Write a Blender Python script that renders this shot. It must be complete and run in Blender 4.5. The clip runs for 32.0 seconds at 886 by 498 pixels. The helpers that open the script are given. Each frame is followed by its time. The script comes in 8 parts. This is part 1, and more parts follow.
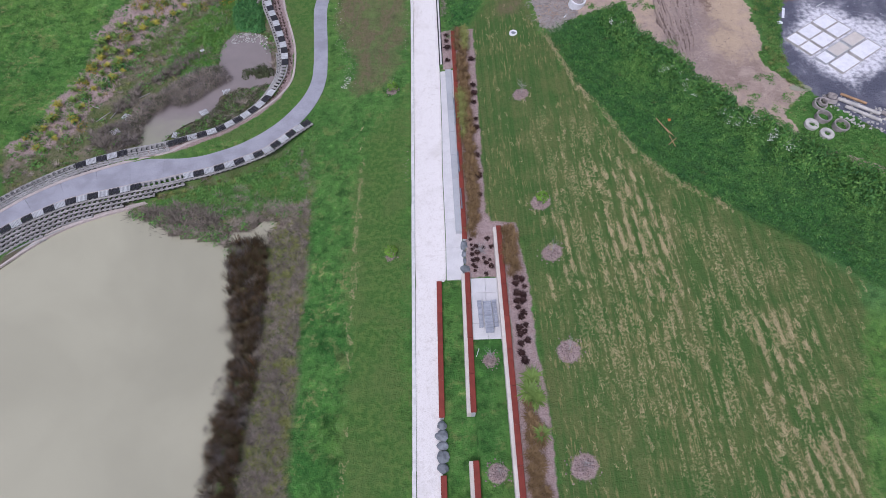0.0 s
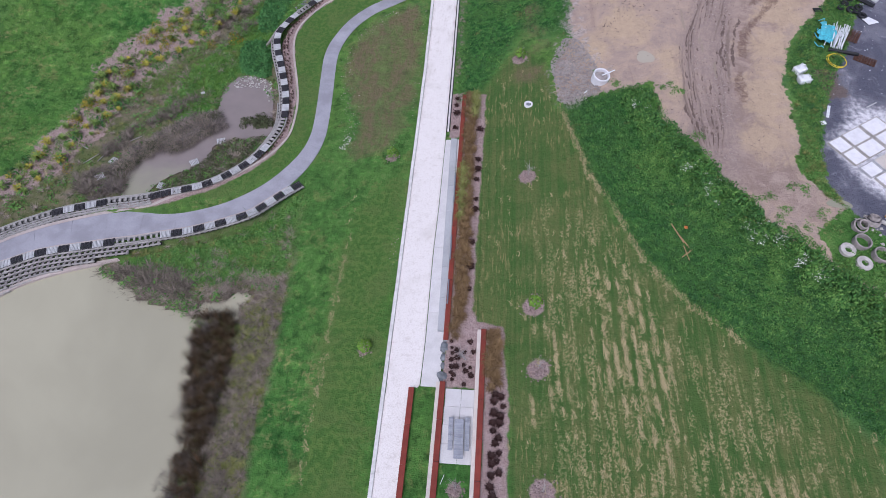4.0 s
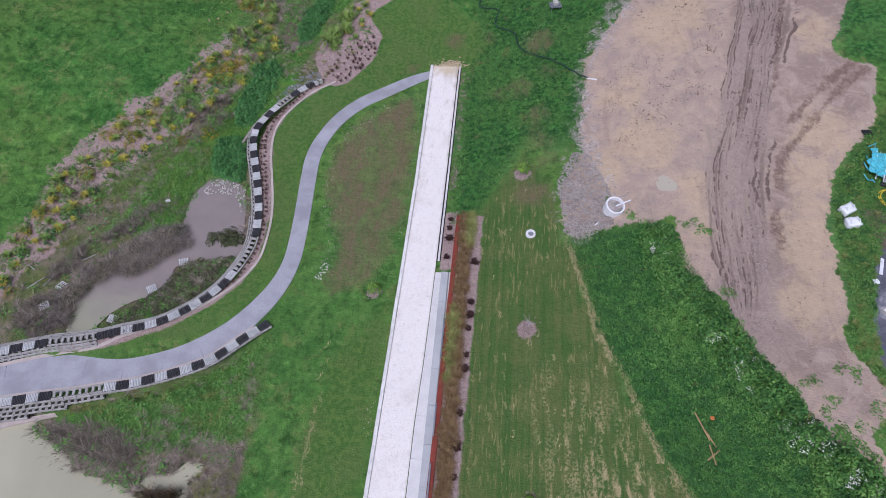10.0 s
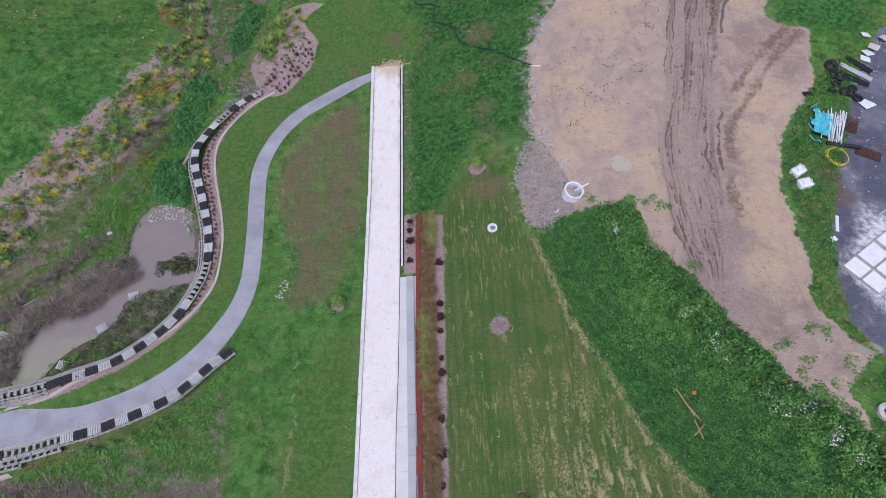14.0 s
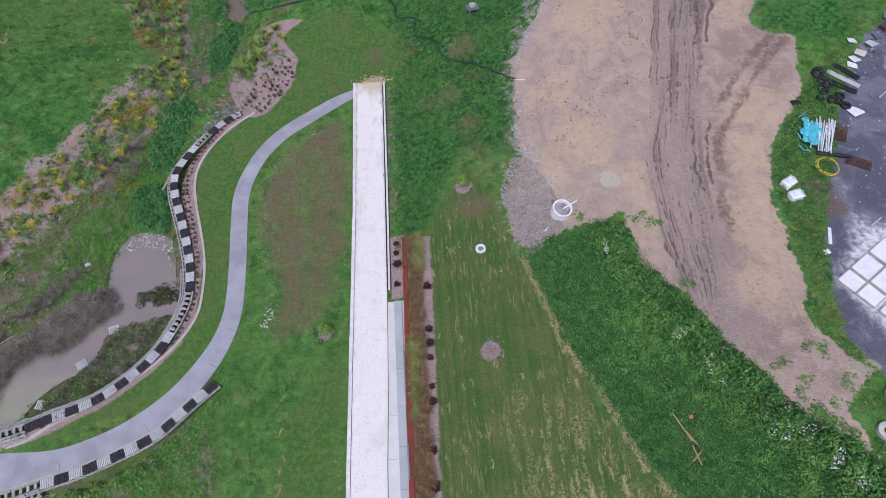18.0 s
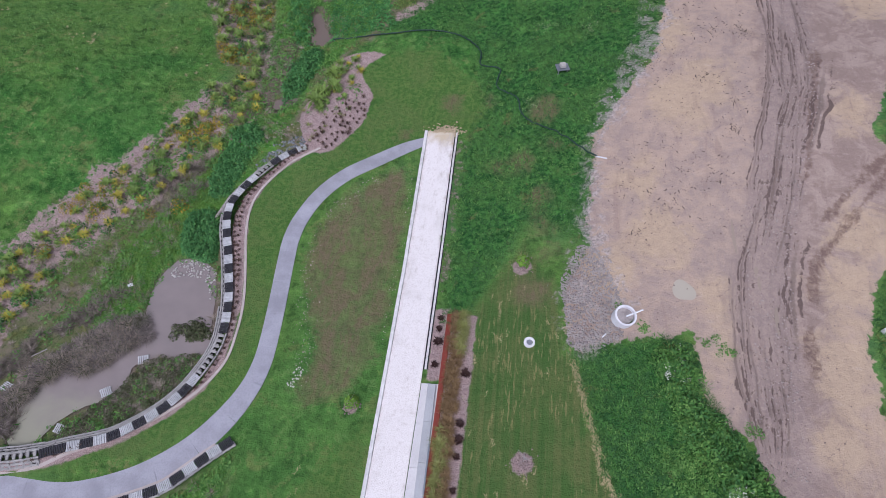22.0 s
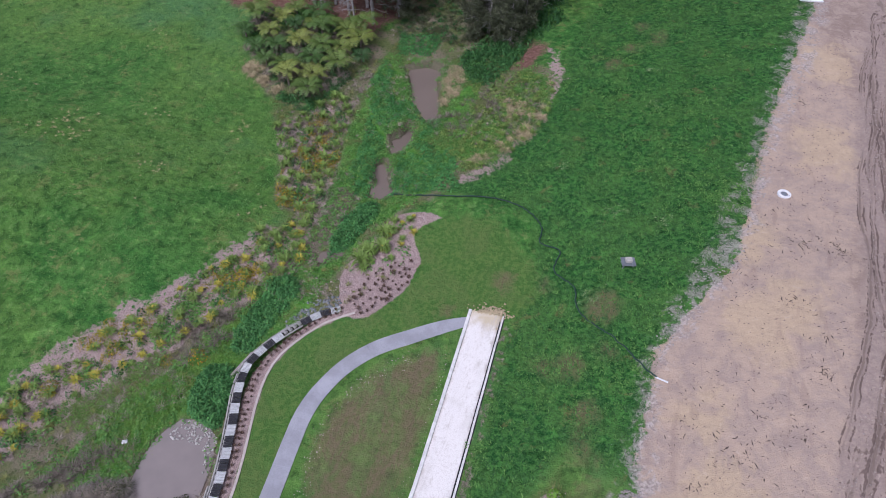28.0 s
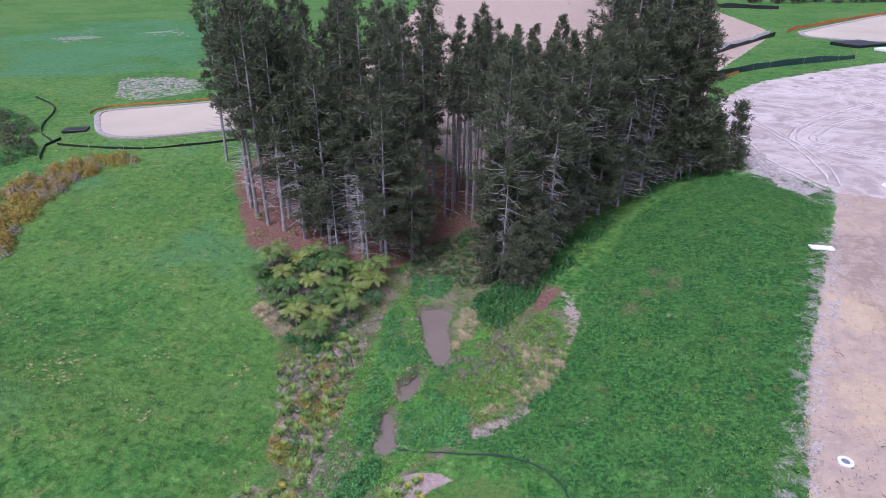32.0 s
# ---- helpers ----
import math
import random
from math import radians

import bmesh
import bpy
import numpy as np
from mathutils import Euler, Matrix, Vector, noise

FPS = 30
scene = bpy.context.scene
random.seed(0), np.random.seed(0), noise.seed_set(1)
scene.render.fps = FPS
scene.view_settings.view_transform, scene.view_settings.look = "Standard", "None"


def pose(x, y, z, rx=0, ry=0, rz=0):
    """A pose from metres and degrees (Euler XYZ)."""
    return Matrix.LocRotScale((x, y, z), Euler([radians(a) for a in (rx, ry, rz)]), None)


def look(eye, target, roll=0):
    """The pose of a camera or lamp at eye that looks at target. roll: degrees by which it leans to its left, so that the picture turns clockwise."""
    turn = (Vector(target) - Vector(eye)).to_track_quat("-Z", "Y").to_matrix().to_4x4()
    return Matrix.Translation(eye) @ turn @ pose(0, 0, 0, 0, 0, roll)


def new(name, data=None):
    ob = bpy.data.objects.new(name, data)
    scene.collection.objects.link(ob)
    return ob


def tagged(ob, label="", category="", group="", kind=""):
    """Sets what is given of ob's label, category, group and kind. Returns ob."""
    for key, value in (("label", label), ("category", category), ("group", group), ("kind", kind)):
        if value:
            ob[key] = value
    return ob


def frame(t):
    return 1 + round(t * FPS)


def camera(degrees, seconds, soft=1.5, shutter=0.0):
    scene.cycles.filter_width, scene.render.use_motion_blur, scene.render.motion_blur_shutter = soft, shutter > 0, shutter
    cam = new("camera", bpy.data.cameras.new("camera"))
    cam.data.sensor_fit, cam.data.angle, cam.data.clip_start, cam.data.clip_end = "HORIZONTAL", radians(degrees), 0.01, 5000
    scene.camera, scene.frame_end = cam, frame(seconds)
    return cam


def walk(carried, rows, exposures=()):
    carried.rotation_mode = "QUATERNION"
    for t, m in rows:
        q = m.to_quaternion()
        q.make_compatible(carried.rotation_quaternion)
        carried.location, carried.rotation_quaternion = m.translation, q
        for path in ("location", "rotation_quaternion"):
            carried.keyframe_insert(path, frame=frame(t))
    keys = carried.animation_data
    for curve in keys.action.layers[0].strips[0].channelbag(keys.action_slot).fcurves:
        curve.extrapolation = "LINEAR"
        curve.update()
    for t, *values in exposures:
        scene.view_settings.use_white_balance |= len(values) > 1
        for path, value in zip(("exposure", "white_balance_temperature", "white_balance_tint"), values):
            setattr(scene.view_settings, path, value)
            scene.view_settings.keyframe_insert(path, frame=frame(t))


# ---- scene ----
cam = camera(71.3, 32.0, soft=0.8)
PATH = [
    (0, (0.02, -79.77, 46.519), (0.055, -78.692, 44.835), -0.4),
    (1, (1.21, -77.389, 46.637), (1.246, -76.311, 44.953), -0.3),
    (2, (2.454, -75.04, 46.898), (2.433, -73.964, 45.212), -0.1),
    (3, (3.437, -72.86, 46.677), (3.384, -71.774, 44.998), 0.1),
    (3.5, (3.705, -71.771, 46.673), (3.646, -70.682, 44.997), 0.3),
    (5.5, (4.278, -66.66, 46.744), (4.205, -65.567, 45.071), 0.5),
    (6, (4.268, -65.34, 46.677), (4.195, -64.244, 45.006), 0.5),
    (7, (4.281, -62.679, 46.739), (4.206, -61.581, 45.068), 0.6),
    (8, (4.524, -59.945, 46.891), (4.438, -58.849, 45.22), 0.3),
    (9, (4.628, -57.478, 47.048), (4.536, -56.381, 45.378), 0.2),
    (10, (4.826, -55.489, 47.231), (4.726, -54.391, 45.562), 0.1),
    (11, (4.758, -54.842, 47.22), (4.636, -53.749, 45.55), 0.3),
    (12, (4.6, -54.634, 47.088), (4.437, -53.552, 45.414), 0.3),
    (12.5, (4.712, -54.641, 46.808), (4.553, -53.555, 45.136), 0.0),
    (13, (4.452, -54.669, 46.627), (4.366, -53.574, 44.956), 0.1),
    (13.5, (4.499, -54.601, 46.454), (4.459, -53.504, 44.782), -0.2),
    (14, (4.387, -54.617, 46.163), (4.423, -53.515, 44.494), -0.2),
    (14.5, (4.408, -54.452, 46.084), (4.471, -53.354, 44.413), -0.4),
    (16.5, (4.646, -53.791, 46.038), (4.71, -52.692, 44.368), -0.6),
    (17, (4.702, -53.549, 46.064), (4.766, -52.445, 44.397), -0.6),
    (18, (4.855, -52.402, 46.238), (4.918, -51.301, 44.57), -0.8),
    (19, (5.063, -50.93, 46.569), (5.123, -49.831, 44.899), -0.9),
    (20, (5.125, -49.341, 46.85), (5.17, -48.243, 45.179), -0.6),
    (20.5, (5.442, -48.509, 46.738), (5.429, -47.406, 45.069), -0.8),
    (21, (5.509, -47.551, 46.732), (5.467, -46.446, 45.066), -0.6),
    (21.5, (5.436, -46.353, 46.784), (5.359, -45.25, 45.117), -0.3),
    (22, (5.25, -44.944, 46.815), (5.128, -43.845, 45.149), 0.1),
    (22.5, (5.077, -43.702, 46.958), (4.933, -42.606, 45.291), 0.4),
    (23, (4.931, -42.241, 47.126), (4.771, -41.15, 45.458), 0.6),
    (24, (4.871, -39.748, 47.244), (4.7, -38.662, 45.573), 0.5),
    (24.5, (5.133, -38.793, 47.212), (4.957, -37.706, 45.542), 0.3),
    (26.5, (5.86, -36.17, 47.353), (5.614, -35.093, 45.686), 0.2),
    (27, (5.811, -35.632, 47.249), (5.522, -34.489, 45.634), 0.3),
    (27.5, (5.915, -35.389, 47.014), (5.575, -34.15, 45.481), 0.4),
    (28, (5.918, -35.105, 47.072), (5.539, -33.792, 45.612), 0.3),
    (29, (5.675, -34.074, 46.938), (5.245, -32.633, 45.619), 0.1),
    (30, (5.286, -32.646, 46.849), (4.81, -31.097, 45.677), -0.1),
    (31, (4.83, -31.38, 46.483), (4.316, -29.737, 45.464), -0.0),
    (32, (4.524, -30.136, 46.282), (3.983, -28.425, 45.398), -0.0),
]
walk(cam, [(t, look(eye, target, roll)) for t, eye, target, roll in PATH],
     [(0, 0.25, 5700, 20.5), (24, 0.27, 5700, 20.5), (28, 0.35, 5700, 20.5), (32, 0.78, 5450, 27)])

# ---- world and light: a bright, overcast day ----
world = bpy.data.worlds.new("overcast_sky")
scene.world = world
world.use_nodes = True
wn, wl = world.node_tree.nodes, world.node_tree.links
sky = wn.new("ShaderNodeTexSky")
sky.sky_type = 'NISHITA'
sky.sun_disc = False
sky.sun_elevation = radians(55)
sky.sun_rotation = radians(200)
sky.air_density, sky.dust_density, sky.ozone_density = 1.0, 4.0, 1.0
grey = wn.new("ShaderNodeHueSaturation")
grey.inputs["Saturation"].default_value = 0.45
wl.new(sky.outputs[0], grey.inputs["Color"])
wl.new(grey.outputs[0], wn["Background"].inputs["Color"])
wn["Background"].inputs["Strength"].default_value = 0.106
sun = new("sun", bpy.data.lights.new("sun", 'SUN'))
sun.data.energy, sun.data.angle, sun.data.color = 1.6, radians(20), (1.0, 0.96, 0.92)
sun.matrix_world = look((0, 0, 100), (20, 55, 0))
scene.view_settings.exposure = 0.0

# ---- land form ----
COEF = np.array([-0.0868, 0.1498, -0.0123, 0.3174, -0.271, -0.1709, 0.166, 0.1907, -0.0383, 0.0382, -0.0485, 0.2474, -0.2764, -0.0448, 0.0636, 0.1325, -0.2357, -0.775, 0.4825, 0.0774, 0.1256, -0.0499])


def soft(v, s):
    return s * np.logaddexp(0, v / s)


def valley(y):
    return -10 + 3 * np.tanh((y - 5) / 12) - 3 * np.tanh((y + 32) / 8) + 8 * np.tanh((y - 52) / 15)


def land(x, y):
    """Height of the natural land: a valley on the west, a bank that rises to the east and north."""
    x, y = np.asarray(x, float), np.asarray(y, float)
    xc = 75 * np.tanh(x / 75)
    yc = np.where(y > 0, 130 * np.tanh(y / 130), 100 * np.tanh(y / 100))
    n, s = soft(yc - 2, 4), soft(-yc - 35, 8)
    r, r2 = soft(xc - 2.6, 1.2), soft(xc - 22, 4)
    l, l2, l3 = soft(-xc - 4, 2.0), soft(-xc - 20, 4), soft(-xc - 36, 6)
    v, gy = np.exp(-((x - valley(y)) / 7) ** 2), np.exp(-(y / 14) ** 2)
    base = np.stack([np.ones_like(x), n, s, r, r2, l, l2, l3, r * n / 30, r2 * n / 30, l * n / 30, l2 * n / 30, l3 * n / 30,
                     r * s / 30, r2 * s / 30, l * s / 30, l2 * s / 30, v, v * n / 30, r * gy, l * gy, n * n / 60], -1)
    return base @ COEF


def inside_by(poly, x, y, reach=8.0):
    """Signed distance in metres to a polygon's edge, positive inside, held to reach."""
    out = np.full(x.shape, -reach)
    p = np.array(poly, float)
    near = (x > p[:, 0].min() - reach) & (x < p[:, 0].max() + reach) & (y > p[:, 1].min() - reach) & (y < p[:, 1].max() + reach)
    if not near.any():
        return out
    px, py = x[near], y[near]
    d, odd = np.full(px.shape, 1e9), np.zeros(px.shape, bool)
    for (ax, ay), (bx, by) in zip(p, np.roll(p, -1, 0)):
        ex, ey = bx - ax, by - ay
        t = np.clip(((px - ax) * ex + (py - ay) * ey) / (ex * ex + ey * ey + 1e-9), 0, 1)
        d = np.minimum(d, np.hypot(px - ax - t * ex, py - ay - t * ey))
        if abs(ey) > 1e-9:
            odd ^= ((ay > py) != (by > py)) & (px < ex * (py - ay) / ey + ax)
    out[near] = np.clip(np.where(odd, d, -d), -reach, reach)
    return out


def union_by(polys, x, y, reach=8.0):
    out = np.full(np.shape(x), -reach)
    for poly in polys:
        out = np.maximum(out, inside_by(poly, x, y, reach))
    return out


def smooth_line(points, step=0.5):
    """Points at even steps along a smooth curve through the given ones."""
    p = np.array(points, float)
    p = np.vstack([2 * p[0] - p[1], p, 2 * p[-1] - p[-2]])
    out = []
    for a, b, c, d in zip(p[:-3], p[1:-2], p[2:-1], p[3:]):
        for t in np.linspace(0, 1, max(2, int(np.hypot(*(c - b)[:2]) / 0.15)), endpoint=False):
            out.append(0.5 * (2 * b + (c - a) * t + (2 * a - 5 * b + 4 * c - d) * t * t + (3 * b - a - 3 * c + d) * t ** 3))
    out = np.array(out + [p[-2]])
    run = np.r_[0, np.cumsum(np.hypot(*np.diff(out[:, :2], axis=0).T))]
    at = np.linspace(0, run[-1], max(2, int(round(run[-1] / step)) + 1))
    return np.stack([np.interp(at, run, out[:, k]) for k in range(out.shape[1])], 1)


def normals_of(line):
    d = np.gradient(line[:, :2], axis=0)
    d /= np.maximum(np.hypot(d[:, 0], d[:, 1])[:, None], 1e-9)
    return np.stack([-d[:, 1], d[:, 0]], 1)

# ---- materials ----
class Nodes:
    """A node material under construction."""

    def __init__(self, name, rough=0.8, metal=0.0, spec=0.3):
        self.mat = bpy.data.materials.new(name)
        self.mat.use_nodes = True
        self.n, self.l = self.mat.node_tree.nodes, self.mat.node_tree.links
        self.bsdf = self.n["Principled BSDF"]
        self.bsdf.inputs["Roughness"].default_value = rough
        self.bsdf.inputs["Metallic"].default_value = metal
        self.bsdf.inputs["Specular IOR Level"].default_value = spec
        self.place = self.n.new("ShaderNodeTexCoord").outputs["Object"]
        self.geo = self.n.new("ShaderNodeNewGeometry")

    def put(self, sock, v):
        if hasattr(v, "is_linked"):
            self.l.new(v, sock)
        elif isinstance(v, (tuple, list)):
            sock.default_value = (*v, 1.0) if len(v) == 3 and len(sock.default_value) == 4 else v
        else:
            sock.default_value = v

    def noise(self, scale, detail=4.0, rough=0.55, where=None, warp=0.0, stretch=None):
        t = self.n.new("ShaderNodeTexNoise")
        self.put(t.inputs["Scale"], scale), self.put(t.inputs["Detail"], detail), self.put(t.inputs["Roughness"], rough), self.put(t.inputs["Distortion"], warp)
        src = where or self.geo.outputs["Position"]
        if stretch:
            m = self.n.new("ShaderNodeMapping")
            self.l.new(src, m.inputs["Vector"])
            m.inputs["Scale"].default_value = stretch
            src = m.outputs[0]
        self.l.new(src, t.inputs["Vector"])
        return t.outputs["Fac"]

    def voronoi(self, scale, feature='F1', out="Distance", where=None):
        t = self.n.new("ShaderNodeTexVoronoi")
        t.feature = feature
        t.inputs["Scale"].default_value = scale
        self.l.new(where or self.geo.outputs["Position"], t.inputs["Vector"])
        return t.outputs[out]

    def math(self, op, a, b=0.0, c=0.0):
        m = self.n.new("ShaderNodeMath")
        m.operation = op
        for s, v in zip(m.inputs, (a, b, c)):
            self.put(s, v)
        return m.outputs[0]

    def step(self, v, lo, hi):
        m = self.n.new("ShaderNodeMapRange")
        m.interpolation_type = 'SMOOTHSTEP'
        for s, x in zip(m.inputs, (v, lo, hi, 0.0, 1.0)):
            self.put(s, x)
        return m.outputs[0]

    def mix(self, f, a, b, how='MIX'):
        m = self.n.new("ShaderNodeMix")
        m.data_type, m.blend_type = 'RGBA', how
        self.put(m.inputs[0], f), self.put(m.inputs[6], a), self.put(m.inputs[7], b)
        return m.outputs[2]

    def ramp(self, f, *stops):
        r = self.n.new("ShaderNodeValToRGB")
        self.l.new(f, r.inputs[0])
        e = r.color_ramp.elements
        while len(e) < len(stops):
            e.new(0.5)
        for k, (at, col) in zip(e, stops):
            k.position, k.color = at, (*col, 1.0)
        return r.outputs[0]

    def attr(self, name):
        a = self.n.new("ShaderNodeAttribute")
        a.attribute_name = name
        return a.outputs["Fac"]

    def sep(self, v):
        s = self.n.new("ShaderNodeSeparateXYZ")
        self.l.new(v, s.inputs[0])
        return s.outputs

    def island(self):
        return self.geo.outputs["Random Per Island"]

    def each(self):
        return self.n.new("ShaderNodeObjectInfo").outputs["Random"]

    def done(self, colour, bump=None, strength=0.4, distance=0.05, rough=None):
        self.put(self.bsdf.inputs["Base Color"], colour)
        if bump is not None:
            b = self.n.new("ShaderNodeBump")
            b.inputs["Strength"].default_value, b.inputs["Distance"].default_value = strength, distance
            self.l.new(bump, b.inputs["Height"])
            self.l.new(b.outputs[0], self.bsdf.inputs["Normal"])
        if rough is not None:
            self.put(self.bsdf.inputs["Roughness"], rough)
        return self.mat


def plain(name, col, dark=0.75, scale=3.0, rough=0.8, metal=0.0, bump=0.3, spread=0.2, spec=0.3):
    """A surface of one colour with stains, grain and a slight change from piece to piece."""
    m = Nodes(name, rough, metal, spec)
    a, b = m.noise(scale, 6), m.noise(scale * 14, 3)
    c = m.mix(m.step(a, 0.35, 0.7), col, tuple(v * dark for v in col))
    c = m.mix(m.math('MULTIPLY', m.step(b, 0.4, 0.75), 0.35), c, tuple(v * 0.6 for v in col))
    if spread:
        c = m.mix(m.math('MULTIPLY', m.each(), spread), c, tuple(v * 0.45 for v in col))
    return m.done(c, b, bump, 0.02)


def leafy(name, one, two, three=None, rough=0.65, spec=0.25):
    """Foliage whose colour changes from leaf to leaf and over the plant."""
    m = Nodes(name, rough, 0.0, spec)
    c = m.ramp(m.island(), (0.0, one), (0.55, two), (1.0, three or two))
    c = m.mix(m.math('MULTIPLY', m.step(m.noise(0.9, 3), 0.35, 0.7), 0.45), c, tuple(v * 0.55 for v in one))
    c = m.mix(m.math('MULTIPLY', m.each(), 0.3), c, tuple(v * 0.6 for v in two))
    return m.done(c)


MAT = {}
MAT["white_kerb"] = plain("white_concrete_kerb", (0.66, 0.65, 0.64), 0.8, 2.2, 0.85, bump=0.5)
MAT["pale_paving"] = plain("pale_smooth_paving", (0.60, 0.59, 0.59), 0.88, 0.9, 0.8, spread=0.12)
# Broad mottling paints the path's wet patches and sheen into its colour.
MAT["path_concrete"] = plain("grey_path_concrete", (0.335, 0.335, 0.375), 0.74, 0.55, 0.55, spread=0.12)
MAT["kerb"] = plain("buff_kerb_concrete", (0.46, 0.40, 0.37), 0.85, 1.5)
MAT["plinth"] = plain("grey_plinth_concrete", (0.43, 0.445, 0.46), 0.88, 0.8)
MAT["red_cap"] = plain("red_oxide_capping", (0.22, 0.042, 0.028), 0.75, 1.6, 0.7, spread=0.3)
MAT["wall_face"] = plain("cream_wall_render", (0.60, 0.55, 0.50), 0.85, 1.2)
MAT["panel_pale"] = plain("weathered_grey_slats", (0.52, 0.53, 0.54), 0.8, 3.0, spread=0.35)
MAT["table_slats"] = plain("blue_grey_table_slats", (0.36, 0.38, 0.43), 0.75, 3.0, spread=0.5)
MAT["panel_dark"] = plain("charcoal_slats", (0.034, 0.034, 0.04), 0.8, 3.0, spread=0.4)
MAT["crib_pale"] = plain("weathered_crib_concrete", (0.38, 0.37, 0.355), 0.7, 2.0, spread=0.4)
MAT["crib_dark"] = plain("near_black_fill", (0.035, 0.033, 0.03), 0.7, 2.0)
MAT["stone"] = plain("blue_grey_rock", (0.22, 0.24, 0.26), 0.55, 2.5, spread=0.5, bump=0.6)
MAT["bark"] = plain("grey_pine_bark", (0.30, 0.27, 0.275), 0.6, 2.0, spread=0.35, bump=0.8)
MAT["dead_wood"] = plain("bleached_dead_wood", (0.36, 0.34, 0.335), 0.7, 3.0, spread=0.3)
MAT["timber"] = plain("raw_timber", (0.42, 0.27, 0.15), 0.7, 4.0)
MAT["steel"] = plain("grey_steel", (0.28, 0.30, 0.34), 0.8, 4.0, 0.5, 0.6)
MAT["white_plastic"] = plain("white_plastic", (0.75, 0.77, 0.80), 0.85, 3.0, 0.5)
MAT["black_plastic"] = plain("black_plastic", (0.016, 0.017, 0.02), 0.7, 3.0, 0.5)
MAT["blue_plastic"] = plain("blue_wrap", (0.10, 0.50, 0.60), 0.7, 3.0, 0.5)
MAT["yellow_plastic"] = plain("yellow_coil_pipe", (0.70, 0.55, 0.04), 0.7, 3.0, 0.5)
MAT["orange_mesh"] = plain("orange_mesh", (0.62, 0.20, 0.06), 0.7, 3.0, 0.7)
MAT["hose"] = plain("dark_green_hose", (0.02, 0.05, 0.045), 0.7, 3.0, 0.5)
MAT["pine"] = leafy("pine_needles", (0.046, 0.058, 0.032), (0.080, 0.093, 0.050), (0.135, 0.147, 0.086))
def fern_mat():
    m = Nodes("fern_fronds", 0.6, 0.0, 0.25)
    c = m.ramp(m.each(), (0.0, (0.024, 0.070, 0.022)), (0.35, (0.062, 0.125, 0.026)), (0.7, (0.13, 0.185, 0.038)), (1.0, (0.22, 0.25, 0.055)))
    c = m.mix(m.math('MULTIPLY', m.island(), 0.5), c, (0.045, 0.085, 0.025))
    return m.done(c)


MAT["fern"] = fern_mat()
MAT["weed"] = leafy("lush_weeds", (0.045, 0.142, 0.026), (0.10, 0.235, 0.045), (0.17, 0.31, 0.075))
MAT["weed_dark"] = leafy("dark_weeds", (0.014, 0.066, 0.016), (0.034, 0.118, 0.028), (0.070, 0.178, 0.042))
MAT["dock"] = leafy("dock_leaves", (0.026, 0.098, 0.022), (0.060, 0.165, 0.034), (0.12, 0.25, 0.058))
MAT["stream_leaves"] = leafy("stream_bank_leaves", (0.030, 0.125, 0.034), (0.062, 0.20, 0.052), (0.13, 0.30, 0.085))
MAT["cress"] = leafy("watercress", (0.024, 0.115, 0.03), (0.060, 0.205, 0.05), (0.11, 0.30, 0.075))
MAT["flax"] = leafy("flax_leaves", (0.075, 0.15, 0.030), (0.15, 0.24, 0.050), (0.30, 0.34, 0.09))
MAT["sapling"] = leafy("sapling_leaves", (0.09, 0.19, 0.02), (0.15, 0.28, 0.03), (0.06, 0.13, 0.02))
MAT["spit"] = leafy("dull_olive_bank_plants", (0.055, 0.065, 0.03), (0.085, 0.085, 0.045), (0.06, 0.10, 0.03))
MAT["flax_yellow"] = leafy("yellow_flax_leaves", (0.22, 0.24, 0.04), (0.40, 0.35, 0.05), (0.14, 0.20, 0.04))
MAT["sedge"] = leafy("brown_sedge", (0.13, 0.075, 0.035), (0.20, 0.13, 0.06), (0.10, 0.07, 0.035))
MAT["sedge_green"] = leafy("olive_sedge", (0.16, 0.19, 0.05), (0.22, 0.24, 0.07), (0.14, 0.12, 0.05))
MAT["marsh_grass"] = leafy("lime_marsh_grass", (0.075, 0.19, 0.022), (0.115, 0.245, 0.035), (0.16, 0.28, 0.06))
MAT["reed"] = leafy("rust_reeds", (0.075, 0.045, 0.02), (0.045, 0.042, 0.022), (0.115, 0.055, 0.022))
MAT["scrub"] = leafy("grey_dead_scrub", (0.14, 0.115, 0.095), (0.22, 0.185, 0.155), (0.085, 0.095, 0.045))
MAT["dark_clump"] = leafy("maroon_clump", (0.020, 0.008, 0.008), (0.035, 0.014, 0.012), (0.05, 0.03, 0.02))
MAT["brown_tussock"] = leafy("brown_tussock_blades", (0.05, 0.03, 0.022), (0.085, 0.05, 0.035), (0.12, 0.08, 0.05))
MAT["gorse"] = leafy("gorse_flowers", (0.40, 0.26, 0.014), (0.09, 0.10, 0.02), (0.52, 0.34, 0.02))
MAT["hedge_gorse"] = leafy("faded_gorse", (0.42, 0.27, 0.03), (0.14, 0.125, 0.03), (0.28, 0.20, 0.04))
MAT["castings"] = plain("white_cast_concrete", (0.74, 0.74, 0.77), 0.88, 2.0, 0.8, spread=0.15)
MAT["weeping"] = leafy("weeping_dead_sedge", (0.20, 0.17, 0.135), (0.32, 0.27, 0.22), (0.11, 0.10, 0.07))
MAT["thatch"] = leafy("dark_dead_thatch", (0.10, 0.086, 0.080), (0.175, 0.15, 0.135), (0.26, 0.225, 0.20))
MAT["umbel"] = leafy("pale_umbels", (0.16, 0.27, 0.09), (0.28, 0.36, 0.18), (0.40, 0.44, 0.28))
MAT["blossom"] = leafy("white_blossom", (0.55, 0.58, 0.50), (0.70, 0.72, 0.66))
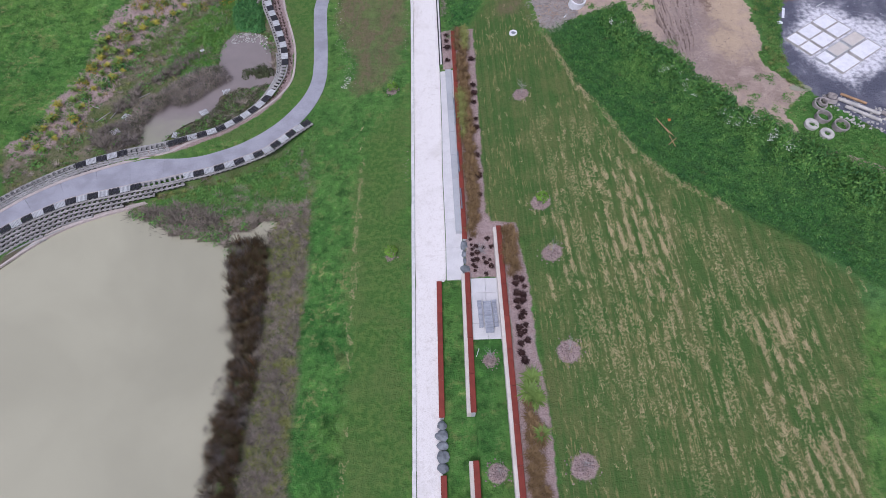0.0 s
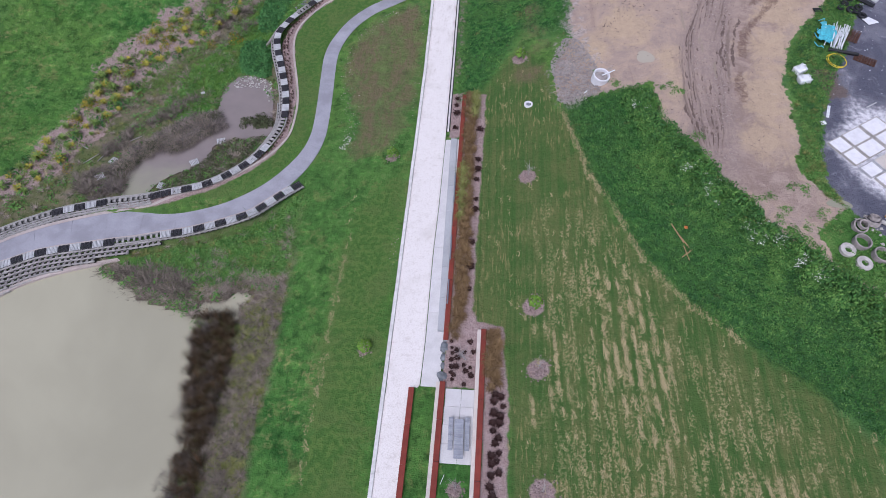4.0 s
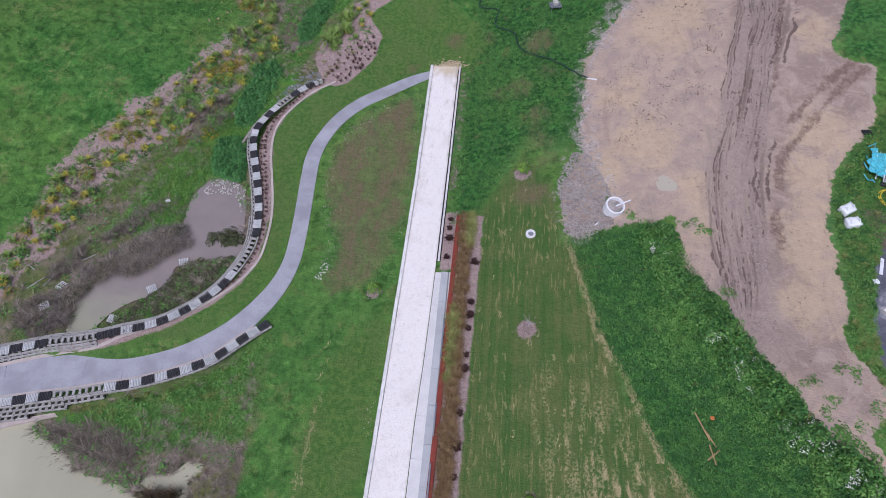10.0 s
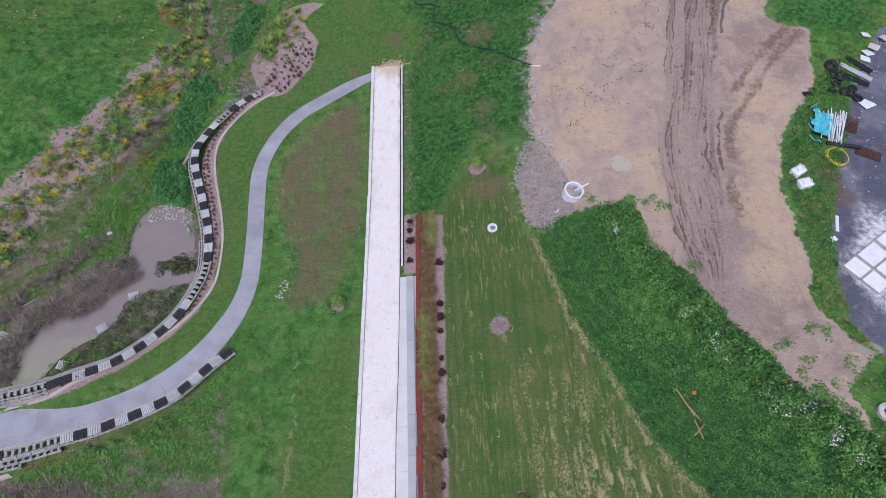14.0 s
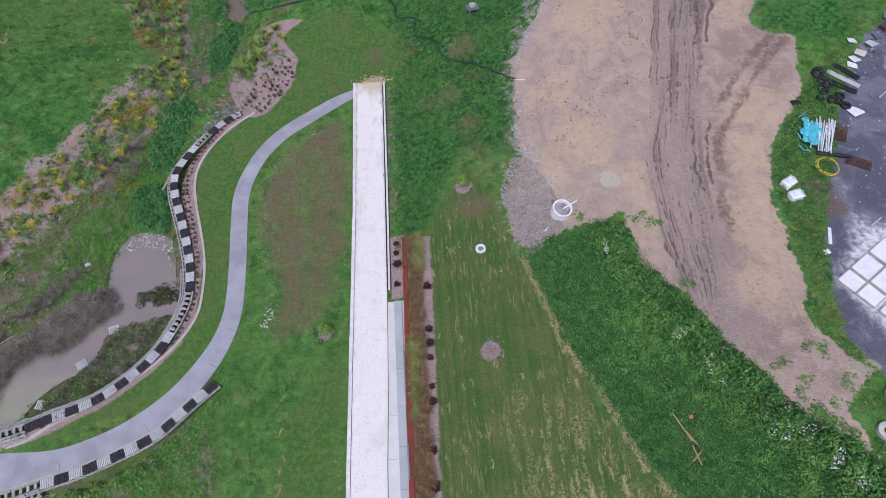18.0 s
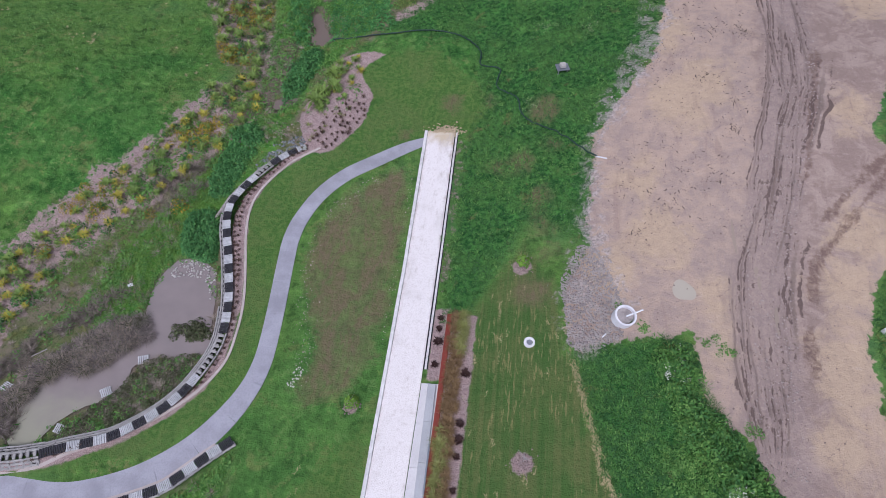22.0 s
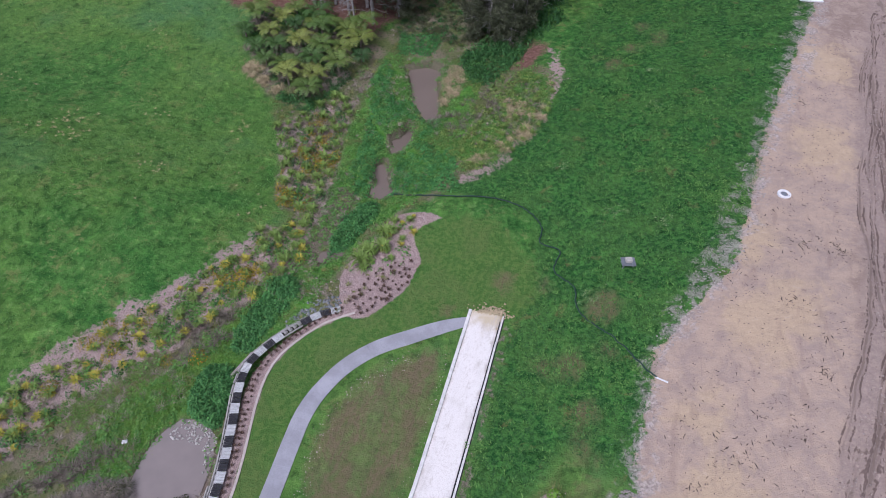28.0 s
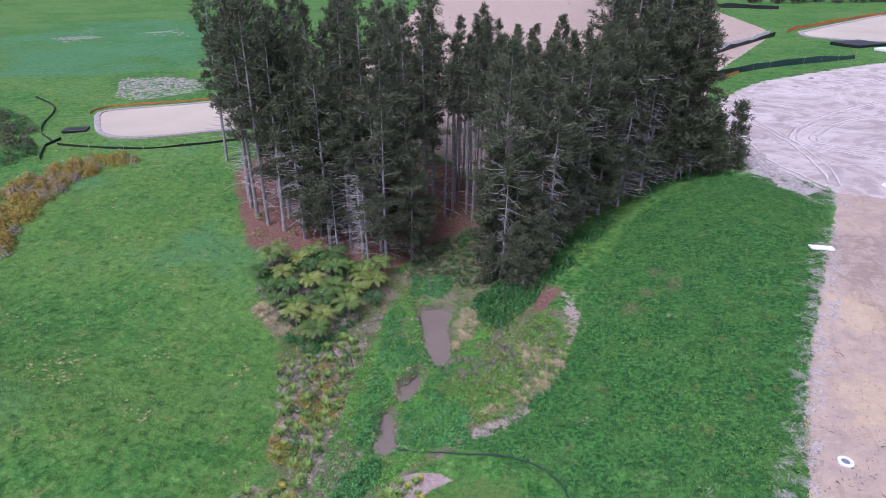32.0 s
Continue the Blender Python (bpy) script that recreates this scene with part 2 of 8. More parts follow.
MAT["hay"] = leafy("cut_hay", (0.36, 0.30, 0.16), (0.47, 0.39, 0.22), (0.25, 0.22, 0.09))
MAT["straw"] = leafy("dry_straw", (0.34, 0.27, 0.16), (0.44, 0.36, 0.22), (0.25, 0.22, 0.11))


def water_mat(name, col, rough):
    m = Nodes(name, rough, 0.0, 0.28)
    c = m.mix(m.step(m.noise(0.05, 4, warp=0.6), 0.3, 0.75), col, tuple(v * 0.82 for v in col))
    return m.done(c, m.noise(1.6, 3), 0.06, 0.02)


MAT["pond_water"] = water_mat("silty_pond_water", (0.375, 0.36, 0.265), 0.2)


def channel_mat():
    m = Nodes("murky_channel_water", 0.12, 0.0, 0.3)
    y = m.math('ADD', m.sep(m.geo.outputs["Position"])[1], m.math('MULTIPLY', m.noise(0.25, 4, warp=0.8), 7))
    c = m.mix(m.step(y, -25.0, -31.0), m.mix(m.noise(0.6, 4), (0.25, 0.215, 0.205), (0.185, 0.16, 0.155)), (0.27, 0.265, 0.20))
    return m.done(c, m.noise(1.6, 3), 0.05, 0.02)


MAT["stream_water"] = channel_mat()
MAT["pool_water"] = water_mat("brown_pool_water", (0.175, 0.14, 0.12), 0.10)
MAT["sediment_water"] = water_mat("milky_sediment_water", (0.46, 0.385, 0.30), 0.45)


def gravel_mat():
    m = Nodes("white_crushed_shell", 0.95)
    big, fine, pit = m.noise(0.35, 5), m.noise(9, 4), m.voronoi(14)
    c = m.mix(m.step(big, 0.50, 0.72), (0.68, 0.65, 0.63), (0.60, 0.57, 0.545))
    c = m.mix(m.math('MULTIPLY', m.step(m.noise(2.2, 6, 0.75), 0.53, 0.66), 0.55), c, (0.50, 0.46, 0.43))
    c = m.mix(m.math('MULTIPLY', m.step(fine, 0.45, 0.75), 0.5), c, (0.45, 0.41, 0.37))
    y = m.sep(m.geo.outputs["Position"])[1]
    c = m.mix(m.math('MULTIPLY', m.step(m.math('ADD', y, m.math('MULTIPLY', m.noise(0.8, 4), 5)), 0.2, 2.8), 0.9), c, (0.47, 0.39, 0.26))
    rim = m.math('ADD', m.attr("margin"), m.math('MULTIPLY', m.math('SUBTRACT', m.noise(0.9, 5, 0.65), 0.5), 1.6))
    c = m.mix(m.math('MULTIPLY', m.step(rim, 0.72, 1.2), m.math('ADD', 0.25, m.math('MULTIPLY', m.step(y, -30, -6), 0.5))), c, (0.38, 0.335, 0.285))
    grime = m.noise(1.0, 6, 0.7, stretch=(1.6, 0.5, 1.0))
    c = m.mix(m.math('MULTIPLY', m.step(grime, 0.56, 0.68), m.math('ADD', 0.12, m.math('MULTIPLY', m.step(y, -28, -10), 0.45))), c, (0.44, 0.40, 0.36))
    return m.done(c, m.math('ADD', fine, pit), 0.4, 0.03)


MAT["gravel"] = gravel_mat()


def ground_mat():
    m = Nodes("land", 0.95, 0.0, 0.15)
    xyz = m.sep(m.geo.outputs["Position"])
    n1, n2, n3, n4 = m.noise(0.045, 4), m.noise(0.33, 5, warp=0.4), m.noise(2.4, 5), m.noise(11, 4)
    rag = m.math('ADD', m.math('MULTIPLY', m.math('SUBTRACT', n2, 0.5), 2.2), m.math('MULTIPLY', m.math('SUBTRACT', n3, 0.5), 1.3))

    def zone(name, amount=1.0, width=0.18):
        v = m.math('ADD', m.attr(name), m.math('MULTIPLY', rag, amount))
        return m.step(v, -width, width)

    # pasture
    clump = m.noise(1.25, 6, 0.62, warp=0.5)
    c = m.mix(m.step(n2, 0.38, 0.62), (0.036, 0.128, 0.024), (0.068, 0.178, 0.036))
    c = m.mix(m.math('MULTIPLY', m.step(n1, 0.42, 0.60), 0.6), c, (0.108, 0.196, 0.036))
    # Gaps between clumps: plant shade painted into the grass colour.
    c = m.mix(m.math('MULTIPLY', m.step(clump, 0.52, 0.40), 0.5), c, (0.010, 0.060, 0.012))
    c = m.mix(m.math('MULTIPLY', m.step(clump, 0.55, 0.66), 0.65), c, (0.128, 0.235, 0.065))
    c = m.mix(m.math('MULTIPLY', m.step(n4, 0.54, 0.66), 0.35), c, (0.125, 0.215, 0.06))
    heads = m.math('MULTIPLY', m.step(m.noise(0.16, 5, 0.7), 0.54, 0.66), m.step(m.noise(2.2, 4, 0.7), 0.50, 0.62))
    c = m.mix(m.math('MULTIPLY', m.step(m.noise(0.5, 7, 0.74, warp=0.4), 0.54, 0.64), 0.4), c, (0.205, 0.195, 0.075))
    c = m.mix(m.math('MULTIPLY', heads, 0.75), c, (0.24, 0.225, 0.095))
    vast = m.noise(0.011, 5, 0.6)
    c = m.mix(m.math('MULTIPLY', m.step(vast, 0.45, 0.62), 0.3), c, (0.11, 0.195, 0.045))
    # Distance haze over the far field, painted as a blue-green tint.
    c = m.mix(m.math('MULTIPLY', m.step(m.math('ADD', m.attr("z_haze"), m.math('MULTIPLY', m.math('SUBTRACT', n1, 0.5), 60)), -6, 10), 0.8), c, m.mix(n1, (0.045, 0.15, 0.062), (0.075, 0.19, 0.085)))
    c = m.mix(1.0, c, (0.95, 0.945, 0.97), 'MULTIPLY')
    # dense, blue-green grass
    # The darker green paints shade between the leaf clumps.
    lush = m.mix(m.step(n3, 0.42, 0.58), (0.012, 0.062, 0.014), (0.050, 0.150, 0.032))
    lush = m.mix(m.math('MULTIPLY', m.step(n2, 0.46, 0.62), 0.45), lush, (0.075, 0.160, 0.038))
    lush = m.mix(m.math('MULTIPLY', m.step(n4, 0.52, 0.62), 0.55), lush, (0.085, 0.205, 0.058))
    lush = m.mix(m.math('MULTIPLY', m.step(m.noise(0.5, 4, 0.6, warp=0.5), 0.62, 0.70), 0.5), lush, (0.16, 0.125, 0.055))
    c = m.mix(zone("z_lush", 1.3, 0.9), c, lush)
    # Mottle: natural tone variation, its dark side deepened as painted plant shadow.
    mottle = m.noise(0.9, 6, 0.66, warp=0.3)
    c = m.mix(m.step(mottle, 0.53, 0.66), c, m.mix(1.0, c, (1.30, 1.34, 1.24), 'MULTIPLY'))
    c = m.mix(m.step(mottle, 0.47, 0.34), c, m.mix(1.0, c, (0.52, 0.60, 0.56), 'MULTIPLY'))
    # mown lawn
    streak = m.noise(1.0, 3, stretch=(2.6, 0.10, 1.0))
    mown = m.noise(1.0, 2, 0.4, stretch=(3.4, 0.045, 1.0))
    lawn = m.mix(m.step(n2, 0.36, 0.64), (0.056, 0.118, 0.028), (0.094, 0.132, 0.040))
    lawn = m.mix(m.math('MULTIPLY', m.step(mown, 0.46, 0.60), 0.38), lawn, (0.128, 0.135, 0.052))
    lawn = m.mix(m.math('MULTIPLY', m.step(mown, 0.45, 0.34), 0.32), lawn, (0.030, 0.085, 0.018))
    lawn = m.mix(m.math('MULTIPLY', m.step(n3, 0.52, 0.64), 0.35), lawn, (0.045, 0.100, 0.024))
    dash = m.math('MULTIPLY', m.step(m.noise(1.0, 4, 0.6, stretch=(4.6, 0.75, 1.0)), 0.56, 0.63), m.step(m.noise(0.22, 4, 0.6), 0.40, 0.58))
    lawn = m.mix(m.math('MULTIPLY', dash, 0.6), lawn, (0.255, 0.215, 0.10))
    lawn = m.mix(m.math('MULTIPLY', m.step(n4, 0.52, 0.66), 0.35), lawn, (0.040, 0.088, 0.022))
    c = m.mix(zone("z_lawn", 0.7, 0.6), c, lawn)
    fine_lawn = m.mix(m.step(n3, 0.42, 0.60), (0.054, 0.128, 0.026), (0.092, 0.160, 0.038))
    fine_lawn = m.mix(m.math('MULTIPLY', m.step(n2, 0.45, 0.62), 0.5), fine_lawn, (0.100, 0.145, 0.044))
    fine_lawn = m.mix(m.math('MULTIPLY', m.step(n4, 0.52, 0.66), 0.35), fine_lawn, (0.10, 0.155, 0.05))
    c = m.mix(zone("z_fine", 1.2, 0.9), c, fine_lawn)
    # hay left in rows
    hay = m.math('MULTIPLY', m.step(m.noise(1.0, 5, stretch=(2.3, 0.28, 1.0)), 0.46, 0.58), m.step(m.noise(5.5, 4, 0.7), 0.47, 0.57))
    c = m.mix(m.math('MULTIPLY', m.math('MULTIPLY', hay, zone("z_dry", 3.5, 3.0)), 0.6), c, (0.40, 0.33, 0.18))
    # worn ground inside the path's loop
    worn = m.mix(m.step(n3, 0.35, 0.7), (0.160, 0.122, 0.078), (0.115, 0.115, 0.052))
    worn = m.mix(m.math('MULTIPLY', m.step(streak, 0.45, 0.65), 0.25), worn, (0.12, 0.085, 0.065))
    c = m.mix(m.math('MULTIPLY', zone("z_worn", 1.6, 0.7), m.math('ADD', 0.5, m.math('MULTIPLY', m.step(m.noise(0.55, 6, 0.66, stretch=(1.3, 0.6, 1.0), warp=0.5), 0.42, 0.60), 0.42))), c, worn)
    # rough wetland
    wet = m.mix(m.step(n2, 0.35, 0.68), (0.095, 0.118, 0.040), (0.185, 0.150, 0.115))
    wet = m.mix(m.step(n3, 0.5, 0.7), wet, (0.05, 0.085, 0.025))
    c = m.mix(zone("z_wet", 1.0, 0.6), c, wet)
    green = m.mix(m.step(n3, 0.35, 0.7), (0.055, 0.17, 0.026), (0.10, 0.215, 0.035))
    c = m.mix(m.math('MULTIPLY', zone("z_marsh", 1.2, 0.6), m.step(n2, 0.3, 0.55)), c, green)
    # bark mulch
    chips = m.voronoi(16, out="Color")
    mulch = m.mix(m.step(n3, 0.3, 0.75), (0.36, 0.275, 0.265), (0.27, 0.19, 0.175))
    mulch = m.mix(0.35, mulch, m.mix(m.sep(chips)[0], (0.15, 0.10, 0.09), (0.46, 0.37, 0.35)))
    c = m.mix(zone("z_mulch", 0.35, 0.12), c, mulch)
    c = m.mix(m.math('MULTIPLY', zone("z_bark", 1.9, 0.35), m.step(n3, 0.36, 0.46)), c, mulch)
    # pine litter
    litter = m.mix(m.step(n3, 0.3, 0.75), (0.125, 0.062, 0.048), (0.20, 0.115, 0.095))
    c = m.mix(zone("z_litter", 1.8, 0.8), c, litter)
    # bare worked earth
    rut = m.noise(1.0, 5, stretch=(1.1, 0.22, 1.0), warp=0.8)
    drift, scuff = m.noise(0.55, 6, 0.68, warp=0.6), m.noise(1.9, 8, 0.74, warp=0.6)
    earth = m.mix(m.step(drift, 0.36, 0.66), (0.43, 0.335, 0.262), (0.335, 0.268, 0.232))
    earth = m.mix(m.step(m.math('ADD', m.attr("z_grey"), m.math('MULTIPLY', rag, 1.6)), -0.8, 0.8), earth, m.mix(m.step(drift, 0.4, 0.62), (0.275, 0.212, 0.180), (0.375, 0.298, 0.250)))
    earth = m.mix(m.math('MULTIPLY', m.step(m.math('ADD', m.attr("z_sand"), m.math('MULTIPLY', m.math('SUBTRACT', m.noise(0.4, 5, 0.65, warp=0.8), 0.5), 9.0)), -1.6, 1.0), 0.75), earth, m.mix(m.step(scuff, 0.4, 0.62), (0.50, 0.39, 0.26), (0.44, 0.345, 0.24)))
    earth = m.mix(m.math('MULTIPLY', m.step(rut, 0.55, 0.72), 0.4), earth, (0.26, 0.195, 0.165))
    churn = m.step(m.math('ADD', m.attr("z_churn"), m.math('MULTIPLY', rag, 0.9)), -0.5, 0.7)
    earth = m.mix(m.math('MULTIPLY', churn, 0.75), earth, m.mix(m.step(scuff, 0.42, 0.6), (0.27, 0.215, 0.195), (0.36, 0.29, 0.25)))
    smear = m.step(m.math('ADD', m.attr("z_tyre"), m.math('MULTIPLY', rag, 0.8)), -0.10, 0.30)
    earth = m.mix(m.math('MULTIPLY', smear, m.math('ADD', 0.4, m.math('MULTIPLY', m.step(scuff, 0.4, 0.6), 0.5))), earth, (0.165, 0.112, 0.09))
    earth = m.mix(m.math('MULTIPLY', m.step(m.math('ADD', m.attr("z_wetrut"), m.math('MULTIPLY', m.math('SUBTRACT', scuff, 0.5), 1.4)), 0.4, 0.85), 0.75), earth, m.mix(n3, (0.15, 0.115, 0.10), (0.23, 0.185, 0.16)))
    # Dark brown on the ridges: wet mud plus their shadowed sides, painted in.
    earth = m.mix(m.math('MULTIPLY', m.step(m.math('ADD', m.attr("z_crest_shade"), m.math('MULTIPLY', m.math('SUBTRACT', scuff, 0.5), 3.0)), 0.40, 0.68), 0.9), earth, (0.125, 0.092, 0.08))
    earth = m.mix(m.math('MULTIPLY', m.step(scuff, 0.58, 0.66), 0.5), earth, (0.22, 0.165, 0.14))
    earth = m.mix(m.math('MULTIPLY', m.step(scuff, 0.42, 0.34), 0.4), earth, (0.50, 0.42, 0.35))
    crumbs = m.math('MULTIPLY', m.step(m.noise(7.5, 3, 0.6), 0.66, 0.70), m.step(m.noise(0.7, 4, 0.6), 0.50, 0.60))
    earth = m.mix(m.math('MULTIPLY', crumbs, 0.8), earth, (0.13, 0.095, 0.08))
    earth = m.mix(1.0, earth, (0.90, 0.885, 0.885), 'MULTIPLY')
    c = m.mix(zone("z_earth", 0.9, 0.10), c, earth)
    # rubble margin
    stones = m.voronoi(6.5, out="Color")
    rub = m.mix(m.sep(stones)[0], (0.20, 0.175, 0.165), (0.44, 0.395, 0.375))
    c = m.mix(m.math('MULTIPLY', zone("z_rubble", 1.7, 0.4), m.math('MULTIPLY', m.step(m.noise(0.7, 6, 0.68, warp=0.5), 0.45, 0.55), 0.7)), c, rub)
    # pale clay
    clay = m.mix(m.step(m.noise(0.06, 6, 0.6, warp=2.5), 0.42, 0.6), (0.45, 0.385, 0.365), (0.33, 0.275, 0.26))
    clay = m.mix(m.math('MULTIPLY', m.step(m.noise(0.03, 8, 0.62, warp=5.0), 0.50, 0.56), 0.5), clay, (0.56, 0.50, 0.49))
    clay = m.mix(m.math('MULTIPLY', m.step(m.noise(0.5, 7, 0.72, warp=1.0), 0.54, 0.64), 0.6), clay, (0.27, 0.225, 0.21))
    c = m.mix(zone("z_clay", 1.5, 0.4), c, clay)
    # worn bitumen with cement dust
    tar = m.mix(m.step(n2, 0.40, 0.62), (0.098, 0.102, 0.135), (0.165, 0.165, 0.200))
    tar = m.mix(m.math('MULTIPLY', m.step(m.noise(0.5, 6, 0.7, warp=1.0), 0.56, 0.70), 0.55), tar, (0.42, 0.41, 0.45))
    tar = m.mix(m.math('MULTIPLY', m.step(n4, 0.5, 0.8), 0.4), tar, (0.035, 0.035, 0.042))
    dust = m.step(m.math('ADD', m.attr("z_dust"), m.math('MULTIPLY', rag, 1.5)), -0.5, 1.6)
    tar = m.mix(m.math('MULTIPLY', dust, m.math('ADD', m.math('MULTIPLY', m.step(n3, 0.33, 0.6), 0.45), 0.4)), tar, (0.78, 0.77, 0.80))
    c = m.mix(zone("z_tar", 0.7, 0.12), c, tar)
    # wet mud at the water's edge
    c = m.mix(m.math('MULTIPLY', zone("z_mud", 0.8, 0.3), 0.85), c, m.mix(n3, (0.10, 0.075, 0.06), (0.17, 0.13, 0.11)))
    calm = m.math('SUBTRACT', 1.0, m.math('MULTIPLY', zone("z_earth", 0.9, 0.3), 0.5))
    return m.done(c, m.math('MULTIPLY', calm, m.math('ADD', n3, m.math('MULTIPLY', n4, 0.6))), 0.8, 0.25)


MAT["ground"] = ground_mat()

# ---- plan: outlines on the ground, in metres ----
POND = [(-39.9, -49.1), (-35.5, -44.6), (-30.2, -42.4), (-29.6, -43.4), (-27.5, -44.6), (-24.6, -46.0), (-22.9, -46.5), (-19.9, -46.9), (-19.0, -48.4), (-18.6, -51.3), (-17.3, -56.9), (-17.0, -61.9), (-17.9, -64.7), (-17.1, -69.9), (-17, -95), (-64, -95), (-60, -62), (-46, -54)]
INLET = [(-19.3, -46.6), (-19.1, -45.8), (-18.0, -45.9), (-16.8, -45.5), (-16.5, -44.6), (-14.8, -44.8), (-14.6, -45.1), (-15.6, -45.8), (-15.8, -46.4), (-15.2, -47.3), (-16.1, -47.5), (-16.7, -47.0), (-18.4, -47.0)]
CHANNEL = [(-23.8, -18.9), (-22.6, -16.7), (-19.7, -17.2), (-18.6, -19.7), (-18.3, -21.5), (-17.9, -23.4), (-17.1, -25.3), (-20.0, -26.0), (-22.4, -26.3), (-23.4, -27.3), (-23.3, -28.8), (-23.9, -30.0), (-25.8, -30.9), (-27.6, -32.5), (-28.4, -34.2), (-29.1, -35.2), (-30.2, -34.6), (-30.6, -31.3), (-29.9, -29.9), (-28.7, -28.5), (-26.0, -28.2), (-25.5, -27.1), (-25.4, -26.1), (-24.6, -25.5), (-23.6, -25.2), (-23.4, -24.4), (-23.7, -23.4), (-23.6, -22.0), (-23.9, -20.6)]
POOLS = [[(-20.6, 38.1), (-18.0, 39.6), (-15.5, 39.2), (-15.6, 36.6), (-14.9, 34.2), (-13.8, 31.0), (-13.2, 28.2), (-14.0, 26.9), (-15.8, 28.6), (-17.2, 30.7), (-18.4, 34.0)],
         [(-17.6, 23.1), (-16.7, 24.0), (-16.4, 26.4), (-15.6, 26.0), (-15.2, 24.6), (-15.0, 22.2), (-15.8, 21.4), (-16.8, 21.0)],
         [(-18.1, 18.2), (-17.2, 19.1), (-16.4, 18.7), (-15.8, 16.4), (-14.3, 14.1), (-15.2, 13.2), (-16.6, 13.3), (-17.0, 15.6)],
         [(-18.6, 3.4), (-16.6, 4.6), (-16.4, 3.7), (-18.2, 2.4)]]
EARTH = [(20.2, 5.8), (17.4, 1.8), (14.8, -2.8), (14.2, -12.0), (14.6, -14.7), (12.5, -17.9), (12.4, -22.6), (13.6, -24.4), (16.6, -23.6), (20.0, -23.3), (21.3, -22.5), (21.6, -25.2), (22.0, -28.4), (22.9, -29.5), (24.3, -30.7), (25.0, -33.1), (26.3, -35.4), (27.6, -37.2), (28.7, -39.3), (29.5, -41.2), (31.0, -41.5), (35.0, -38.0), (33.1, -35.7), (31.9, -33.4), (32.7, -31.2), (33.1, -28.4), (33.4, -23.2), (34.5, -18.8), (37.5, -15.2), (39.4, -12.8), (39.7, -10.1), (40.4, -8.0), (40.4, -6.2), (39.0, -6.0), (37.5, -5.0), (37.6, -3.6), (38.8, 0.1), (40.0, 2.5), (45, 14), (60, 50), (70, 80), (36.8, 78.7), (33.0, 62.2), (29.6, 49.8), (25.5, 33.6), (23.0, 22.9), (21.5, 12.0)]
CLAY = [(23.1, 96), (24.0, 144.0), (36.3, 172), (75, 212), (130, 260), (190, 240), (160, 100), (70, 70), (36.2, 76.0), (28.9, 78.0)]
CLAY_NORTH = [(-85, 150), (-60, 100), (-40, 91), (-20, 84), (-3, 92), (20, 122), (24, 180), (60, 300), (40, 430), (-20, 560), (-190, 560), (-150, 400), (-112, 260)]
TAR = [(62, 8), (48.6, -6.0), (46.0, -8.2), (41.9, -14.4), (39.0, -21.1), (36.5, -26.2), (34.5, -32.4), (34.2, -35.5), (35.6, -38.6), (39.8, -43.9), (60, -62), (90, -60), (90, 0)]
DUST = [(35.2, -31.0), (39.0, -25.6), (46.0, -29.5), (47, -33), (39.5, -38.5), (37, -36)]
LAWN = [(5.3, -20.5), (9.0, -14), (11.5, -18), (12.3, -24.4), (13.0, -25.1), (14.6, -31.6), (16.4, -37.6), (18.5, -42.4), (21.4, -46.8), (25.1, -50.4), (29.3, -54.1), (32.6, -57.9), (29.3, -66.5), (27.2, -72.9), (24, -95), (8.6, -95), (8.2, -66), (8.0, -54.4), (7.6, -48.6), (4.8, -47.3)]
FINE = [(-2, -1), (-8, -4.8), (-11.8, -10), (-13.3, -14), (-12.8, -25), (-14, -30.3), (-19, -34.4), (-26.2, -36.6), (-26.4, -36.2), (-24, -33), (-19.3, -30), (-16.2, -27.5), (-15.2, -24), (-16.2, -17), (-17.6, -11), (-16.5, -7.2), (-12, -3.2), (-8.6, 0.5), (-8, 4), (-9.6, 7.6), (-7, 11), (-2, 12), (2, 8), (5, 3), (3, 0)]
ISLAND = [(-3.0, -4.9), (-2.3, -7.1), (-2.2, -12.2), (-2.3, -18.2), (-2.4, -21.8), (-3.0, -25.2), (-3.7, -26.7), (-4.8, -28.2), (-6.2, -29.3), (-7.6, -29.4), (-8.7, -27.9), (-8.0, -26.5), (-8.0, -24.5), (-8.8, -22.2), (-9.8, -19.0), (-10.3, -15.8), (-10.2, -12.6), (-9.1, -10.3), (-7.0, -7.7), (-4.7, -5.7)]
LAWN_WEST = [(-2.2, -30), (-4, -33), (-6.6, -36), (-7.0, -44), (-7.2, -95), (-2.5, -95)]
LUSH_EAST = [(12.9, -24.4), (14.0, -28.8), (15.0, -33.3), (16.7, -37.0), (18.5, -42.4), (21.4, -46.8), (25.1, -50.4), (29.3, -54.1), (33, -58), (38, -60), (46, -58), (36, -48), (30, -42), (26.5, -36), (24, -31), (21.5, -26), (20, -23)]
LUSH_NORTH = [(2.5, -24), (2.5, -2), (4, 5), (2, 13), (-8, 15), (-2, 24), (1, 34), (1, 46), (6, 66), (16, 82), (28, 84), (36, 78), (29.6, 49.8), (25.5, 33.6), (21.5, 12), (15, -3), (14, -14), (9, -12), (5.2, -20)]
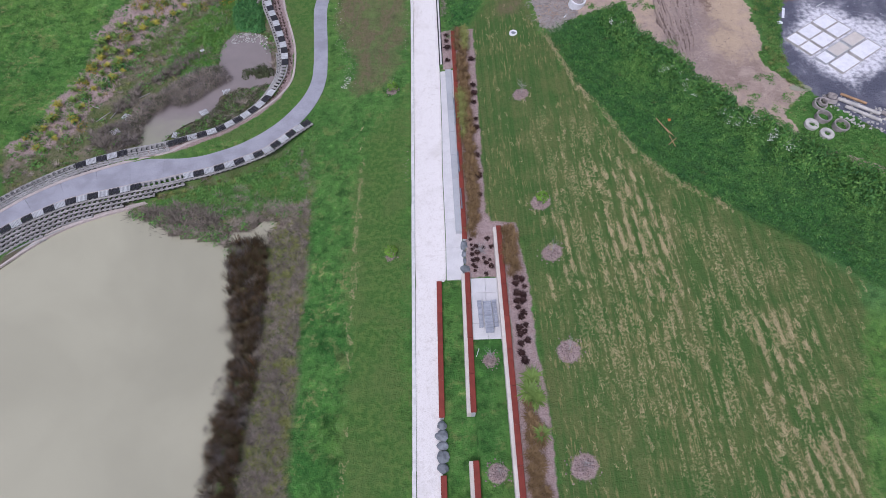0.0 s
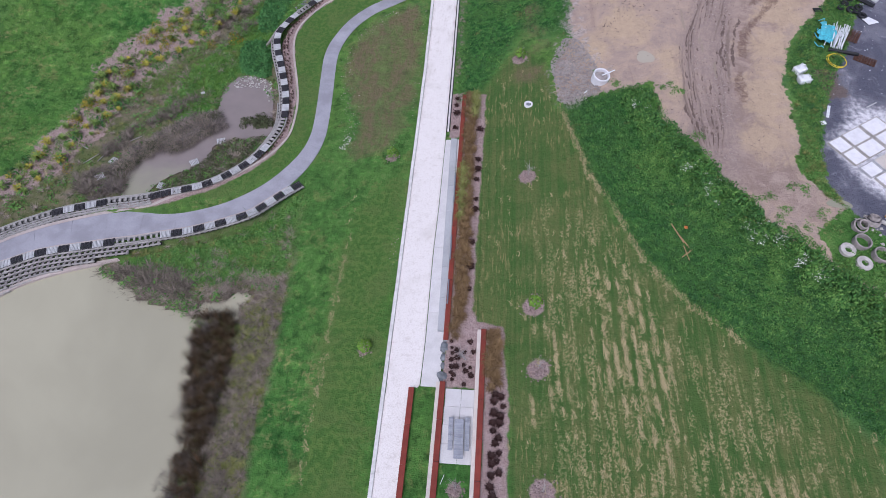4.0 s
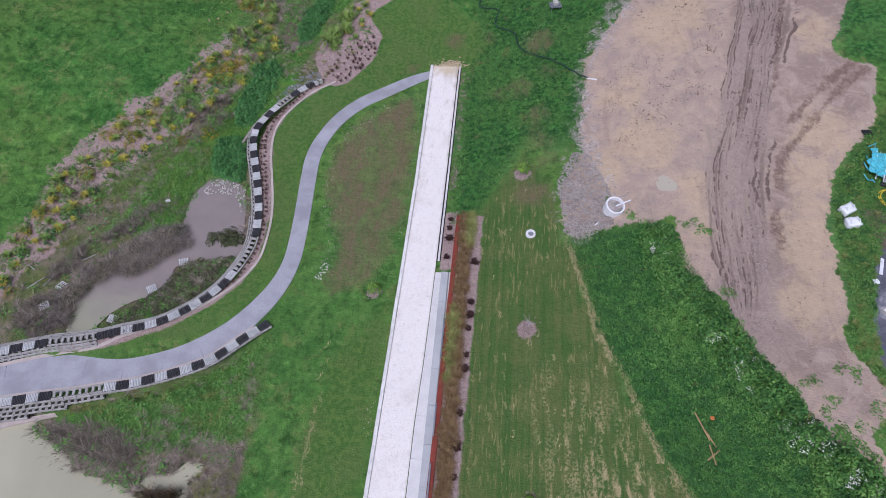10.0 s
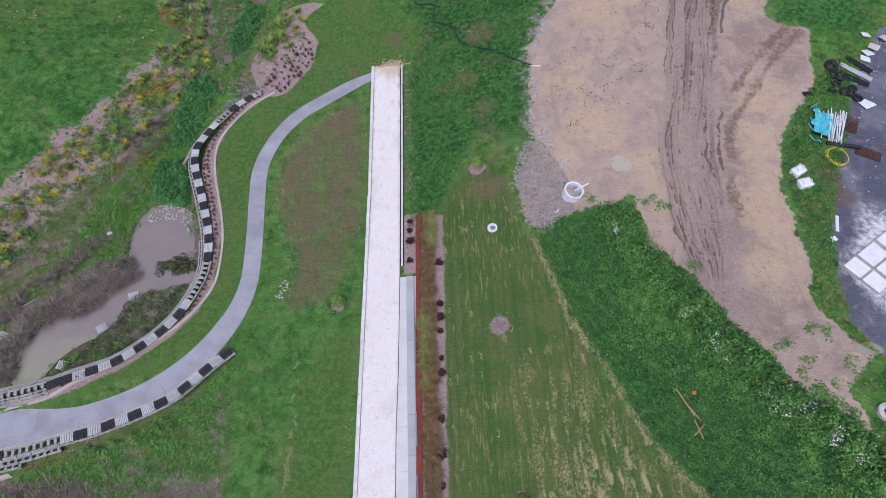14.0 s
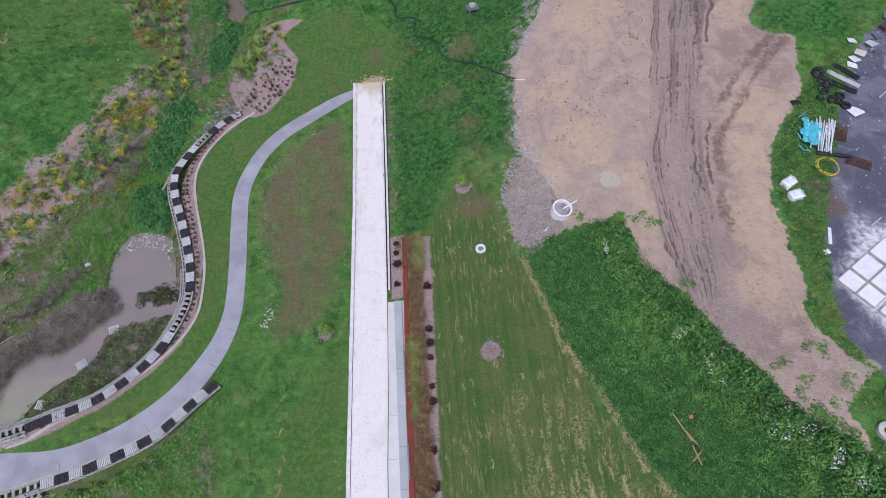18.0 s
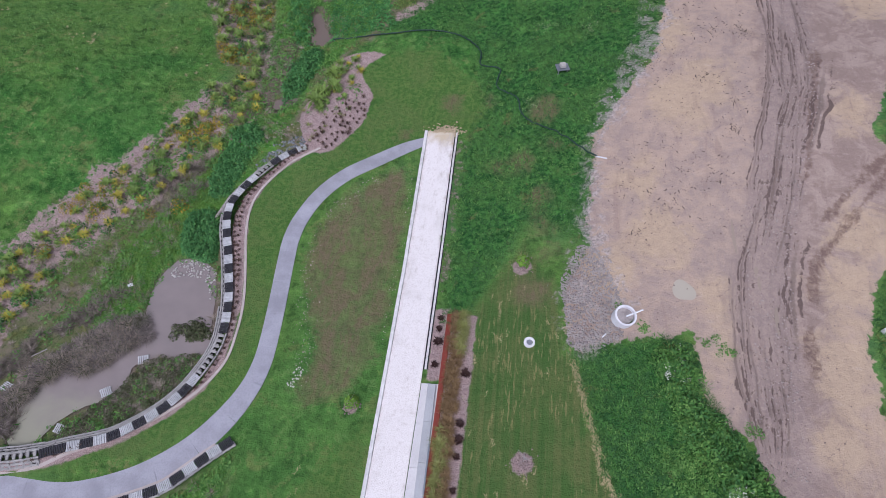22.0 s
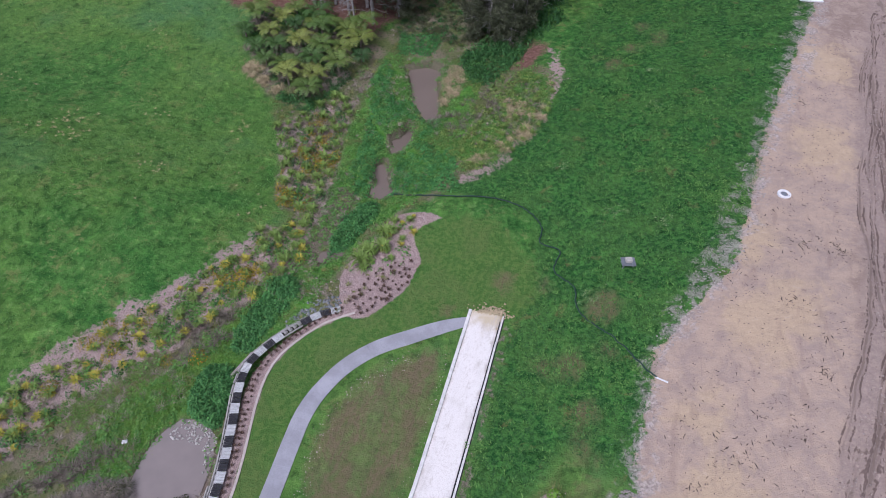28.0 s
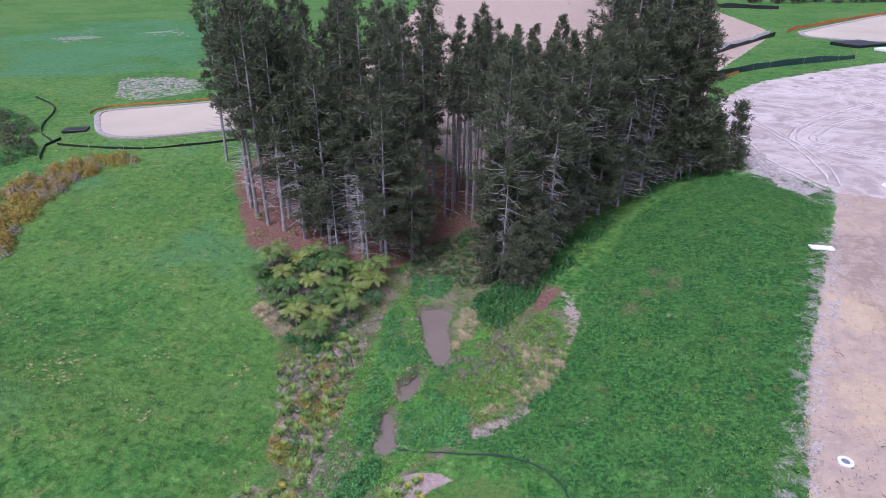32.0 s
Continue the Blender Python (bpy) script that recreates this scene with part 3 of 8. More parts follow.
WETLAND = [(-44.3, -35.1), (-42.0, -31.9), (-39.3, -26.8), (-38.5, -18), (-36.4, -15.2), (-34.1, -11.6), (-31.2, -7.6), (-29.4, -4.4), (-26.5, 0.5), (-25.4, 3.4), (-24, 7), (-26.8, 9.3), (-29.8, 17.1), (-35.1, 25.5), (-40.8, 30.2), (-42, 40), (-28, 43), (-22, 50), (-8, 42), (-0.1, 38.0), (0.7, 32.4), (-1.3, 24.3), (-4.0, 19.6), (-7.0, 17.1), (-9, 14), (-12, 11), (-9, 5), (-13, -3.3), (-16.4, -5.2), (-19.6, -10.7), (-17.3, -18.7), (-16.7, -25.1), (-20.0, -30.6), (-26.4, -34.2), (-33, -37), (-42.2, -41.7)]
MARSH = [(-31, -24), (-28, -16), (-24, -7), (-20.4, 2), (-21, 12), (-23.6, 24), (-24, 40), (-10, 40), (-8, 24), (-10, 15), (-15, 8), (-17, -6), (-20, -14), (-25, -24)]
BANK_SOUTH = [(-12.2, -33.5), (-15, -36), (-22, -39.2), (-29, -42.2), (-29, -44), (-19, -46), (-18, -52), (-16, -62), (-17, -95), (-11, -95), (-11.4, -62), (-11.4, -44)]
MULCH = [[(1.9, -20.2), (3.1, -20.2), (3.1, -26.7), (1.9, -26.7)], [(-13.4, -2.8), (-15.2, -4.1), (-17.3, -6.8), (-18.5, -9.3), (-18.9, -11.3), (-18.4, -13.8), (-17.4, -16.9), (-16.35, -20.2), (-15.6, -24), (-15.8, -26.3), (-16.5, -28.5), (-18.4, -31.0), (-21.3, -33.4), (-25.2, -35), (-28, -36), (-30, -36.4), (-29.2, -37.2), (-25.8, -36.4), (-21, -33.8), (-18, -31.6), (-15.9, -29), (-15.1, -26.5), (-15.2, -21), (-16.4, -16), (-17.3, -11.4), (-16.4, -7.2), (-14.6, -4.9), (-12.5, -3.3)],
         [(3.1, -20.6), (5.5, -21.1), (5.3, -30), (5.1, -41.5), (4.9, -46.6), (5.4, -47.6), (7.5, -48.3), (8.0, -54.4), (8.0, -60.5), (8.3, -66.8), (8.2, -72), (8.4, -95), (5.4, -95), (6.1, -54), (5.9, -53.4), (3.0, -53.3), (2.9, -49)],
         [(-7.4, 10.9), (-9.5, 7.7), (-7.7, 4.2), (-8.2, 1.1), (-9.2, -1.2), (-11.7, -3.8), (-14.0, -2.4), (-15.2, 1.5), (-14.0, 5), (-13.4, 8.7), (-11.5, 11.2)],
         [(-23.0, 7.3), (-25.4, 3.4), (-26.5, 0.5), (-29.4, -4.4), (-31.2, -7.6), (-34.1, -11.6), (-36.4, -15.2), (-38.5, -19.0), (-36.5, -19), (-33, -13), (-29.5, -9), (-27, -5), (-23.6, -0.5), (-21.2, 3.6), (-20.8, 8)],
         [(-44.3, -35.1), (-42.0, -31.9), (-39.8, -26.8), (-37.5, -27.5), (-39.5, -32.0), (-41.5, -36)]]
NORTH_PLANTS = [(-29.5, 24.1), (-27.7, 28.5), (-24.6, 29.0), (-23.7, 21.8), (-21.8, 14.2), (-21.2, 10.5), (-21.0, 7.0), (-21.2, 2.2), (-24.0, 1.4), (-26.2, 3.4), (-25.6, 4.6), (-24.4, 5.0), (-22.6, 7.6), (-23.6, 8.6), (-25.4, 8.3), (-26.7, 10.0), (-28.6, 15.5), (-32.1, 20.7)]
PINK_EDGE = [(-24.2, 2.3), (-26.9, -1.9), (-28.9, -5.6), (-31.4, -9.4), (-34.6, -13.6), (-38.6, -18.6), (-38.9, -17.6), (-35.2, -11.8), (-32.6, -8.2), (-31.0, -5.8), (-29.2, -3.6), (-27.6, -0.9), (-27.0, 1.1), (-25.4, 3.6)]
EAST_BANK = [(-8.6, 20.6), (-8.3, 26), (-5, 32), (-4.3, 38.0), (0.0, 36), (0.6, 30.6), (-0.4, 26), (-2.6, 21.4), (-5.4, 18.6)]
EAST_RIM = [(-1.4, 43.0), (-0.4, 40.0), (0.6, 36.4), (0.3, 31.1), (-1.1, 25.5), (-3.4, 20.8), (-6.9, 16.7)]
MARGIN = [(-23, 6), (-25.4, 3), (-29.4, -4.8), (-34.1, -12), (-38, -19), (-39.5, -26.8), (-43.5, -35), (-40, -35), (-36, -27), (-33, -18), (-28.5, -12), (-24.5, -6), (-20.5, -1), (-19.5, 4)]
RINGS = [(9.6, -32.8, 1.0), (10.0, -46.6, 1.05), (10.2, -52.0, 1.05), (10.3, -61.0, 1.1), (10.1, -69.7, 1.15), (4.2, -69.6, 0.9), (4.3, -60.9, 0.75), (-3.7, -50.3, 0.55), (-3.7, -29.4, 0.65), (8.9, -16.4, 0.95)]
LITTER = [(-65.3, 62.1), (-55.7, 49.3), (-48.1, 40.6), (-42.7, 43.7), (-35.9, 45.2), (-27.7, 43.0), (-24.1, 53.3), (-20.3, 62), (-10, 54), (-7, 57), (2.4, 74), (12.1, 85), (24, 89), (14, 97), (-3, 90), (-20, 82), (-40, 88), (-66, 84)]
NORTH_BED = [tuple(p) for p in smooth_line([(-7.4, 10.9), (-9.4, 9.2), (-9.5, 7.4), (-8.2, 5.2), (-7.9, 3.4), (-8.3, 1.1), (-9.4, -1.2), (-11.7, -3.6), (-13.8, -2.6), (-15.2, 1.5), (-14.2, 5), (-13.4, 8.7), (-11.5, 11.0), (-9.2, 11.4), (-7.4, 10.9)], 0.8)]
RUBBLE = [[(12.6, -24), (14, -24.8), (16.8, -23.4), (17.4, -20), (15.4, -15), (15.6, -4), (21.5, 8), (25, 24), (30, 44), (34, 62), (31, 62), (26.5, 44), (22.5, 24), (17.5, 6), (13.8, -4), (13.4, -14), (11.8, -18)],
          [(26, 90), (36, 77), (37, 70), (33, 70), (22, 86)]]
GREY_EARTH = [(28.0, 60), (33, 30), (29.5, 5), (27.5, -10), (27, -24), (24.5, -30), (27, -36), (33, -40), (32, -33), (30.5, -24), (33, -18), (40, -9.6), (40.5, -5), (41, 0), (44, 30), (60, 60)]
TRACKS = [[(31.2, -40.6), (31.8, -40.6), (33.2, -43.6), (33.0, -44.4), (32.3, -43.8)], [(34.0, -45.4), (36.0, -47.8), (37.0, -50.8), (36.2, -51.4), (35.4, -48.6), (33.8, -46.2)], [(33.6, -44.2), (38.4, -47.6), (41, -50), (40.6, -50.6), (37.8, -48.4), (33.4, -44.9)]]
RUT_LINE = [(25.7, -33.0), (26.1, -28.6), (26.2, -23.3), (26.8, -17.7), (28.4, -11.9), (29.9, -5.6), (31.8, 1.1), (32.8, 8), (33.4, 18), (34.4, 26), (35.6, 35), (37.4, 44.3), (39, 54), (42, 66)]
TYRE_MARKS = [[(39.6, -6.6), (35.9, -10.2), (32.9, -14.2), (30.9, -16.6), (30.2, -19.5)], [(39.2, -5.4), (35.7, -8.6), (32.2, -12.6)], [(29.6, -22.0), (29.3, -25.6)], [(31.2, -9), (32.8, -2), (34.6, 6)]]
SAND = [(22.2, 0.5, 2.4), (24.2, 1.8, 2.2), (19.6, -14.0, 2.0), (16.0, -16.8, 1.4), (34.7, -14.2, 1.8), (33.3, -18.4, 2.0), (31.7, -24.6, 2.2), (30.6, -30.5, 2.0), (23.4, -25, 1.0), (23.6, -20.2, 1.0), (21.0, 10, 2.0), (18.2, -9.0, 1.2), (29.0, 24, 2.5), (41.5, 16, 3), (31.0, 40, 2.4), (44, 30, 3), (36.2, -2.2, 1.2)]
FAR_PATCH = [(-128, 100), (-148.0, 124.5), (-146.5, 130.0), (-125.4, 131.2), (-112, 118), (-117.9, 104)]
FAR_PATCHES = [FAR_PATCH, [(-248.3, 194.3), (-270.1, 235.5), (-248.3, 216.8), (-228.3, 191.8), (-234.4, 186)], [(-224.0, 224.9), (-231.6, 255), (-199, 222.0), (-208.2, 214.0)]]
FAR_FIELD = [(-192.5, 120.5), (-175.3, 117.8), (-167.0, 120.5), (-138, 150.7), (-190, 260), (-250.5, 300), (-300, 250), (-262, 165.4)]
FAR_SLOPE = [(31.5, 395.1), (53.8, 332.4), (44.0, 276.3), (25.3, 236.3), (15, 298.3)]
POND_LEVEL, CHANNEL_LEVEL = -2.4, -2.3
FOOTPATH = [(-1.3, -1.1, 0.5), (-3.4, -2.3, 0.7), (-6.1, -4.2, 0.78), (-8.8, -6.2, 0.78), (-10.8, -8.6, 0.78), (-12.0, -11.2, 0.78), (-12.5, -13.7, 0.78), (-12.4, -16.5, 0.78), (-12.1, -20.3, 0.78), (-11.9, -23.6, 0.78), (-11.9, -26.3, 0.8), (-12.4, -28.7, 0.85), (-13.5, -31.1, 0.95), (-15.2, -33.5, 1.0), (-17.3, -35.5, 1.1), (-19.6, -36.9, 1.1), (-22.5, -38.0, 1.1), (-24.6, -38.4, 1.15), (-26.7, -38.68, 1.45), (-28.2, -38.88, 1.68), (-29.6, -39.12, 1.74), (-33.5, -40.15, 1.82), (-36.9, -41.8, 1.75), (-40.0, -44.2, 1.5), (-46, -50, 1.5), (-52, -56.5, 1.5)]
RAISED = [(-12.2, -3.0), (-14.9, -5), (-16.4, -7.1), (-17.8, -9.3), (-18.2, -11.4), (-17.9, -13.9), (-17.1, -16.6), (-16.5, -19.2), (-15.9, -21.6), (-15.6, -24), (-15.7, -26.3), (-16.3, -28), (-17.5, -30.0), (-19.3, -31.8), (-21.3, -33.3), (-23.3, -34.2), (-25.2, -35), (-27, -35.9), (-30.4, -36.8), (-34.6, -38.3), (-38.7, -40.8), (-41.2, -43), (-50, -52), (-54, -56.5), (-51, -58.5), (-42, -47.5), (-38.8, -44.5), (-35.4, -42.5), (-30.5, -41.3), (-25.3, -40.0), (-22, -39.2), (-17.5, -37.3), (-14.9, -34.8), (-12.9, -32.9), (-11, -30), (-10.5, -20), (-11, -10), (-8, -4)]


def edge_polygon(rows):
    line = smooth_line(rows, 0.8)
    n = normals_of(line)
    w = line[:, 2:3]
    return [tuple(p) for p in np.vstack([line[:, :2] + n * w, (line[:, :2] - n * w)[::-1]])]


FOOTPATH_EDGE = edge_polygon(FOOTPATH)
WHITE = [(-1.45, 0.2), (1.5, 0.3), (1.75, -12), (1.75, -26.8), (2.85, -27), (2.75, -53.2), (0.45, -53.4), (0.2, -71), (0.1, -110), (-2.3, -110), (-2.0, -71), (-1.75, -40), (-1.6, -14)]
TABLE_SLAB = [(3.2, -53.4), (5.75, -53.5), (5.45, -59.3), (3.0, -59.1)]


def causeway(x, y):
    """The land with the embankment that carries the footpath."""
    z = land(x, y)
    f = np.clip((inside_by(RAISED, np.asarray(x, float), np.asarray(y, float), 2.0) + 0.75) / 0.5, 0, 1)
    f = f * f * (3 - 2 * f)
    top = np.interp(y, [-40, -30, -14, -6, 0], [-1.2, -1.15, -0.95, -0.7, -2.0])
    return z * (1 - f) + np.maximum(z, top) * f


POOL_LEVELS = [float(np.min(land(*np.array(p).T))) - 0.05 for p in POOLS]


WEST_POND = [(-118, 84), (-119.5, 90), (-104, 103), (-84, 122), (-60, 112), (-72, 92), (-82, 83), (-96, 72.5), (-106, 73)]
EAST_POND = [(70, 300), (100, 350), (135, 402), (150, 380), (120, 310), (98, 276), (72, 284)]
WEST_LEVEL, EAST_LEVEL = (float(np.mean(land(*np.array(p).T))) for p in (WEST_POND, EAST_POND))


def ground_height(x, y):
    """The finished surface: natural land, terraces, and beds dug for water and paving."""
    x, y = np.asarray(x, float), np.asarray(y, float)
    z = causeway(x, y)
    z = z + 0.10 * np.sin(x * 0.31 + 1.3) * np.sin(y * 0.23) * np.clip((np.abs(x) - 14) / 10, 0, 1)
    terrace = np.where(x < 2.85, -0.15, np.where(x < 5.75, 0.5, 0.95 + 0.24 * (x - 6.0)))
    f = np.clip((-48.5 - y) / 1.5, 0, 1) * np.clip((x - 0.2) / 0.4, 0, 1) * np.clip((12 - x) / 5, 0, 1)
    z = z * (1 - f) + terrace * f
    f = np.clip((-19.5 - y) / 1.5, 0, 1) * np.clip((y + 50) / 1.5, 0, 1) * np.clip((x - 2.95) / 0.2, 0, 1) * np.clip((6 - x) / 2, 0, 1)
    z = z + 0.25 * f
    beds = [(inside_by(p, x, y, 6.0), level) for p, level in [(POND, POND_LEVEL), (INLET, POND_LEVEL), (CHANNEL, CHANNEL_LEVEL)] + list(zip(POOLS, POOL_LEVELS))]
    dry = np.max([d for d, _ in beds], 0) <= 0
    for d, level in beds:
        near = d > -5.9
        z = np.where(near & dry, np.maximum(z, level + 0.12 * np.clip(-d, 0, 3)), z)
        w = np.clip((d + 0.7) / 1.4, 0, 1)
        w = w * w * (3 - 2 * w)
        z = np.where(near, z * (1 - w) + np.minimum(z, level - 0.5) * w, z)
    for poly, level in ((WEST_POND, WEST_LEVEL), (EAST_POND, EAST_LEVEL)):
        w = np.clip((inside_by(poly, x, y, 12.0) + 9) / 9, 0, 1)
        z = z * (1 - w) + level * w
    for poly, deep in ((FOOTPATH_EDGE, 0.12), (WHITE, 0.12), (TABLE_SLAB, 0.1)):
        z = z - deep * np.clip(inside_by(poly, x, y, 2.0) / 0.25, 0, 1)
    return z


LATTICE = np.random.default_rng(91).random((256, 256))


def ripple(x, y, size, seed=0):
    """Smooth value noise between -1 and 1, with bumps of the given size in metres."""
    u, v = x / size + seed * 17.3, y / size + seed * 9.1
    i, j = np.floor(u).astype(int), np.floor(v).astype(int)
    f, g = u - i, v - j
    f, g = f * f * (3 - 2 * f), g * g * (3 - 2 * g)
    a, b, c, d = (LATTICE[(i + p) % 256, (j + q) % 256] for p, q in ((0, 0), (1, 0), (0, 1), (1, 1)))
    return 2 * ((a * (1 - f) + b * f) * (1 - g) + (c * (1 - f) + d * f) * g) - 1


def along(rows, x, y, reach=4.0):
    """Distance to the side of a line (east positive) and way along it, within reach."""
    side, way, run = np.full(x.shape, 99.0), np.zeros(x.shape), 0.0
    for (ax, ay), (bx, by) in zip(rows, rows[1:]):
        ex, ey, l = bx - ax, by - ay, math.hypot(bx - ax, by - ay)
        near = (x > min(ax, bx) - reach) & (x < max(ax, bx) + reach) & (y > min(ay, by) - reach) & (y < max(ay, by) + reach)
        t = np.clip(((x[near] - ax) * ex + (y[near] - ay) * ey) / (l * l), 0, 1)
        gap = np.hypot(x[near] - ax - t * ex, y[near] - ay - t * ey)
        sign = np.where((x[near] - ax) * ey - (y[near] - ay) * ex > 0, 1, -1)
        old, was = side[near], way[near]
        take = gap < np.abs(old)
        side[near], way[near] = np.where(take, gap * sign, old), np.where(take, run + t * l, was)
        run += l
    return side, way, run


def ruts(x, y):
    """Relief of the churned wheel ruts, and how wet and how ridged the mud is."""
    side, way, run = along([tuple(p[:2]) for p in smooth_line(RUT_LINE, 1.5)], x, y)
    h, wet, crest = np.zeros(x.shape), np.zeros(x.shape), np.zeros(x.shape)
    near = np.abs(side) < 3.6
    u, w = side[near], way[near]
    pinch = np.interp(w, [0, 3, 8, run], [0.35, 0.7, 1.0, 1.0])
    hh, ww, cc = np.zeros(u.shape), np.zeros(u.shape), np.zeros(u.shape)
    for k, (at, wide, deep) in enumerate(((-1.75, 0.12, 0.12), (-1.3, 0.10, 0.10), (-0.8, 0.15, 0.14), (-0.35, 0.11, 0.10), (0.1, 0.15, 0.13), (0.55, 0.11, 0.10), (1.05, 0.15, 0.12), (1.65, 0.2, 0.10), (2.4, 0.3, 0.06))):
        d = u / pinch - at - 0.42 * ripple(w, w * 0, 6.0, k) - 0.10 * ripple(w, w * 0, 1.6, k + 20)
        on = np.clip(0.75 + 1.1 * ripple(w, w * 0, 9.0, k + 40), 0, 1)
        wide = wide * (1 + 0.35 * ripple(w, w * 0, 1.2, k + 60))
        trench = np.exp(-(d / wide) ** 2) * on
        lip = (np.exp(-((np.abs(d) - 2.0 * wide) / (0.6 * wide)) ** 2)) * on * np.clip(0.75 + 0.7 * ripple(w, w * 0, 2.4, k + 80) + 0.35 * ripple(w, d, 0.4, k + 90), 0, 1.4)
        hh += deep * (0.75 * lip - trench)
        ww, cc = np.maximum(ww, trench), np.maximum(cc, lip)
    rough = np.exp(-(u / 2.1) ** 4)
    hh += rough * (0.035 * ripple(u, w, 0.45, 3) + 0.02 * ripple(u, w, 0.25, 5))
    fade = np.clip(np.minimum(w / 2.5, (run - w) / 4), 0, 1)
    h[near], wet[near], crest[near] = hh * fade, ww * fade, cc * fade
    return h, wet, crest


def spread(lo, hi, fine, out, grow=1.11, first=None):
    core = np.arange(lo, hi + fine / 2, fine)
    a, step, left = lo, fine, []
    while a > -out:
        step *= grow
        a -= step
        left.append(a)
    b, step, right = hi, fine, []
    while b < out:
        step *= grow
        b += step
        right.append(b)
    return np.r_[left[::-1], core, right]


def line_gap(rows, x, y, reach=6.0):
    out = np.full(x.shape, reach)
    for (ax, ay), (bx, by) in zip(rows, rows[1:]):
        ex, ey = bx - ax, by - ay
        t = np.clip(((x - ax) * ex + (y - ay) * ey) / (ex * ex + ey * ey), 0, 1)
        out = np.minimum(out, np.hypot(x - ax - t * ex, y - ay - t * ey))
    return out


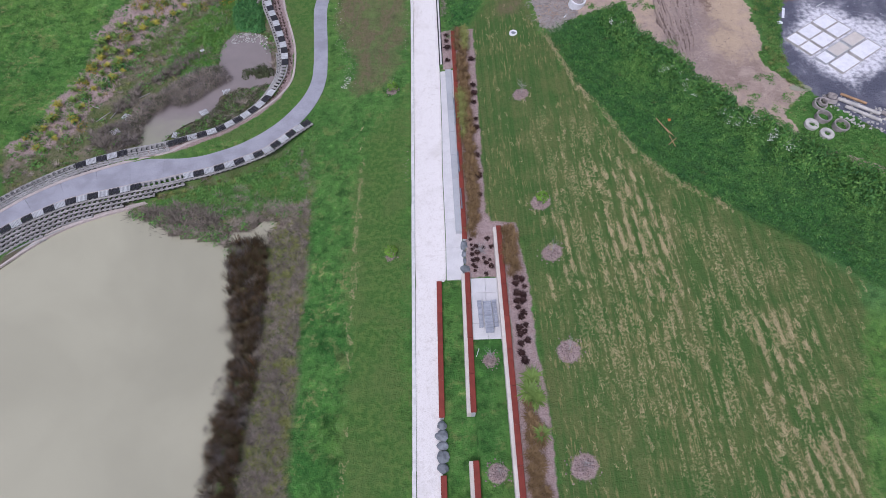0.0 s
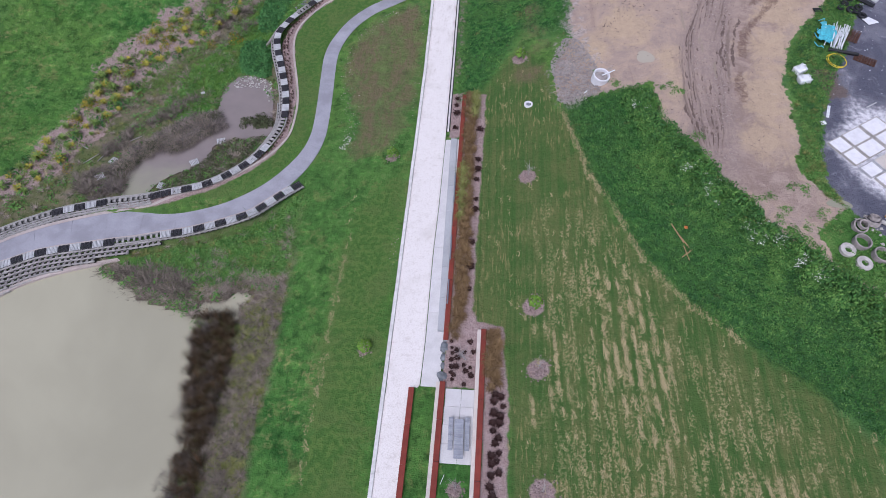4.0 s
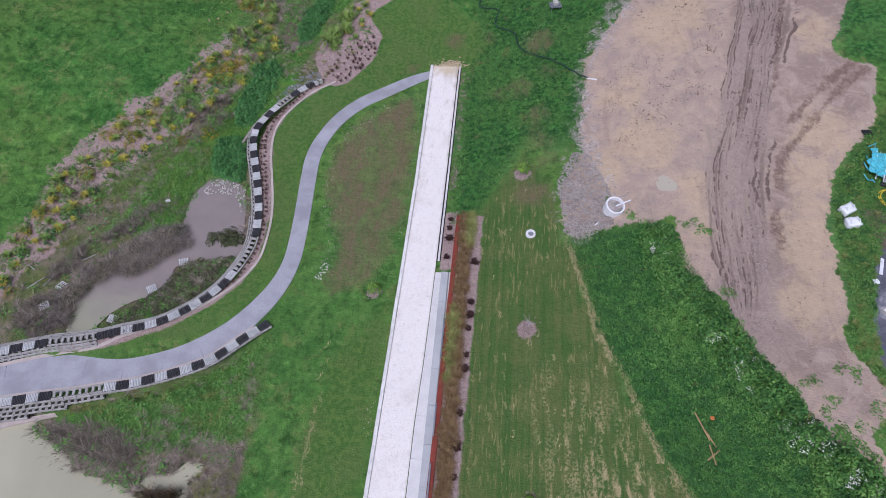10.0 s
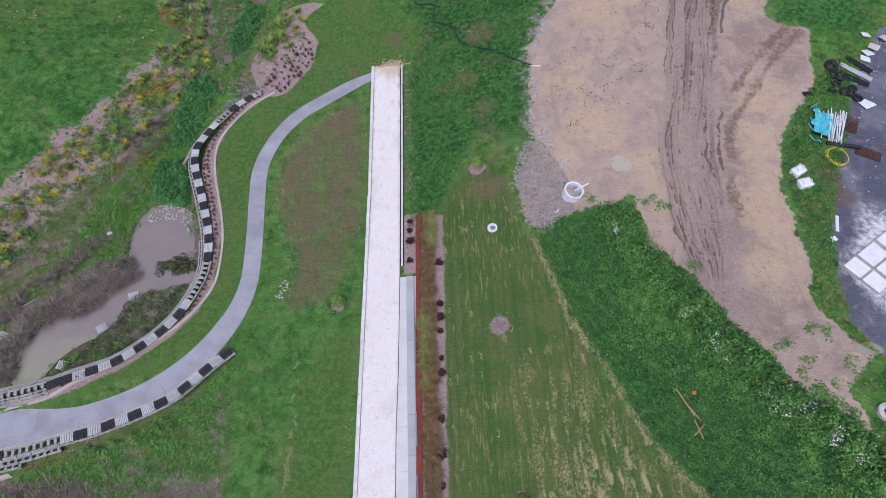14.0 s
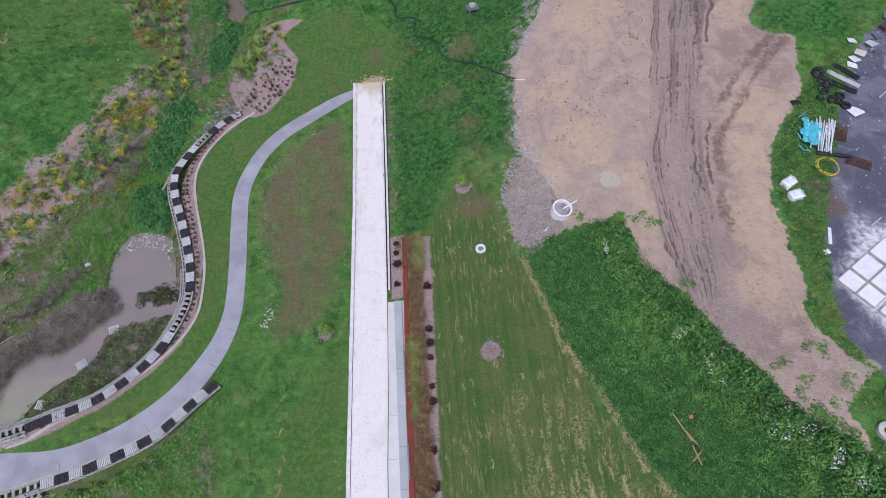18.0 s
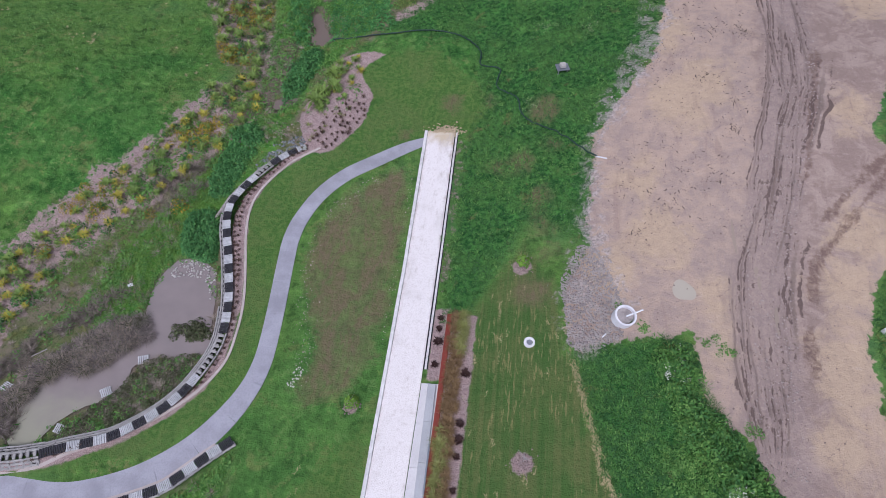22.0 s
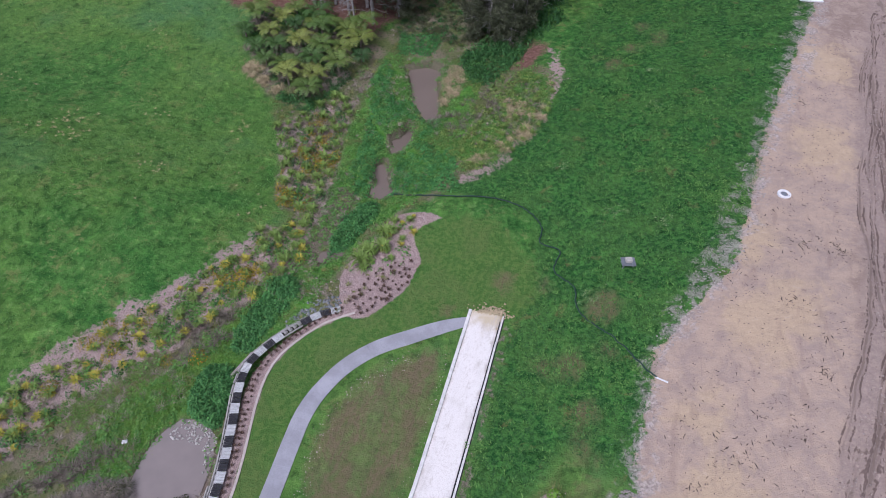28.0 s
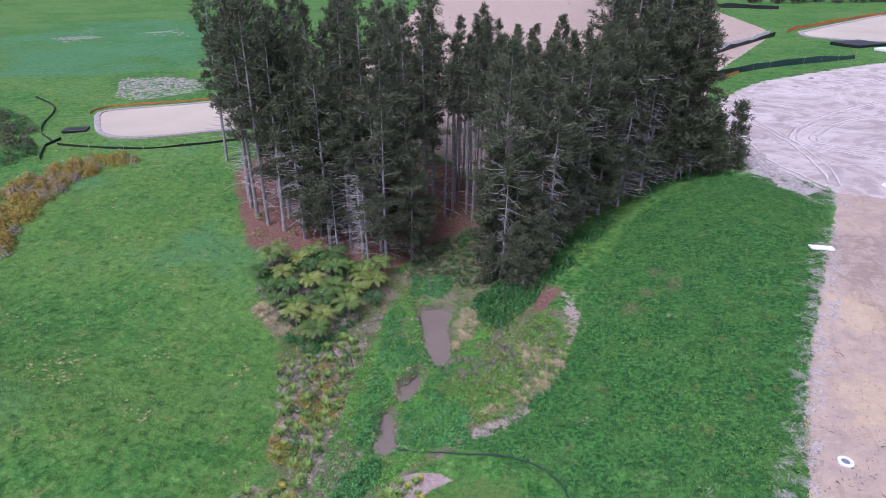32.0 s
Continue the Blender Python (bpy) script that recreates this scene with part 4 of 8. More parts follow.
def build_ground():
    gx = np.unique(np.round(np.r_[spread(-46, 46, 0.42, 2600), np.arange(-2.6, 11.6, 0.2), np.arange(24.0, 37.0, 0.11)], 3))
    gy = np.unique(np.round(np.r_[spread(-76, 72, 0.42, 2600), np.arange(-34, 14, 0.21)], 3))
    X, Y = np.meshgrid(gx, gy)
    relief, wet, crest = ruts(X, Y)
    lumps = np.clip(inside_by(EARTH, X, Y, 2.0), 0, 1) * (0.05 * ripple(X, Y, 1.7, 2) + 0.03 * ripple(X, Y, 0.8, 4))
    Z = ground_height(X, Y) + relief + lumps
    far = np.clip((np.hypot(X, Y - 20) - 520) / 600, 0, 1)
    Z = Z + far * 26 * (0.6 + 0.4 * np.sin(X * 0.004 + 1) * np.cos(Y * 0.005))
    ny, nx = X.shape
    co = np.stack([X, Y, Z], -1).reshape(-1, 3)
    i = np.arange(ny * nx).reshape(ny, nx)
    quads = np.stack([i[:-1, :-1], i[:-1, 1:], i[1:, 1:], i[1:, :-1]], -1).reshape(-1, 4)
    me = bpy.data.meshes.new("ground")
    me.vertices.add(len(co)), me.loops.add(quads.size), me.polygons.add(len(quads))
    me.vertices.foreach_set("co", co.ravel())
    me.loops.foreach_set("vertex_index", quads.ravel())
    me.polygons.foreach_set("loop_start", np.arange(0, quads.size, 4))
    me.polygons.foreach_set("use_smooth", np.ones(len(quads), bool))
    me.update(calc_edges=True)
    x, y = co[:, 0], co[:, 1]
    ring = np.full(x.shape, -8.0)
    for cx, cy, r in RINGS:
        ring = np.maximum(ring, 0.8 * r - np.hypot(x - cx, y - cy))
    zones = {
        "z_lush": union_by([LUSH_EAST, LUSH_NORTH, [(38, -5), (41, -6), (44, -7.5), (62, 8), (80, 40), (62, 45), (46, 14), (39, 1)]], x, y), "z_lawn": union_by([LAWN], x, y), "z_fine": union_by([FINE, LAWN_WEST], x, y),
        "z_dry": union_by([[(11, -36), (16, -40), (20, -50), (29, -56), (29, -64), (26, -75), (18, -75), (11, -62)]], x, y), "z_worn": np.maximum(union_by([ISLAND], x, y), np.max([r - np.hypot(x - a, (y - b) * 0.8) for a, b, r in ((10.1, 1.7, 1.3), (8.2, -4.8, 0.9), (11.0, -2.9, 0.7), (12.0, 45, 1.0), (7.0, 40.5, 1.0), (9.6, 48.5, 0.8), (10.0, -9.0, 0.8), (10.3, -12.0, 1.0), (9.8, -19.0, 1.1), (11.0, -15.4, 0.8), (5.0, 41.5, 0.7), (9.0, 43.0, 0.8), (6.0, -5.0, 0.6), (4.6, 4.0, 0.7), (1.0, 4.5, 0.9), (-4.0, -1.0, 0.8))], 0)),
        "z_wet": union_by([WETLAND, BANK_SOUTH, [(-25, 43), (-9, 41), (-6, 50), (-10, 60), (-18, 66), (-26, 52)]], x, y), "z_marsh": union_by([MARSH, EAST_BANK, [(-12.2, -33.5), (-15, -36.5), (-22, -40), (-29, -42.0), (-26, -43.6), (-20, -44), (-12, -43)]], x, y), "z_haze": union_by([FAR_FIELD], x, y), "z_mulch": np.maximum(union_by([*MULCH[:3], NORTH_BED], x, y), ring), "z_bark": np.maximum(union_by([*MULCH[4:], MARGIN, NORTH_PLANTS], x, y) + 0.15, np.maximum(union_by([PINK_EDGE], x, y) + 0.1, 0.5 - line_gap(EAST_RIM, x, y))),
        "z_litter": union_by([LITTER, [(-5.8, 38), (-3.2, 38), (-2.0, 44), (-4.6, 45)]], x, y), "z_earth": union_by([EARTH, *TRACKS, CLAY_NORTH, FAR_SLOPE], x, y), "z_rubble": union_by([*RUBBLE, *FAR_PATCHES], x, y), "z_grey": union_by([GREY_EARTH], x, y),
        "z_clay": union_by([CLAY], x, y), "z_tar": union_by([TAR], x, y), "z_dust": union_by([DUST], x, y),
        "z_wetrut": wet.ravel(), "z_crest_shade": crest.ravel(), "z_churn": 2.3 - np.abs(along([tuple(p[:2]) for p in smooth_line(RUT_LINE, 1.5)], x, y)[0]).clip(0, 6),
        "z_tyre": 0.42 - np.min([line_gap(rows, x, y) for rows in TYRE_MARKS], 0), "z_sand": np.max([r - np.hypot(x - a, (y - b) * 0.75) for a, b, r in SAND], 0).clip(-4, 4),
        "z_mud": union_by([[(36.8, -22.0), (37.8, -22.4), (37.6, -23.6), (38.1, -24.8), (37.2, -25.2), (36.9, -23.6)], [(-19.6, 12.9), (-18.2, 12.2), (-18.0, 9.0), (-18.8, 6.1), (-19.1, 3.2), (-20.9, 0.1), (-21.5, -3.3), (-22.0, -5.1), (-22.6, -3.3), (-22.0, 1.7), (-20.0, 3.9), (-19.8, 7.3), (-19.9, 10.4)], POND, INLET, CHANNEL, *POOLS], x, y) + 0.5,
    }
    for name, v in zones.items():
        me.attributes.new(name, 'FLOAT', 'POINT').data.foreach_set("value", v.astype(np.float32))
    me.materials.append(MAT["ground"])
    return tagged(new("ground", me), "grassy land with mulch beds, bare earth and wetland", "ground", kind="structure")


build_ground()


# ---- mesh helpers ----
def mesh_object(name, verts, faces, mat, parent=None, label="", smooth=False):
    me = bpy.data.meshes.new(name)
    me.from_pydata([tuple(v) for v in verts], [], [tuple(f) for f in faces])
    me.materials.append(mat)
    if smooth:
        me.polygons.foreach_set("use_smooth", [True] * len(me.polygons))
    me.update()
    ob = new(name, me)
    ob.parent = parent
    return tagged(ob, label)


def part(name, bm, mat, parent=None, label="", smooth=False):
    me = bpy.data.meshes.new(name)
    bm.to_mesh(me)
    bm.free()
    me.materials.append(mat)
    if smooth:
        me.polygons.foreach_set("use_smooth", [True] * len(me.polygons))
    ob = new(name, me)
    ob.parent = parent
    return tagged(ob, label)


def share(name, me, m, parent=None, label=""):
    """One more object on a mesh that exists, at the pose m under its parent."""
    ob = new(name, me)
    ob.parent = parent
    ob.matrix_local = m
    return tagged(ob, label)


def thing(name, m, label, category, group="", kind=""):
    ob = new(name)
    ob.matrix_world = m
    ob.empty_display_size = 0.3
    return tagged(ob, label, category, group, kind)


def add_box(bm, c, size, rot=None, bevel=0.0):
    m = Matrix.Translation(c) @ (rot.to_4x4() if rot else Matrix()) @ Matrix.Diagonal((*size, 1))
    made = bmesh.ops.create_cube(bm, size=1.0, matrix=m)["verts"]
    if bevel:
        edges = list({e for v in made for e in v.link_edges})
        bmesh.ops.bevel(bm, geom=edges, offset=bevel, segments=1, affect='EDGES')


def box_mesh(name, size, mat, bevel=0.0):
    bm = bmesh.new()
    add_box(bm, (0, 0, 0), size, None, bevel)
    me = bpy.data.meshes.new(name)
    bm.to_mesh(me)
    bm.free()
    me.materials.append(mat)
    return me


def add_tube(bm, a, b, r0, r1, sides=6, caps=True):
    a, b = Vector(a), Vector(b)
    q = (b - a).to_track_quat('Z', 'Y')
    rings = []
    for p, r in ((a, r0), (b, r1)):
        rings.append([bm.verts.new(p + q @ Vector((r * math.cos(2 * math.pi * k / sides), r * math.sin(2 * math.pi * k / sides), 0))) for k in range(sides)])
    for k in range(sides):
        bm.faces.new((rings[0][k], rings[0][(k + 1) % sides], rings[1][(k + 1) % sides], rings[1][k]))
    if caps:
        bm.faces.new(rings[0][::-1]), bm.faces.new(rings[1])


def gz(x, y):
    return float(ground_height(np.array([float(x)]), np.array([float(y)]))[0])


def sheet(name, poly, z, mat, label, category, kind="structure", step=1.2, grow=0.0):
    """A level sheet over an outline, a little larger than it."""
    p = np.array(poly, float)
    line = smooth_line(np.vstack([p, p[:1]]), step)[:-1]
    n = normals_of(line)
    area = np.sum(line[:, 0] * np.roll(line[:, 1], -1) - np.roll(line[:, 0], -1) * line[:, 1])
    line = line[:, :2] + n * (-grow if area > 0 else grow)
    bm = bmesh.new()
    f = bm.faces.new([bm.verts.new((a, b, z)) for a, b in line])
    bmesh.ops.triangulate(bm, faces=[f])
    for q in bm.faces:
        if q.normal.z < 0:
            q.normal_flip()
    return tagged(part(name, bm, mat), label, category, kind=kind)


sheet("pond_water", POND, POND_LEVEL, MAT["pond_water"], "still beige silty water filling the pond", "water", grow=0.5)
sheet("inlet_water", INLET, POND_LEVEL + 0.01, MAT["pond_water"], "beige backwater beside the pond bank", "water", grow=0.1)
sheet("channel_water", CHANNEL, CHANNEL_LEVEL, MAT["stream_water"], "murky grey water in the wetland channel", "water", grow=0.3)
for pool, level in zip(POOLS, POOL_LEVELS):
    sheet("stream_water", pool, level, MAT["pool_water"], "muddy brown stream pool among cress", "water", grow=0.2, step=0.6)

# ---- paths and paving ----
def ribbon(name, rows, thick, lift, mat, parent, z_of=None):
    """A paved strip along rows of (x, y, half width), with sides."""
    rows = np.array(rows, float)
    n = normals_of(rows)
    verts, faces = [], []
    zf = z_of or (lambda a, b: causeway(np.array([a]), np.array([b]))[0])
    for (x, y, w), (u, v) in zip(rows, n):
        cols = [(x + u * w, y + v * w), (x + u * w / 3, y + v * w / 3), (x - u * w / 3, y - v * w / 3), (x - u * w, y - v * w)]
        zs = [float(zf(a, b)) + lift for a, b in cols]
        verts += [(cols[0][0], cols[0][1], zs[0] - thick)] + [(a, b, z) for (a, b), z in zip(cols, zs)] + [(cols[3][0], cols[3][1], zs[3] - thick)]
    k = 6
    for i in range(len(rows) - 1):
        for j in range(k - 1):
            a = i * k + j
            faces.append((a, a + 1, a + k + 1, a + k))
    faces += [tuple(range(k))[::-1], tuple((len(rows) - 1) * k + j for j in range(k))]
    faces = [f[::-1] for f in faces]
    ob = mesh_object(name, verts, faces, mat, parent)
    ob.data.attributes.new("margin", 'FLOAT', 'POINT').data.foreach_set("value", [1.0, 1.0, 0.0, 0.0, 1.0, 1.0] * len(rows))
    return ob


footpath = thing("footpath", Matrix(), "winding grey concrete footpath with broom finish", "path", kind="structure")
line = smooth_line(FOOTPATH, 0.4)
bay = 8
for k in range(0, len(line) - 1, bay):
    piece = line[k:k + bay + 1].copy()
    if len(piece) > 1:
        d = piece[-1, :2] - piece[-2, :2]
        piece[-1, :2] -= d / max(np.hypot(*d), 1e-6) * 0.008
        ribbon("concrete_bay", piece, 0.2, 0.03, MAT["path_concrete"], footpath)

white = thing("gravel_walk", Matrix(), "straight white crushed-shell walk with pale timber edging", "path", kind="structure")
ys = np.r_[np.arange(0.2, -54, -1.0), np.arange(-54, -111, -3.0)]
left = np.interp(ys, [-110, -71, -40, -17, 0.3], [-2.3, -2.0, -1.74, -1.56, -1.66])
right = np.interp(ys, [-110, -71, -53.4, -53.3, -49.3, -40.5, -35.7, -27.5, -12, 0.3], [0.15, 0.2, 0.42, 1.12, 1.24, 1.25, 1.40, 1.50, 1.50, 1.46])
inner = left + 0.32
ribbon("shell_surface", np.stack([(inner + right) / 2, ys, (right - inner) / 2], 1), 0.3, 0.03, MAT["gravel"], white)


def lengths(name, x, wide, lift, mat, label, first, last, bay=3):
    """Kerb lengths end to end along the walk; x: middle line over ys."""
    keep = np.where((ys <= first) & (ys >= last))[0]
    for k in range(keep[0], keep[-1], bay):
        e = min(k + bay, keep[-1])
        yy = ys[k:e + 1].copy()
        yy[-1] += 0.02
        rows = np.stack([x[k:e + 1] + random.uniform(-0.015, 0.015), yy, np.full(e + 1 - k, wide)], 1)
        tagged(ribbon(name, rows, 0.35, lift + random.uniform(-0.008, 0.008), mat, white), label)


lengths("kerb_length", left + 0.14, 0.145, 0.11, MAT["white_kerb"], "white concrete kerb", 0.3, -111)
lengths("kerb_length", right + 0.21, 0.085, 0.07, MAT["white_kerb"], "narrow pale concrete kerb", 0.3, -26.5)
# Black strips stand in for the shadow gaps on both sides of this kerb.
lengths("drain_channel", right + 0.07, 0.055, 0.015, MAT["black_plastic"], "black strip standing in for a shadow gap", 0.3, -26.5, 6)
lengths("drain_channel", right + 0.345, 0.05, 0.02, MAT["black_plastic"], "black strip standing in for a shadow gap", 0.3, -26.5, 6)

platform = thing("paved_strip", Matrix(), "pale concrete paving strip beside the shell walk", "paving", kind="structure")
for y0 in np.arange(-27.0, -53.0, -3.27):
    y1 = y0 - 3.25
    yy = np.linspace(y0, y1, 4)
    lo = np.interp(yy, [-53.4, -49.3, -40.5, -35.7, -27], [1.18, 1.30, 1.31, 1.46, 1.56])
    hi = np.interp(yy, [-53.4, -27], [2.72, 2.95])
    ribbon("paving_bay", np.stack([(lo + hi) / 2, yy, (hi - lo) / 2], 1), 0.25, 0.06, MAT["pale_paving"], platform)

kerb = thing("mowing_kerb", Matrix(), "narrow buff concrete mowing kerb along the lawn", "kerb", kind="structure")
KERB = [(-12.1, -2.9, 0.11), (-14.6, -4.8, 0.11), (-16.2, -7.2, 0.11), (-17.1, -9.4, 0.11), (-17.25, -11.5, 0.11), (-16.85, -14.0, 0.11), (-16.1, -16.7, 0.11), (-15.4, -19.3, 0.11), (-14.95, -21.6, 0.11), (-14.8, -23.9, 0.11), (-14.9, -26.2, 0.11), (-15.6, -28.0, 0.12), (-16.7, -29.6, 0.12), (-18.3, -31.2, 0.12), (-20.4, -32.8, 0.13), (-22.5, -34.0, 0.13), (-24.8, -35.2, 0.14), (-26.6, -36.4, 0.15), (-29.2, -37.1, 0.16), (-32.3, -38.1, 0.16), (-35.8, -39.5, 0.16), (-38.7, -41.2, 0.16), (-41.2, -43.3, 0.16), (-47, -48.7, 0.16), (-53, -55, 0.16)]
line = smooth_line(KERB, 0.5)
for k in range(0, len(line) - 1, 6):
    ribbon("kerb_length", line[k:k + 7], 0.3, 0.07, MAT["kerb"], kerb)

# ---- crib retaining walls ----
def slat_panel_mesh(name, mat):
    return box_mesh(name, (0.098, 0.74, 0.05), mat, 0.008)


SLAT_PALE, SLAT_DARK = slat_panel_mesh("slat", MAT["panel_pale"]), slat_panel_mesh("slat", MAT["panel_dark"])
BEARER = box_mesh("bearer", (0.98, 0.09, 0.08), MAT["crib_pale"], 0.01)
frame_bm = bmesh.new()
for side in (-0.28, 0.28):
    add_box(frame_bm, (0, side, -0.065), (0.98, 0.09, 0.08), None, 0.01)
PANEL_FRAME = bpy.data.meshes.new("slatted_panel")
frame_bm.to_mesh(PANEL_FRAME), frame_bm.free()
PANEL_FRAME.materials.append(MAT["crib_pale"])
BLOCK = box_mesh("header_block", (0.21, 0.42, 0.13), MAT["crib_pale"], 0.015)
STRETCHER = box_mesh("stretcher", (0.97, 0.13, 0.13), MAT["crib_pale"], 0.015)
# Near-black block, set back below each stretcher.
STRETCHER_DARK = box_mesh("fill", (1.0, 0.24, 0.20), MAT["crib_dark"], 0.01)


def crib_wall(label, rows, top, kinds, tiers, out, inner=0, drop=0.24):
    """A wall along rows of (x, y). kinds: per metre p (pale panel), d (dark panel) or - (open ladder). tiers: courses below, from end to end; out: side to which they step; inner: courses laid towards the path; drop: height of a course."""
    line = smooth_line(rows, 1.0)
    n = normals_of(line) * out
    wall = thing("crib_wall", Matrix(), label, "retaining wall", kind="structure")
    count = len(line) - 1
    for k in range(count):
        a, b = line[k], line[k + 1]
        c = (a + b)[:2] / 2
        z = top(*c)
        turn = math.degrees(math.atan2(b[1] - a[1], b[0] - a[0]))
        kind = kinds[min(k, len(kinds) - 1)]
        o = n[k]
        if kind in "pd":
            panel = new("slatted_panel", PANEL_FRAME)
            panel.parent = wall
            panel.matrix_local = pose(c[0], c[1], z, random.uniform(-1.5, 1.5), random.uniform(-1.5, 1.5), turn + random.uniform(-1.5, 1.5))
            for q in range(8):
                share("slat", SLAT_PALE if kind == "p" else SLAT_DARK, pose(-0.43 + 0.122 * q, random.uniform(-0.02, 0.02), random.uniform(-0.006, 0.006), 0, 0, random.uniform(-1, 1)), panel)
        else:
            for s in (-0.3, 0.3):
                share("stretcher", STRETCHER, pose(c[0] + o[0] * s, c[1] + o[1] * s, z - 0.05, 0, 0, turn), wall)
            for q in (-0.25, 0.25):
                d = (b - a)[:2] / np.hypot(*(b - a)[:2])
                share("header_block", BLOCK, pose(c[0] + d[0] * q, c[1] + d[1] * q, z + 0.04, 0, 0, turn), wall)
        deep = int(round(np.interp(k / max(count - 1, 1), [t for t, _ in tiers], [v for _, v in tiers])))
        low = min(drop, 1.28 / max(deep, 1))
        for t in range(-inner, deep):
            s, h = (0.42 + 0.29 * t, z - 0.16 - low * t) if t >= 0 else (-0.24 + 0.29 * t, z - 0.08 + 0.03 * t)
            px, py, in_by = c[0] + o[0] * s, c[1] + o[1] * s, 0.14 if t >= 0 else -0.1
            share("stretcher", STRETCHER, pose(px, py, h, 0, 0, turn), wall)
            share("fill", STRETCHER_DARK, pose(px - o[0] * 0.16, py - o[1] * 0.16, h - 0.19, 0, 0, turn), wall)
            for q in ((-0.25, 0.25) if t % 2 else (-0.45, 0.05)):
                d = (b - a)[:2] / np.hypot(*(b - a)[:2])
                share("header_block", BLOCK, pose(px + d[0] * q - o[0] * in_by, py + d[1] * q - o[1] * in_by, h - 0.07, 0, 0, turn), wall)
    return wall


CRIB_NORTH = [(-13.6, -2.8), (-15.2, -3.9), (-16.4, -5.2), (-17.5, -6.8), (-18.5, -8.6), (-19.2, -10.4), (-19.2, -11.8), (-18.8, -13.5), (-18.0, -15.7), (-17.3, -17.7), (-16.7, -19.6), (-16.2, -21.5), (-15.95, -23.1), (-15.85, -24.7), (-16.1, -26.2), (-16.6, -27.6), (-17.3, -29.2), (-18.2, -30.5), (-19.2, -31.6), (-20.4, -32.6), (-21.8, -33.6), (-23.5, -34.3), (-25.3, -34.9), (-26.7, -35.5)]
CRIB_WEST = [(-26.7, -35.4), (-28.4, -35.9), (-30.4, -36.3), (-32.0, -36.8), (-34.6, -37.7), (-36.6, -38.7), (-38.9, -40.1), (-41.5, -42.1), (-47.5, -47.6), (-53.5, -54)]
CRIB_SOUTH = [(-12.4, -32.8), (-13.7, -34.0), (-14.9, -35.2), (-16.2, -36.5), (-17.5, -37.3), (-19.4, -38.2), (-20.9, -38.8), (-22.5, -39.35), (-24.1, -39.75), (-26.5, -40.45), (-28.8, -40.95), (-31.3, -41.57), (-33.3, -42.05), (-35.25, -42.7), (-36.9, -43.6), (-38.2, -44.35), (-40.1, -45.7), (-45, -50.2), (-50, -56)]


def crib_top(x, y):
    return float(np.interp(y, [-45, -30, -14, -2], [-0.95, -0.9, -0.65, -0.35]))


crib_wall("crib wall topped with alternating pale and charcoal slatted panels above the channel", CRIB_NORTH, crib_top, "pdpd--" + "pd" * 9 + "----" + "pd" * 6, [(0, 2), (1, 3)], -1)
crib_wall("stepped crib wall with slatted panels and open concrete courses", CRIB_WEST, crib_top, "----dpdpd-----------", [(0, 3), (1, 4)], -1, 2)
crib_wall("pond-side crib wall of stacked concrete courses topped with slatted panels", CRIB_SOUTH, crib_top, "dpdpdpdpdpdpdp----" + "dp" * 14, [(0, 1), (0.28, 1), (0.33, 2), (0.41, 3), (0.47, 4), (0.54, 5), (0.6, 6), (0.66, 7), (1, 9)], 1)
line = smooth_line(CRIB_SOUTH, 0.6)
line = np.c_[line - normals_of(line) * 0.56, np.full(len(line), 0.10)][2:-4]
for k in range(0, len(line) - 1, 6):
    ribbon("kerb_length", line[k:k + 7], 0.3, 0.05, MAT["kerb"], kerb)
foot = thing("wall_footing", Matrix(), "pale concrete footing at the pond's edge", "footing", kind="structure")
line = smooth_line([(-27.6, -41.9, 0.2), (-29.4, -42.4, 0.2), (-31.9, -43.2, 0.2), (-34.3, -44.2, 0.2), (-36.1, -45.2, 0.2), (-37.3, -46.2, 0.2), (-38.5, -47.3, 0.2), (-40.6, -49.4, 0.2), (-45, -54, 0.2)], 0.6)
ribbon("footing_length", line, 0.6, 0.0, MAT["kerb"], foot, lambda a, b: -2.16)


# ---- capped garden walls ----
def capped_wall(label, x0, y0, x1, y1, base, top, ledge=0.0, cap_len=3.0):
    """A low wall of capping stones; ledge: width of the cream ledge on its west side."""
    wall = thing("garden_wall", pose(x0, y0, base, 0, 0, math.degrees(math.atan2(x1 - x0, y0 - y1))), label, "wall", group="capped garden walls")
    length = math.hypot(x1 - x0, y1 - y0)
    h = top - base
    bm = bmesh.new()
    add_box(bm, (0, -length / 2, h / 2 - 0.25), (0.30, length, h + 0.42), None, 0.01)
    part("wall_body", bm, MAT["plinth"], wall)
    if ledge:
        bm = bmesh.new()
        add_box(bm, (-0.22 - ledge / 2 + 0.06, -length / 2, h / 2 - 0.33), (ledge, length, h + 0.35), None, 0.015)
        part("ledge", bm, MAT["wall_face"], wall, "cream concrete ledge")
    k = max(1, round(length / cap_len))
    step = length / k
    bm = bmesh.new()
    add_box(bm, (0, 0, 0), (0.44, step - 0.025, 0.10), None, 0.02)
    me = bpy.data.meshes.new("capping")
    bm.to_mesh(me), bm.free()
    me.materials.append(MAT["red_cap"])
    for i in range(k):
        share("capping", me, pose(random.uniform(-0.006, 0.006), -(i + 0.5) * step, h, 0, 0, random.uniform(-0.15, 0.15)), wall, "red oxide capping")
    return wall


